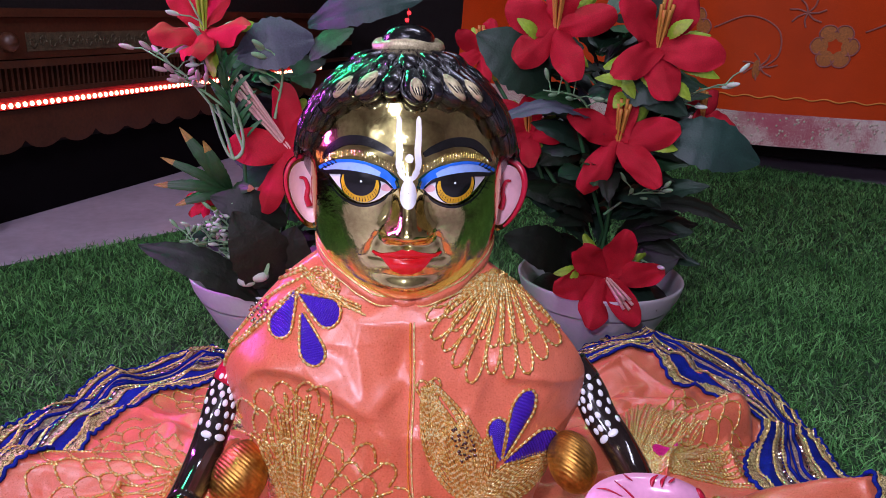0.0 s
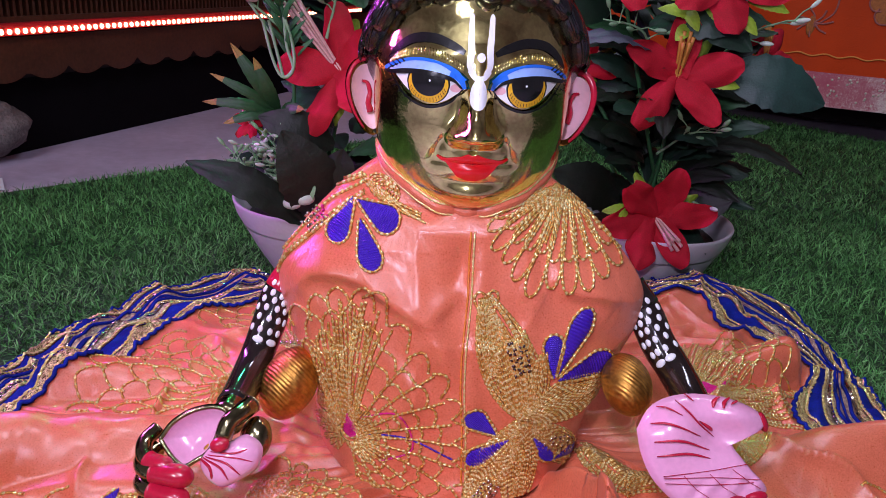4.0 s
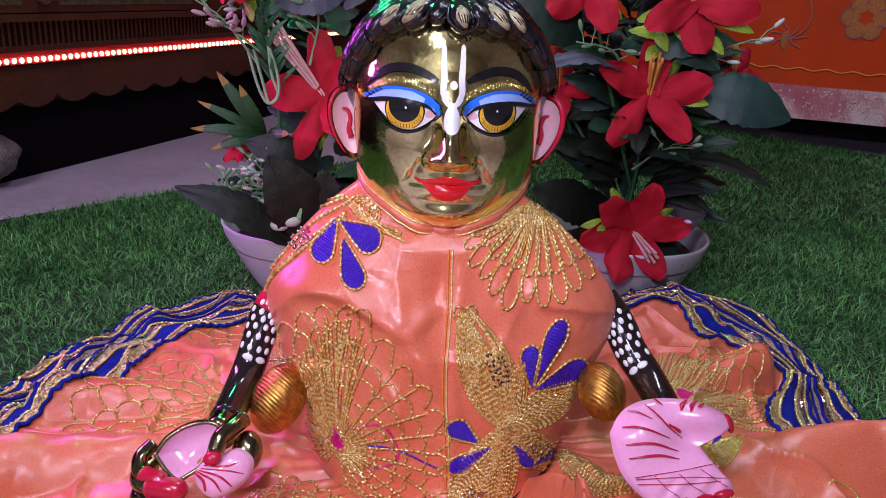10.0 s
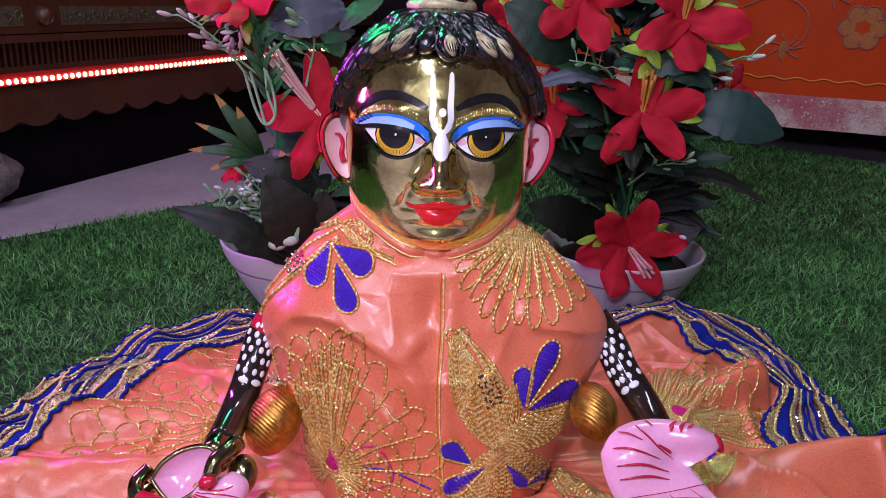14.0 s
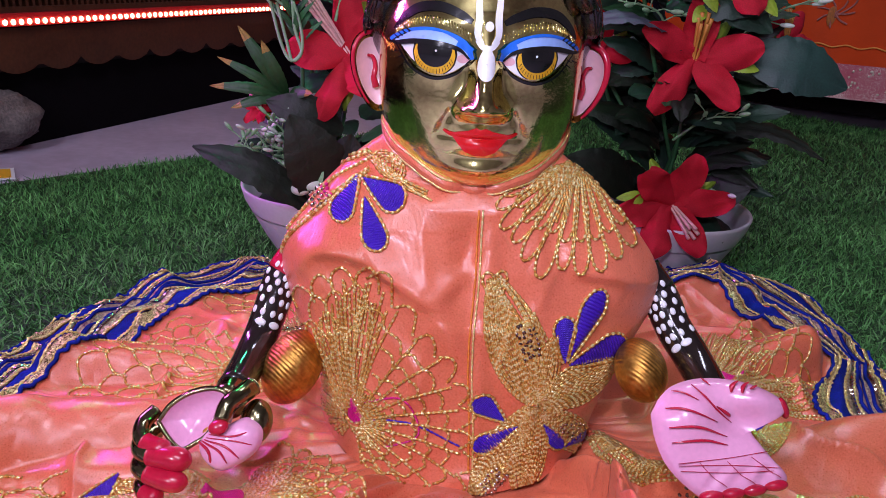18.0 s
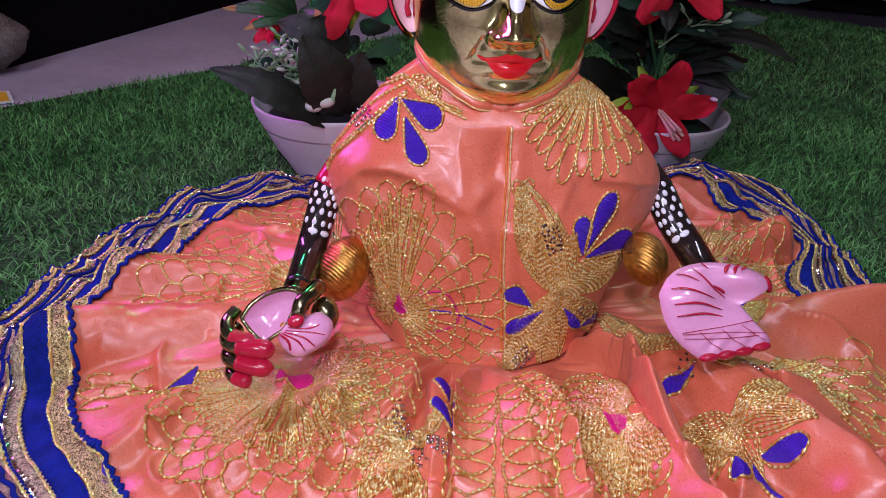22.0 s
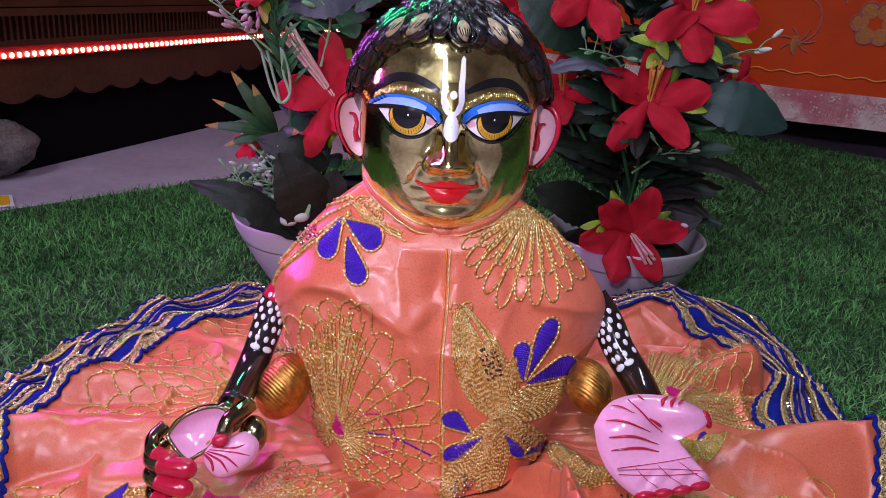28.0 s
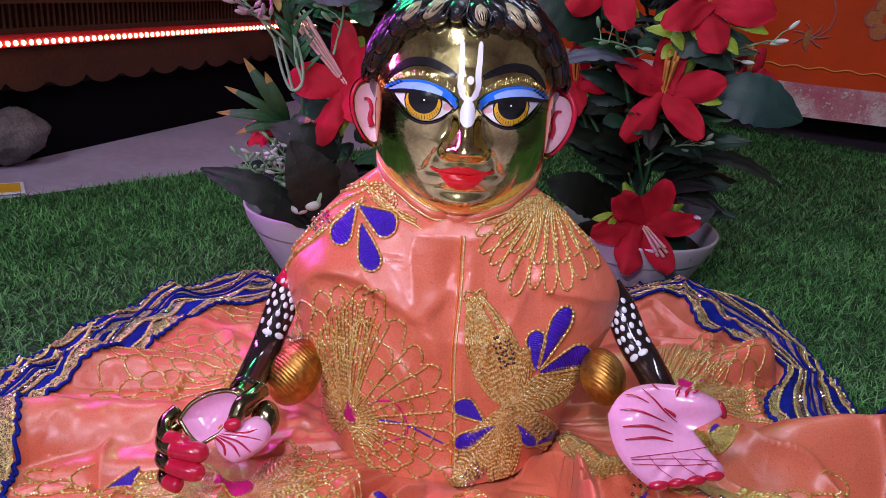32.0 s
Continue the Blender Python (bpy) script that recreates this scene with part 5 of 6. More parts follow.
for f, m in ((0.7500, GOLD), (0.780, GOLD), (0.8270, GOLD), (0.8485, SEQUIN), (0.8588, GOLD), (0.9220, SEQUIN), (0.9430, GOLD), (0.9800, GOLD), (1.001, GOLD)):
    cord = Shape()
    wob = 0.0018 if f in (0.7500, 0.780) else 0.0
    pts = [skirt_point(360 * k / 1100, border(360 * k / 1100, f + wob * math.sin(2 * math.pi * 60 * k / 1100)), 0.0036) for k in range(1101)]
    cord.tube(pts, lambda s: 0.0014 * (1.3 if round(s * 1100) % 2 else 0.55), 4, 0, 0.7, 0.7)
    part("beaded_cord", cord, m, skirt, "", False)

for f, amp, count in ((0.744, 0.0035, 230), (0.8715, 0.0030, 90), (0.9075, 0.0030, 75), (1.004, 0.003, 230)):
    n = count * 8
    pts = [skirt_point(360 * k / n, border(360 * k / n, f + amp * math.sin(2 * math.pi * count * k / n)), 0.0034) for k in range(n + 1)]
    part("blue_zigzag_cord", Shape().tube(pts, 0.0017, 5), VELVET, skirt)

# embroidery


def project(on, pts, off=0.0007):
    out, run = [], []
    for p in pts:
        q = on(p[0], p[1], off)
        if q is None:
            if len(run) > 1:
                out.append(run)
            run = []
        else:
            if run and (q - run[-1]).length > 0.006:
                if len(run) > 1:
                    out.append(run)
                run = []
            run.append(q)
    if len(run) > 1:
        out.append(run)
    return out


def resample(pts, step):
    pts = [Vector((p[0], p[1], 0)) for p in pts]
    total = sum((b - a).length for a, b in zip(pts, pts[1:]))
    n = max(2, int(total / step))
    out, i, left = [pts[0]], 0, total / n
    pos = pts[0]
    while i < len(pts) - 1 and len(out) <= n:
        d = pts[i + 1] - pos
        if d.length >= left:
            pos = pos + d.normalized() * left
            out.append(pos)
            left = total / n
        else:
            left -= d.length
            i += 1
            pos = pts[i]
    return out


def thread(shape, on, pts, r=0.0008, step=0.0008, off=0.0006, slot=0):
    r *= 1.12 if on is on_cape else 1.25
    for run in project(on, resample(pts, step), off):
        k = len(run) - 1
        first, turn = len(shape.m), random.randrange(4)
        shape.tube(run, lambda s: r * (1.18 if (round(s * k) + turn) % 4 in (1, 2) else 0.80), 5, slot)
        # Alternate lengths turn dark, so the glints are painted into the thread.
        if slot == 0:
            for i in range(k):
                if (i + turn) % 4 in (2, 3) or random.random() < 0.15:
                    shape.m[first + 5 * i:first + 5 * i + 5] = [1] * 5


def curve2(pts, n=24):
    return [(p.x, p.y) for p in spline([(q[0], q[1], 0) for q in pts], n)]


def polar(c, a, r):
    return (c[0] + r * math.cos(math.radians(a)), c[1] + r * math.sin(math.radians(a)))


def petals(shape, on, c, a0, a1, count, reach, r0=0.004, r=0.0008):
    """Loops that leave a centre, round at their ends, side by side."""
    w = (a1 - a0) / count
    for k in range(count):
        a = a0 + (k + 0.5) * w
        R = reach(a) * random.uniform(0.94, 1.06)
        pts = [polar(c, a, r0), polar(c, a - w * 0.34, R * 0.5), polar(c, a - w * 0.46, R * 0.82), polar(c, a - w * 0.2, R * 0.985), polar(c, a + w * 0.2, R * 0.985), polar(c, a + w * 0.46, R * 0.82), polar(c, a + w * 0.34, R * 0.5), polar(c, a, r0)]
        thread(shape, on, curve2(pts, 40), r)


def rays(shape, on, c, a0, a1, count, reach, r0=0.005, wob=0.04, r=0.0008):
    for k in range(count):
        a = a0 + (a1 - a0) * (k + random.uniform(0.2, 0.8)) / count
        R = reach(a) * random.uniform(0.8, 1.0)
        bend = random.uniform(-1, 1) * 60 * wob
        thread(shape, on, curve2([polar(c, a, r0), polar(c, a + bend, (r0 + R) / 2), polar(c, a, R)], 16), r)


def scales(shape, on, c, a0, a1, reach, rows, count, start=0.45, r=0.0008):
    """Rows of overlapping arcs, like fish scales, growing away from a centre."""
    for j in range(rows):
        w = (a1 - a0) / count
        for k in range(-1, count):
            a = a0 + (k + (0.5 if j % 2 else 0)) * w
            if a < a0 - 1 or a + w > a1 + 1:
                continue
            R = reach(a + w / 2)
            lo, hi = R * (start + (1 - start) * j / rows), R * (start + (1 - start) * (j + 1.15) / rows)
            jit = random.uniform(-0.12, 0.12) * w
            pts = [polar(c, a, lo), polar(c, a + w * 0.08 + jit, lo + (hi - lo) * 0.6), polar(c, a + w * 0.5 + jit, hi), polar(c, a + w * 0.92 + jit, lo + (hi - lo) * 0.6), polar(c, a + w, lo)]
            thread(shape, on, curve2(pts, 20), r)


def web(shape, on, c, a0, a1, count, reach, rings, r=0.0008):
    """Threads that run out from a centre, bound by rows of bulging cross threads."""
    w = (a1 - a0) / count
    for k in range(count + 1):
        a, bow = a0 + k * w, random.uniform(2.0, 6.0)
        thread(shape, on, curve2([polar(c, a, 0.008), polar(c, a + bow, reach(a) * 0.55), polar(c, a, reach(a) * 0.95)], 24), r)
    for k in range(count):
        a = a0 + k * w
        for ring in rings:
            ring += random.uniform(-0.03, 0.03)
            lo, mid, hi = (reach(a + w * s) * ring for s in (0, 0.5, 1))
            bow = 1.06 if ring < 0.88 else 1.12
            thread(shape, on, curve2([polar(c, a + 3, lo), polar(c, a + 3 + w * 0.25, mid * (bow - 0.02)), polar(c, a + 3 + w * 0.6, mid * bow), polar(c, a + 2 + w, hi)], 18), r)


def silk_leaf(parent, on, p0, p1, width, material=None, label="purple silk embroidered leaf", outline=True):
    """A satin-stitch leaf with a gold outline, from stalk to tip."""
    a, b = Vector((p0[0], p0[1])), Vector((p1[0], p1[1]))
    d = b - a
    s = Vector((-d.y, d.x)).normalized()

    def wide(t):
        return width * 0.52 * min(1.0, (t / 0.72)) ** 0.85 * math.sqrt(max(0.0, 1 - max(0.0, (t - 0.62) / 0.38) ** 2.2)) + 0.0002
    body = Shape()

    def fn(u, v):
        t = 0.5 - (1 - 2 * u) / 2
        p = a + d * t + s * (wide(t) * (2 * v - 1))
        q = on(p.x, p.y, (0.0004 if on is on_cape else 0.0014) + 0.0013 * math.sin(math.pi * min(1, max(0, v))) ** 0.5 + 0.00035 * math.sin((u * 22 + 0.35 * abs(v - 0.5)) * 2 * math.pi))
        return q or last[0]
    last = [on(a.x, a.y, 0) or Vector((a.x, 0.44, a.y))]
    body.grid(fn, 132, 8)
    ob = part("silk_leaf", body, material or PURPLE, parent, label)
    if outline:
        g = Shape()
        thread(g, on, [a + d * (k / 20) + s * (wide(k / 20) + 0.0008) for k in range(21)] + [a + d * (k / 20) - s * (wide(k / 20) + 0.0008) for k in range(20, -1, -1)], 0.0009, off=0.0009)
        if g.f:
            part("gold_outline", g, [GOLD, GOLDSHADE], ob)
    return ob


def gold_petal(shape, on, p0, p1, width, lines):
    """Close-laid gold threads that swell from one point and meet in another."""
    a, b = Vector((p0[0], p0[1])), Vector((p1[0], p1[1]))
    d = b - a
    s = Vector((-d.y, d.x)).normalized()
    lines = max(5, int(lines * 1.35))
    for k in range(lines):
        m = (k / (lines - 1) - 0.5) * width
        e = random.uniform(0.88, 1.0)
        pts = [a + d * (t * e) + s * (m * math.sin(math.pi * min(1, 0.05 + t * 0.9)) ** 0.8 + 0.0004 * math.sin(9 * t + k)) for t in [i / 10 for i in range(11)]]
        thread(shape, on, [(p.x, p.y) for p in pts], 0.00075)


def sequins(parent, on, c, spread, count, seed, material=None):
    rng = random.Random(seed)
    g = Shape()
    count = count * 2 // 3
    ca, sa = math.cos(seed * 1.1), math.sin(seed * 1.1)
    for k in range(count):
        i, j = k % 4 - 1.5, k // 4 - count / 8
        p = (c[0] + 0.0028 * (i * ca - j * sa) + rng.gauss(0, 0.0004), c[1] + 0.0028 * (i * sa + j * ca) + rng.gauss(0, 0.0004))
        q = on(p[0], p[1], 0.0012)
        if q is None:
            continue
        t = Matrix.Rotation(rng.uniform(-0.7, 0.7), 3, "X") @ Matrix.Rotation(rng.uniform(-0.7, 0.7), 3, "Z") @ (Matrix.Rotation(math.pi / 2, 3, "X") if on is on_cape else Matrix.Identity(3))
        g.tube([q + t @ Vector((0, 0, -0.0003)), q + t @ Vector((0, 0, 0.0003))], 0.0012, 8)
    if g.f:
        tagged(part("sequin_work", g, material or SEQUIN, parent, "shining round sequins"), kind="stuff")


def gold_part(parent, name, build):
    g = Shape()
    build(g)
    return tagged(part(name, g, [GOLD, GOLDSHADE], parent, "twisted gold thread embroidery"), kind="stuff")


random.seed(11)
# cape: fan with a magenta drop
CC = (-0.0785, 0.077)


def c_reach(a):
    return lerp_table([(-110, 0.018), (-72, 0.040), (-55, 0.060), (-41, 0.074), (-22, 0.072), (-2, 0.067), (17, 0.067), (35, 0.070), (46, 0.073), (56, 0.069), (70, 0.076), (80, 0.084), (90, 0.090), (102, 0.085), (118, 0.080), (124, 0.064), (132, 0.050), (146, 0.034), (180, 0.020), (230, 0.017)], a)


gold_part(cape, "embroidered_fan", lambda g: (rays(g, on_cape, CC, 76, 104, 16, lambda a: c_reach(a) * 0.96, 0.010), rays(g, on_cape, CC, 100, 150, 30, lambda a: c_reach(a) * 0.80, 0.008, 0.10), rays(g, on_cape, CC, -115, 78, 34, lambda a: c_reach(a) * 0.34), rays(g, on_cape, CC, 150, 245, 16, lambda a: c_reach(a))))
gold_part(cape, "embroidered_net", lambda g: (scales(g, on_cape, CC, 82, 132, c_reach, 5, 5, 0.40), web(g, on_cape, CC, -80, 86, 12, c_reach, (0.34, 0.49, 0.64, 0.79, 0.94))))
silk_leaf(cape, on_cape, (-0.0795, 0.0925), (-0.0765, 0.0755), 0.0095, MAGENTA, "magenta silk drop")
# cape: shoulder fan
gold_part(cape, "embroidered_fan", lambda g: (petals(g, on_cape, (0.036, 0.236), 200, 322, 12, lambda a: lerp_table([(200, 0.048), (235, 0.060), (265, 0.064), (300, 0.062), (322, 0.058)], a), 0.006),
                                             petals(g, on_cape, (0.036, 0.236), 205, 325, 11, lambda a: 0.044, 0.006), rays(g, on_cape, (0.036, 0.238), 205, 330, 14, lambda a: 0.040)))
# cape: shoulder leaf and swirls


def shoulder_leaf(g):
    for s in (0.0, 0.14, 0.45, 0.86, 1.0):
        thread(g, on_cape, curve2([(-0.079 + 0.001 * s, 0.232 - 0.012 * s), (-0.101 + 0.005 * s, 0.2205 - 0.016 * s), (-0.1185 + 0.007 * s, 0.198 - 0.008 * s), (-0.130 + 0.004 * s, 0.178 - 0.004 * s), (-0.1335 + 0.002 * s, 0.157)], 30), 0.0011)
    for k in range(5):
        thread(g, on_cape, [(-0.067 + (0.009 - 0.0017 * k) * math.cos(w) , 0.224 + (0.0075 - 0.0014 * k) * math.sin(w) - 0.35 * (0.009 - 0.0017 * k) * math.cos(w)) for w in [2 * math.pi * i / 24 for i in range(25)]])
    for k in range(3):
        thread(g, on_cape, curve2([(-0.080, 0.232 - 0.002 * k), (-0.060, 0.217 - 0.002 * k), (-0.045, 0.211 - 0.0015 * k)], 20))


gold_part(cape, "embroidered_leaf_edge", shoulder_leaf)
sequins(cape, on_cape, (-0.103, 0.207), 0.006, 18, 5, MAGENTA)
sequins(cape, on_cape, (-0.108, 0.200), 0.007, 30, 25)
for p0, p1, w in (((-0.0845, 0.2165), (-0.0955, 0.1900), 0.0125), ((-0.0815, 0.2150), (-0.0575, 0.2030), 0.0145), ((-0.0795, 0.2050), (-0.0700, 0.1765), 0.0135),
                  ((0.0400, 0.1270), (0.0560, 0.1645), 0.0115), ((0.0385, 0.1260), (0.0360, 0.1500), 0.0105), ((0.0410, 0.1245), (0.0730, 0.1355), 0.0135)):
    silk_leaf(cape, on_cape, p0, p1, w)
# cape: large gold flower beside the seam
DC = (0.0250, 0.1020)
gold_part(cape, "gold_petal", lambda g: gold_petal(g, on_cape, DC, (-0.006, 0.171), 0.030, 20))
gold_part(cape, "gold_petal", lambda g: (gold_petal(g, on_cape, (0.004, 0.128), (-0.0055, 0.172), 0.0125, 7), petals(g, on_cape, (-0.002, 0.150), 75, 118, 2, lambda a: 0.023, 0.004)))
gold_part(cape, "gold_petal", lambda g: (gold_petal(g, on_cape, DC, (0.0165, 0.153), 0.020, 6), gold_petal(g, on_cape, DC, (0.032, 0.143), 0.014, 8)))
gold_part(cape, "gold_petal", lambda g: gold_petal(g, on_cape, DC, (0.073, 0.124), 0.025, 17))
gold_part(cape, "gold_petal", lambda g: gold_petal(g, on_cape, (0.022, 0.100), (-0.008, 0.034), 0.022, 15))
gold_part(cape, "gold_petal", lambda g: gold_petal(g, on_cape, (0.025, 0.100), (0.022, 0.032), 0.022, 15))
gold_part(cape, "gold_petal", lambda g: gold_petal(g, on_cape, (0.030, 0.098), (0.064, 0.062), 0.020, 13))
BLACKSEQ = mat("bronze_sequin", (0.22, 0.15, 0.14), 0.2, 0.9)
sequins(cape, on_cape, (0.017, 0.138), 0.006, 40, 6, BLACKSEQ)
sequins(cape, on_cape, (0.045, 0.082), 0.007, 40, 7)
sequins(cape, on_cape, (0.004, 0.046), 0.005, 40, 8)
for p0, p1, w in (((0.008, 0.0900), (-0.0095, 0.1040), 0.0130), ((0.016, 0.0865), (-0.0075, 0.0680), 0.0125), ((0.030, 0.0880), (0.0430, 0.0700), 0.0085), ((0.044, 0.0710), (0.0620, 0.0800), 0.0090)):
    silk_leaf(cape, on_cape, p0, p1, w)
ORANGETHREAD = mat("orange_seam_thread", (0.75, 0.22, 0.03), 0.5, 0.1, 0.2, 300, 1500, 0.6)
for dx, m in ((0.0, ORANGETHREAD), (0.0022, GOLD)):
    g = Shape()
    thread(g, on_cape, curve2([(-0.0160 + dx, 0.204), (-0.0146 + dx, 0.169), (-0.0150 + dx, 0.131), (-0.0115 + dx, 0.09), (-0.0095 + dx, 0.052)], 60), 0.0006)
    part("seam_stitch", g, m, cape, "stitched seam down the front")
g = Shape()
thread(g, on_cape, curve2([(-0.066, 0.222), (-0.055, 0.212), (-0.042, 0.2065)], 20), 0.0007)
part("seam_stitch", g, GOLD, cape)
for pts in (((-0.075, 0.078), (-0.045, 0.082), (-0.015, 0.070)), ((-0.075, 0.090), (-0.050, 0.098), (-0.040, 0.075), (-0.060, 0.062))):
    g = Shape()
    thread(g, on_cape, curve2(pts, 24), 0.0005)
    part("loose_stitch", g, PURPLE if pts[0][1] < 0.08 else MAGENTA, cape)

# skirt embroidery
random.seed(12)
FC = (-0.147, 0.372)


def f_reach(a):
    return lerp_table([(150, 0.070), (190, 0.090), (215, 0.095), (240, 0.100), (270, 0.103), (300, 0.107), (330, 0.092), (360, 0.082), (395, 0.070), (430, 0.055)], a)


gold_part(skirt, "embroidered_fan", lambda g: (rays(g, on_skirt, FC, 150, 430, 130, lambda a: f_reach(a) * 0.72, 0.0125), petals(g, on_skirt, FC, 150, 430, 28, lambda a: f_reach(a) * 0.62, 0.0125)))
gold_part(skirt, "embroidered_net", lambda g: scales(g, on_skirt, FC, 180, 430, f_reach, 5, 22, 0.45))
silk_leaf(skirt, on_skirt, (-0.1600, 0.3745), (-0.1350, 0.3725), 0.020, MAGENTA, "magenta silk drop")
GC = (-0.070, 0.300)
gold_part(skirt, "gold_petal", lambda g: [gold_petal(g, on_skirt, GC, p, w, n) for p, w, n in (((-0.104, 0.302), 0.018, 10), ((-0.086, 0.326), 0.016, 9), ((-0.048, 0.326), 0.014, 8), ((-0.060, 0.262), 0.020, 11), ((-0.090, 0.270), 0.020, 11))])
sequins(skirt, on_skirt, (-0.072, 0.318), 0.007, 50, 9)
sequins(skirt, on_skirt, (-0.052, 0.300), 0.008, 50, 10)
for p0, p1, w in (((-0.0445, 0.343), (-0.0505, 0.363), 0.010), ((-0.0410, 0.319), (-0.0530, 0.336), 0.010), ((-0.221, 0.397), (-0.243, 0.376), 0.012), ((-0.243, 0.298), (-0.237, 0.280), 0.011)):
    silk_leaf(skirt, on_skirt, p0, p1, w)
gold_part(skirt, "gold_petal", lambda g: [gold_petal(g, on_skirt, (-0.160, 0.385), p, w, n) for p, w, n in (((-0.245, 0.372), 0.020, 10), ((-0.225, 0.394), 0.016, 9))])
sequins(skirt, on_skirt, (-0.215, 0.384), 0.008, 40, 13)


def column(g, x0, y0, x1, y1, width, rows):
    for j in range(rows):
        for sd in (-1, 1):
            t0, t1 = j / rows, (j + 1.9) / rows
            cx, cy = x0 + (x1 - x0) * t0, y0 + (y1 - y0) * t0
            ex, ey = x0 + (x1 - x0) * t1, y0 + (y1 - y0) * t1
            thread(g, on_skirt, curve2([(cx, cy), (cx + sd * width * 0.5, cy + (ey - cy) * 0.25), (cx + sd * width * 0.45, cy + (ey - cy) * 0.75), (ex, ey)], 14))


gold_part(skirt, "embroidered_net", lambda g: (column(g, -0.030, 0.348, -0.034, 0.240, 0.026, 8), column(g, -0.001, 0.352, 0.005, 0.240, 0.028, 8)))
IC = (0.068, 0.332)


def i_reach(a):
    return lerp_table([(95, 0.040), (130, 0.065), (155, 0.076), (180, 0.070), (210, 0.068), (240, 0.070), (270, 0.060), (290, 0.050)], a)


gold_part(skirt, "embroidered_fan", lambda g: (rays(g, on_skirt, IC, 95, 290, 100, lambda a: i_reach(a) * 0.75), petals(g, on_skirt, IC, 95, 290, 22, lambda a: i_reach(a) * 0.7, 0.006)))
gold_part(skirt, "embroidered_net", lambda g: scales(g, on_skirt, IC, 110, 285, i_reach, 4, 14, 0.5))
silk_leaf(skirt, on_skirt, (0.050, 0.338), (0.060, 0.322), 0.009, MAGENTA, "magenta silk drop")
JC = (0.130, 0.340)
gold_part(skirt, "gold_petal", lambda g: gold_petal(g, on_skirt, (0.138, 0.370), (0.066, 0.462), 0.036, 26))
gold_part(skirt, "gold_petal", lambda g: [gold_petal(g, on_skirt, JC, p, w, n) for p, w, n in (((0.108, 0.300), 0.022, 12), ((0.138, 0.300), 0.016, 9), ((0.172, 0.322), 0.018, 9), ((0.164, 0.350), 0.020, 10), ((0.100, 0.345), 0.020, 10))])
sequins(skirt, on_skirt, (0.110, 0.380), 0.006, 40, 14, BLACKSEQ)
sequins(skirt, on_skirt, (0.150, 0.370), 0.008, 40, 15)
for p0, p1, w in (((0.1120, 0.374), (0.0940, 0.3755), 0.009), ((0.1340, 0.316), (0.118, 0.292), 0.010), ((0.142, 0.3185), (0.160, 0.308), 0.009), ((0.137, 0.315), (0.141, 0.282), 0.011)):
    silk_leaf(skirt, on_skirt, p0, p1, w)
KC = (0.150, 0.412)
gold_part(skirt, "embroidered_fan", lambda g: (rays(g, on_skirt, KC, -50, 25, 52, lambda a: 0.085), scales(g, on_skirt, KC, -52, 22, lambda a: 0.125, 5, 9, 0.4)))
LC = (-0.150, 0.500)
gold_part(skirt, "embroidered_net", lambda g: (scales(g, on_skirt, LC, 140, 198, lambda a: 0.150, 7, 8, 0.22), rays(g, on_skirt, LC, 140, 200, 16, lambda a: 0.05)))
gold_part(skirt, "embroidered_net", lambda g: (scales(g, on_skirt, (-0.150, 0.560), 95, 150, lambda a: 0.130, 5, 6, 0.3), rays(g, on_skirt, (-0.150, 0.560), 90, 150, 16, lambda a: 0.05)))
sequins(skirt, on_skirt, (-0.165, 0.575), 0.014, 60, 16)
RC = (0.150, 0.540)
gold_part(skirt, "embroidered_net", lambda g: (scales(g, on_skirt, RC, 15, 62, lambda a: 0.135, 7, 8, 0.3), rays(g, on_skirt, RC, 0, 80, 60, lambda a: 0.105)))
gold_part(skirt, "gold_petal", lambda g: gold_petal(g, on_skirt, (0.165, 0.550), (0.215, 0.575), 0.020, 10))
silk_leaf(skirt, on_skirt, (0.198, 0.574), (0.176, 0.570), 0.012, MAGENTA, "magenta silk drop")
gold_part(skirt, "embroidered_net", lambda g: scales(g, on_skirt, (-0.200, 0.400), 185, 215, lambda a: 0.095, 3, 4, 0.55))

gold_part(skirt, "gold_petal", lambda g: gold_petal(g, on_skirt, (0.158, 0.462), (0.208, 0.500), 0.026, 15))
silk_leaf(skirt, on_skirt, (0.186, 0.500), (0.202, 0.506), 0.011)

# flowers, leaves and pots


def petal_shape(length, width, curl, droop, phase=0.0):
    """A cupped cloth petal, creased along its middle and wavy towards its rim."""
    def fn(u, v):
        s = (u - 0.5) * 2
        w = width * (0.20 + 0.80 * math.sin(math.pi * min(1, 0.05 + 0.90 * v ** 1.3)) ** 0.62)
        x = s * w / 2
        z = v * length * (1 - 0.05 * abs(s) ** 3)
        y = -curl * v * v * length + droop * s * s * w * 0.42 - 0.018 * length * math.exp(-(s * 5) ** 2) * (1 - v)
        y += 0.060 * length * math.sin(v * 7 + s * 2.5 + phase) * abs(s) + 0.030 * length * math.sin(v * 15 + phase * 2) * s * abs(s) + 0.16 * length * max(0.0, v - 0.62) ** 2 * 4
        return Vector((x, y, z))
    return Shape().grid(fn, 12, 16)


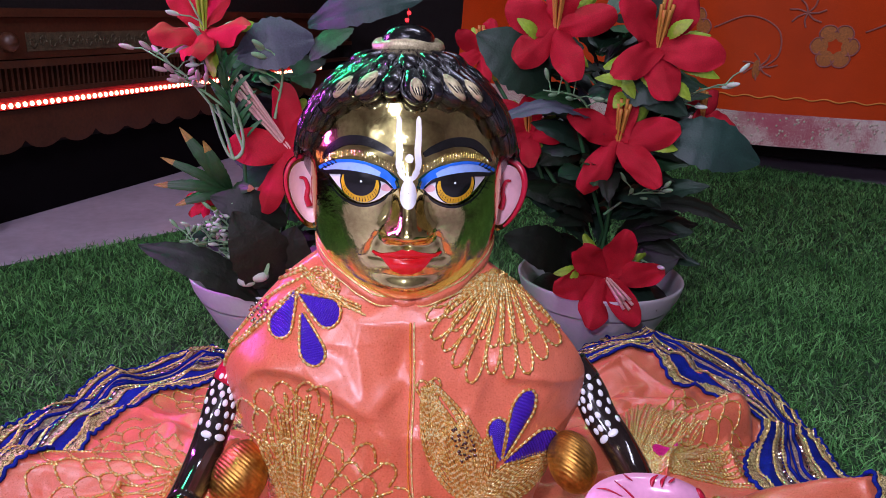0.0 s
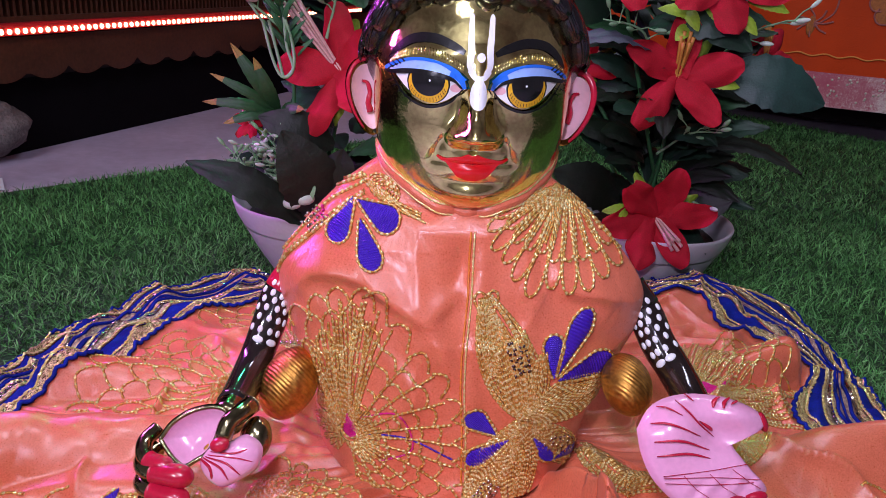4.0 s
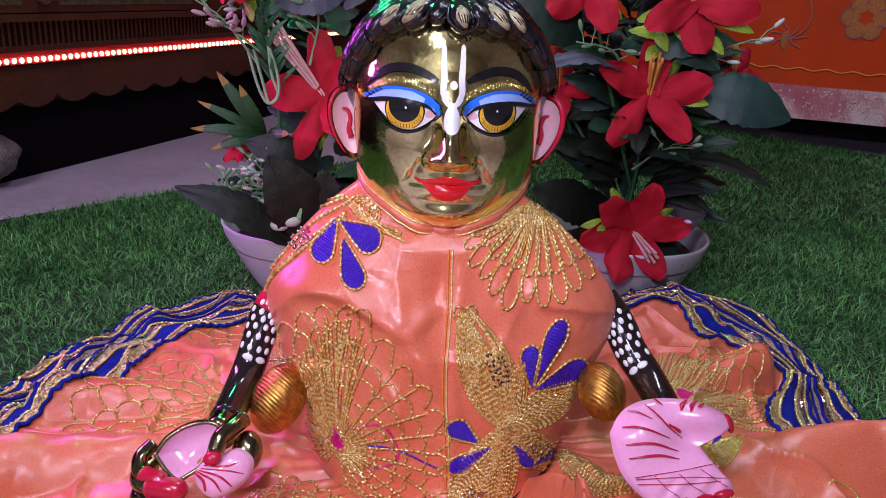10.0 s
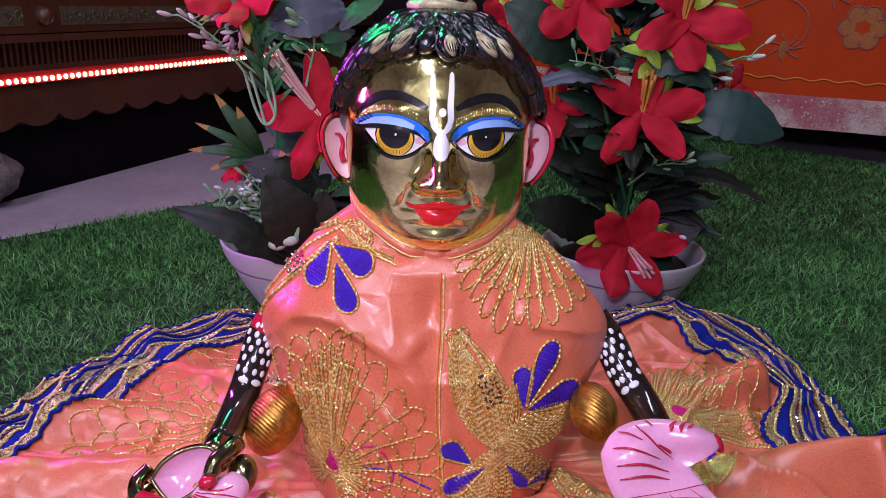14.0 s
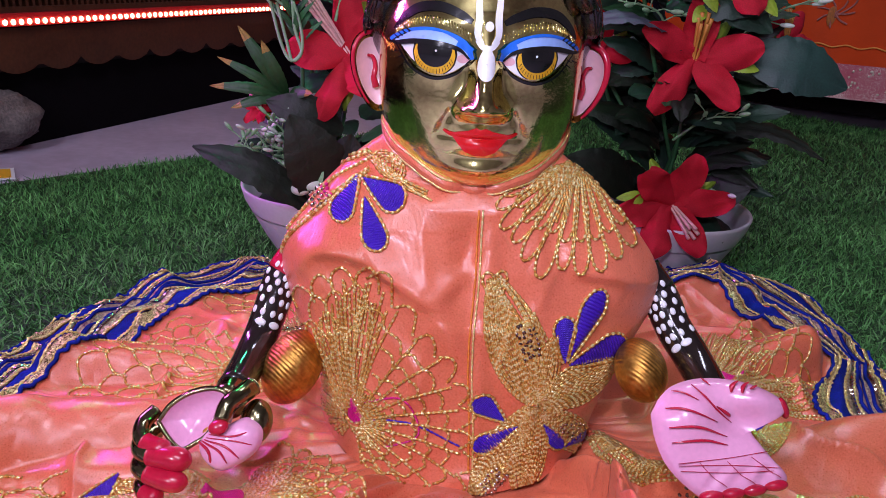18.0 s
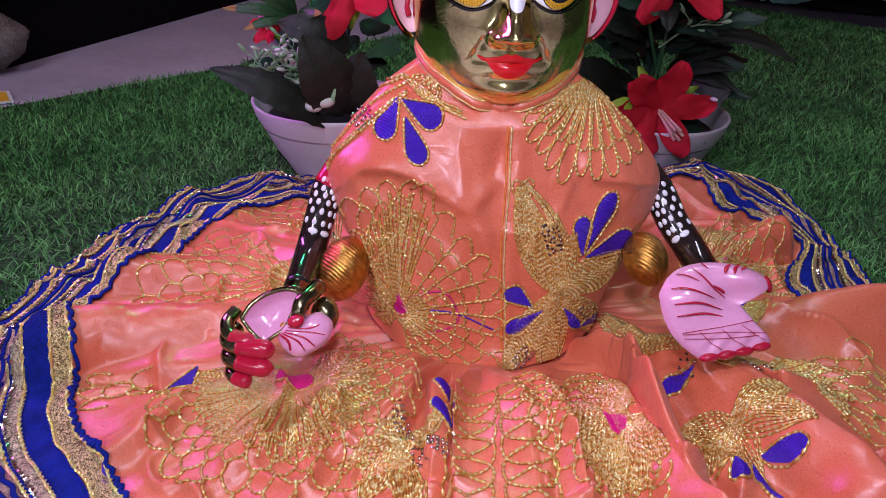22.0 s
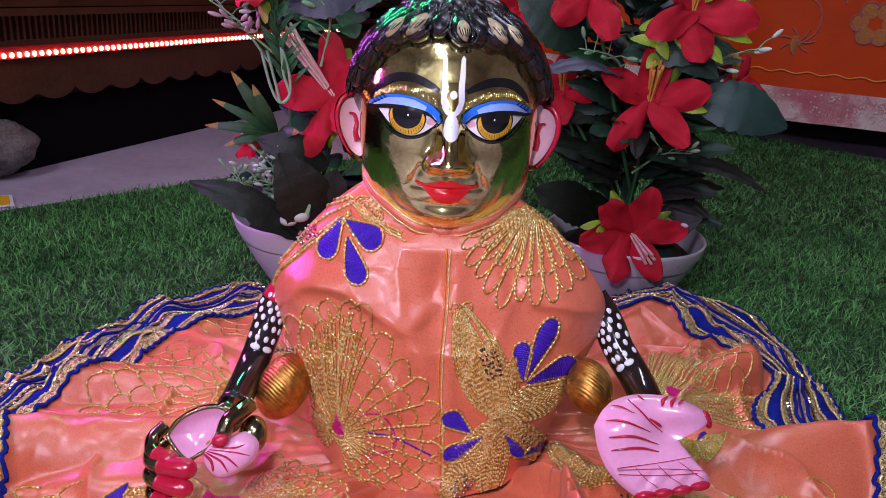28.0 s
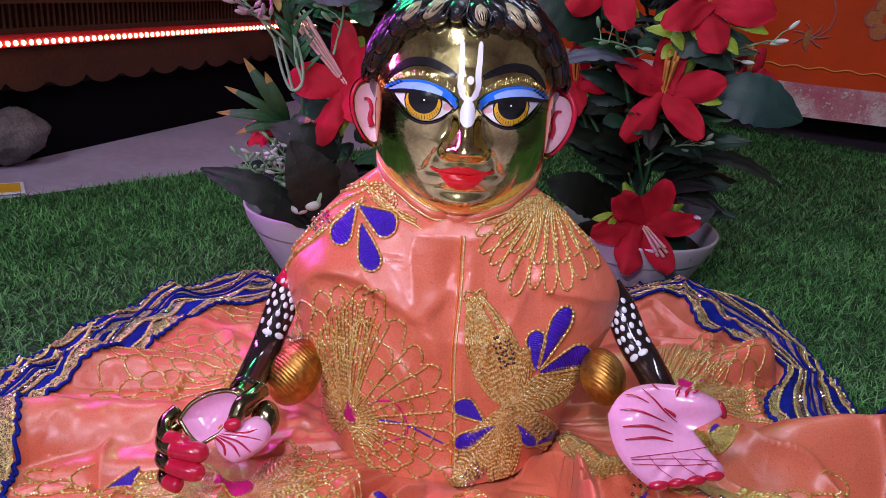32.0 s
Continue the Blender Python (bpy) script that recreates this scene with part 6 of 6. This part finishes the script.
def flower(parent, at, normal, size, count=5, spin=0.0, stamen=STAMEN, seed=1, lean=(0, -1.0, 0.35), reach=0.75):
    """A cloth flower at a place, open towards normal."""
    rng = random.Random(seed)
    q = Vector(normal).normalized().to_track_quat("-Y", "Z").to_matrix().to_4x4()
    m = Matrix.Translation(at) @ q
    head = part("flower", Shape().ball((0, 0.010, 0), (0.006, 0.009, 0.006), 0, 10, 8), PETAL, parent, "red cloth flower with long stamens", at=m)
    for k in range(count):
        w = spin + 360 * k / count + rng.uniform(-7, 7)
        sh = petal_shape(size * rng.uniform(0.86, 1.02), size * rng.uniform(0.46, 0.58), rng.uniform(0.05, 0.3) - 0.15, rng.uniform(-0.3, 0.7), rng.uniform(0, 6))
        part("petal", sh, PETAL, head, at=pose(0, -0.001 * (k % 2), 0, 0, w, 0) @ pose(0, 0, 0, rng.uniform(14, 34)))
    for k in range(4):
        w = spin + 40 + 90 * k
        sh = petal_shape(size * 0.80, size * 0.22, -0.1, 0.4)
        part("sepal", sh, SEPAL, head, at=pose(0, 0.006, 0, 0, w, 0) @ pose(0, 0, 0, 4))
    for k in range(6):
        w = math.radians(60 * k)
        d = Vector((0.10 * math.cos(w) + lean[0], lean[1], 0.10 * math.sin(w) + lean[2]))
        part("stamen", Shape().tube([d * (size * reach * s / 5) + Vector((0.002 * math.cos(w), 0, 0.002 * math.sin(w))) for s in range(6)], lambda s: 0.0011 + 0.0008 * s, 5), stamen, head)
    return head


def leaf(parent, tip, root, width, material, up=(0, -0.5, 1), cup=0.15, label="", tinted=None):
    a, b = Vector(root), Vector(tip)
    d = b - a
    side = d.cross(Vector(up)).normalized()
    top = side.cross(d).normalized()
    n = d.length

    def fn(u, v):
        s = (u - 0.5) * 2
        w = width * math.sin(math.pi * min(1, 0.04 + 0.95 * v)) ** 0.8 * (1 + 0.04 * math.sin(v * 60))
        p = a + d * v + side * (s * w / 2)
        p += top * (n * 0.16 * math.sin(math.pi * v) - cup * w * s * s * 0.5 + 0.012 * n * math.sin(v * 40) * abs(s) - 0.02 * n * math.exp(-(s * 6) ** 2))
        return p
    blade = Shape().grid(fn, 8, 18)
    if tinted:
        blade.m = [1 if i // 8 > 14 else 0 for i in range(len(blade.f))]
        return part("leaf", blade, [material, tinted], parent, label)
    return part("leaf", blade, material, parent, label)


def sprig(parent, root, tip, count, material, bud, seed, fat=0.005):
    rng = random.Random(seed)
    root, tip = Vector(root), Vector(tip)
    line = spline([root, (root + tip) / 2 + Vector((rng.uniform(-.01, .01), rng.uniform(-.01, .01), 0.01)), tip], 10)
    stem = part("sprig", Shape().tube(line, lambda s: 0.0016 - 0.0008 * s, 5), material, parent, "thin sprig with small buds")
    for k in range(count):
        p = line[min(10, 3 + k * 8 // count)]
        d = Vector((rng.uniform(-1, 1), rng.uniform(-1, 0.3), rng.uniform(-0.1, 1))).normalized()
        q = d.to_track_quat("Z", "Y").to_matrix()
        tw = p + d * rng.uniform(0.010, 0.022)
        part("twig", Shape().tube([p, (p + tw) / 2 + Vector((0, 0, .002)), tw], 0.0007, 4), material, stem)
        part("bud", Shape().ball(tw + d * fat, (fat * 0.40, fat * 0.40, fat * 1.15), 0, 8, 6, q), bud, stem)


def pot_shape(r0, r1, h):
    prof = [(0.0, 0.002), (r0 * 0.96, 0.0), (r0, 0.004), (r0 + (r1 - r0) * 0.45, h * 0.4), (r1 * 0.97, h * 0.85), (r1, h * 0.96), (r1 + 0.001, h), (r1, h + 0.0015), (r1 - 0.003, h), (r1 * 0.9, h * 0.7), (0.0, h * 0.68)]
    return Shape().grid(lambda u, v: (lambda p: Vector((p[0] * math.cos(2 * math.pi * u), p[0] * math.sin(2 * math.pi * u), p[1])))(prof[round(v * 10)]), 48, 10, 0, True)


def arrangement(name, x, y, label):
    t = thing(name, label, "flower pot", "flower pots behind the statue")
    part("pot", pot_shape(0.050, 0.094, 0.090), POT, t, "white plastic bowl pot", at=Matrix.Translation((x, y, 0.0)))
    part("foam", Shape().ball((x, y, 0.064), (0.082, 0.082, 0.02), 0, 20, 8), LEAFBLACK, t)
    return t


def stems(t, x, y, tops):
    for k, p in enumerate(tops):
        base = Vector((x + 0.02 * math.cos(k * 2.1), y + 0.02 * math.sin(k * 2.1), 0.08))
        part("stem", Shape().tube(spline([base, (base + Vector(p)) / 2 + Vector((0.006 * math.sin(k), 0.004, 0)), Vector(p)], 10), 0.0022, 6), STEM, t)


RX, RY = 0.178, 0.862
right = arrangement("flower_pot", RX, RY, "white pot of red artificial flowers and dark leaves beside the turf")
RF = [((0.100, 0.80, 0.364), (-0.1, -1, 0.15), 0.062, 5, 8, STAMEN), ((0.201, 0.80, 0.348), (0.15, -1, 0.25), 0.066, 5, 30, STAMEN),
      ((0.171, 0.80, 0.255), (0.0, -1, 0.2), 0.064, 5, 0, STAMEN), ((0.170, 0.787, 0.112), (0.0, -1, 0.1), 0.062, 6, 20, PALESTAMEN),
      ((0.085, 0.87, 0.252), (-0.3, -1, 0.2), 0.05, 5, 15, STAMEN), ((0.275, 0.87, 0.272), (0.5, -0.6, 0.5), 0.045, 5, 40, STAMEN), ((0.030, 0.87, 0.335), (-0.3, -1, 0.2), 0.040, 5, 20, STAMEN)]
for k, (p, n, size, cnt, spin, st) in enumerate(RF):
    flower(right, p, n, size, cnt, spin, st, 10 + k, ((0.5, -0.6, -0.6) if k == 3 else (0.0, -0.55, 0.9)), 0.62)
stems(right, RX, RY, [tuple(Vector(f[0]) + Vector((0, 0.01, -0.005))) for f in RF])

LX, LY = -0.196, 0.838
left = arrangement("flower_pot", LX, LY, "white pot of red artificial flowers with sprigs of white buds")
LF = [((-0.236, 0.76, 0.352), (-0.2, -1, 0.9), 0.058, 5, 25, SEPAL), ((-0.160, 0.77, 0.240), (-0.25, -1, 0.25), 0.066, 5, 55, PALESTAMEN), ((-0.256, 0.79, 0.178), (-0.3, -1, 0.3), 0.024, 5, 0, PALESTAMEN)]
for k, (p, n, size, cnt, spin, st) in enumerate(LF):
    flower(left, p, n, size, cnt, spin, st, 30 + k, ((-0.75, -0.5, 0.95) if k == 1 else (0.1, -0.8, 0.6)), 0.95)
stems(left, LX, LY, [tuple(Vector(f[0]) + Vector((0, 0.01, -0.005))) for f in LF])


def bush(t, x, y, z0, z1, rad, count, seed, mats):
    rng = random.Random(seed)
    for k in range(count):
        w = rng.uniform(0, 2 * math.pi)
        z = rng.uniform(z0, z1)
        root = Vector((x + 0.015 * math.cos(w), y + 0.015 * math.sin(w), z))
        n = rng.uniform(0.6, 1.1) * rad
        tip = root + Vector((math.cos(w) * n, math.sin(w) * n, rng.uniform(-0.2, 0.7) * n))
        leaf(t, tip, root, rng.uniform(0.022, 0.042), rng.choice(mats), (0, -0.6, 0.9), rng.uniform(0.0, 0.3))


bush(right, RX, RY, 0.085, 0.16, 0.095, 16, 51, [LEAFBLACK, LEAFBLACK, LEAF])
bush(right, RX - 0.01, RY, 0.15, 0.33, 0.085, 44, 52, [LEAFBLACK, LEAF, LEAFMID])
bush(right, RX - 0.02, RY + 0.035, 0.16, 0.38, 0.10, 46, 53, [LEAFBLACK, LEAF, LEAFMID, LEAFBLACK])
leaf(right, (0.318, 0.80, 0.238), (0.212, 0.81, 0.262), 0.056, LEAFTEAL, (0, -1, 0.5), 0.1, "broad teal cloth leaf")
leaf(right, (0.042, 0.755, 0.276), (0.140, 0.79, 0.279), 0.030, LEAFGREY, (0, -0.35, 1), 0.1, "grey cloth leaf")
leaf(right, (0.022, 0.805, 0.356), (0.100, 0.83, 0.305), 0.062, LEAF, (0, -1, 0.4), 0.1)
leaf(right, (0.245, 0.795, 0.312), (0.140, 0.82, 0.300), 0.046, LEAF, (0, -1, 0.6), 0.1)
leaf(right, (0.235, 0.79, 0.285), (0.170, 0.82, 0.315), 0.040, LEAF, (0, -1, 0.6), 0.1)
leaf(right, (0.302, 0.775, 0.172), (0.195, 0.81, 0.186), 0.030, LEAFBLACK, (0, -0.4, 1), 0.1)
leaf(right, (0.245, 0.79, 0.135), (0.190, 0.83, 0.100), 0.045, LEAFBLACK, (0, -1, 0.6), 0.1)
leaf(right, (0.060, 0.80, 0.150), (0.140, 0.84, 0.110), 0.050, LEAFBLACK, (0, -1, 0.6), 0.1)
for p, r in (((0.250, 0.795, 0.362), (0.215, 0.805, 0.350)), ((0.140, 0.79, 0.318), (0.180, 0.80, 0.312)), ((0.262, 0.79, 0.322), (0.225, 0.80, 0.330)), ((0.205, 0.79, 0.232), (0.180, 0.80, 0.245)), ((0.230, 0.79, 0.250), (0.200, 0.80, 0.252)), ((0.112, 0.775, 0.118), (0.150, 0.79, 0.116)), ((0.205, 0.785, 0.305), (0.185, 0.80, 0.325)), ((0.180, 0.785, 0.300), (0.165, 0.80, 0.322)), ((0.235, 0.785, 0.300), (0.215, 0.80, 0.318)), ((0.160, 0.785, 0.290), (0.175, 0.80, 0.305)), ((0.215, 0.785, 0.215), (0.190, 0.80, 0.235)), ((0.120, 0.785, 0.285), (0.140, 0.80, 0.268)), ((0.060, 0.79, 0.372), (0.085, 0.80, 0.352)), ((0.228, 0.785, 0.376), (0.208, 0.80, 0.358)), ((0.140, 0.78, 0.080), (0.160, 0.79, 0.100))):
    leaf(right, p, r, 0.014, SEPAL, (0, -1, 0.6), 0.2, "lime green leaflet")
sprig(right, (0.17, 0.83, 0.17), (0.222, 0.79, 0.205), 7, PALESTEM, PALESTEM, 61, 0.006)
sprig(right, (0.15, 0.83, 0.27), (0.090, 0.79, 0.305), 7, PALESTEM, PALESTEM, 62, 0.006)
sprig(right, (0.21, 0.83, 0.27), (0.280, 0.80, 0.318), 5, PALESTEM, BUD, 63, 0.006)
sprig(right, (0.20, 0.84, 0.10), (0.215, 0.78, 0.130), 6, PALESTEM, BUD, 64, 0.006)

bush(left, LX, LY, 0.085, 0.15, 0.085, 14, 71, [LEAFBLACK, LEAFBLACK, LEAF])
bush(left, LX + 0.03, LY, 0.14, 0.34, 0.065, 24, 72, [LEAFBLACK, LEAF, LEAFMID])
leaf(left, (-0.206, 0.755, 0.330), (-0.135, 0.775, 0.348), 0.052, LEAFGREY, (0, -1, 0.4), 0.1, "violet grey cloth leaf")
leaf(left, (-0.028, 0.765, 0.388), (-0.140, 0.775, 0.360), 0.036, LEAFTEAL, (0, -1, 0.4), 0.1, "long teal cloth leaf")
leaf(left, (-0.298, 0.715, 0.152), (-0.190, 0.745, 0.088), 0.038, LEAFBLACK, (0, -0.8, 1), 0.1, "near black cloth leaf")
leaf(left, (-0.205, 0.720, 0.188), (-0.172, 0.765, 0.095), 0.060, LEAFBLACK, (0.3, -1, 0.3), 0.1, "near black cloth leaf")
leaf(left, (-0.150, 0.740, 0.170), (-0.165, 0.780, 0.090), 0.055, LEAFBLACK, (0, -1, 0.3), 0.1)
leaf(left, (-0.235, 0.745, 0.195), (-0.165, 0.770, 0.165), 0.040, LEAFBLACK, (0, -1, 0.5), 0.1)
TIPPED = mat("yellow_tipped_leaf", (0.02, 0.07, 0.02), 0.5, 0, 0.3, 18, 300, 0.3)
ORANGETIP = mat("orange_leaf_tip", (0.30, 0.10, 0.02), 0.5, 0, 0.4, tint=(0.32, 0.22, 0.03))
for p, w in (((-0.262, 0.75, 0.262), 0.014), ((-0.283, 0.75, 0.232), 0.010), ((-0.290, 0.745, 0.205), 0.012), ((-0.240, 0.75, 0.250), 0.014), ((-0.270, 0.745, 0.185), 0.012), ((-0.190, 0.745, 0.205), 0.014), ((-0.205, 0.745, 0.175), 0.014)):
    leaf(left, p, (-0.222, 0.775, 0.195), w, TIPPED, (0, -1, 0.5), 0.3, "dark leaf with an orange tip", ORANGETIP)
for k in range(26):
    s = k / 25
    root = Vector((-0.208 - 0.014 * s, 0.770 - 0.01 * s, 0.245 + 0.085 * s))
    leaf(left, root + Vector((0.024 * math.cos(k * 2.4), 0.014 * math.sin(k * 2.4) - 0.004, 0.026)), root, 0.0055, STEM, (0, -1, 0.5), 0.3)
part("stem", Shape().tube(spline([(-0.20, 0.80, 0.10), (-0.206, 0.775, 0.18), (-0.208, 0.77, 0.245), (-0.222, 0.76, 0.33)], 14), 0.0022, 6), STEM, left)
for dx in (0.0, 0.006):
    part("wire_loop", Shape().tube(spline([(-0.232 + dx, 0.755, 0.285), (-0.222 + dx, 0.752, 0.250), (-0.212 + dx * 0.3, 0.750, 0.2335), (-0.202, 0.752, 0.242), (-0.203 - dx, 0.755, 0.262), (-0.212, 0.757, 0.290)], 24), 0.0016, 6), PALESTEM, left, "bent pale plastic stem")
sprig(left, (-0.225, 0.765, 0.27), (-0.285, 0.748, 0.332), 10, PALESTEM, PINKBUD, 81, 0.0062)
sprig(left, (-0.220, 0.765, 0.28), (-0.262, 0.748, 0.305), 9, PALESTEM, PINKBUD, 82, 0.0062)
sprig(left, (-0.220, 0.765, 0.29), (-0.240, 0.748, 0.372), 8, PALESTEM, BUD, 83, 0.006)
sprig(left, (-0.175, 0.775, 0.27), (-0.165, 0.752, 0.330), 8, PALESTEM, PALESTEM, 84, 0.007)
for k, (tx, tz) in enumerate(((-0.262, 0.150), (-0.245, 0.165), (-0.228, 0.150), (-0.250, 0.135), (-0.215, 0.165), (-0.232, 0.180), (-0.205, 0.145))):
    sprig(left, (-0.215, 0.775, 0.11), (tx, 0.745, tz), 10, PALESTEM, BUD if k % 3 == 1 else PALESTEM, 90 + k, 0.0052)
for c, r in (((-0.223, 0.738, 0.112), 0.009), ((-0.200, 0.736, 0.112), 0.008), ((-0.188, 0.737, 0.118), 0.009)):
    part("bud", Shape().ball(c, (r * 1.2, r, r * 0.8), 0, 14, 10), BUD, left, "large white bud")
leaf(left, (-0.176, 0.734, 0.132), (-0.190, 0.742, 0.112), 0.014, PALESTEM, (0, -1, 0.4), 0.1)


# small things at the edge of the floor
def stone_fn(u, v):
    a, e = 2 * math.pi * u, (v - 0.5) * math.pi * 0.99
    d = Vector((math.cos(e) * math.cos(a), math.cos(e) * math.sin(a), math.sin(e)))
    k = 1 + 0.16 * noise.noise(d * 2.3) + 0.06 * noise.noise(d * 7)
    return Vector((-0.850, 1.200, 0.044)) + Vector((d.x * 0.080, d.y * 0.070, d.z * 0.050)) * k


tagged(part("stone", Shape().grid(stone_fn, 48, 28, 0, True), STONE), "rough grey stone resting on the marble floor", "stone")
CARD_M = Matrix.Translation((-0.757, 1.045, -0.004)) @ pose(0, 0, 0, 0, 0, 35)
card = thing("printed_card", "yellow printed card lying on the marble floor", "card")
part("card_sheet", Shape().box((-0.04, -0.03, 0.0), (0.04, 0.03, 0.002), 0, CARD_M), WHITE, card, "", False)
part("yellow_print", Shape().box((-0.035, -0.025, 0.002), (0.035, 0.025, 0.0024), 0, CARD_M), CARD, card, "", False)
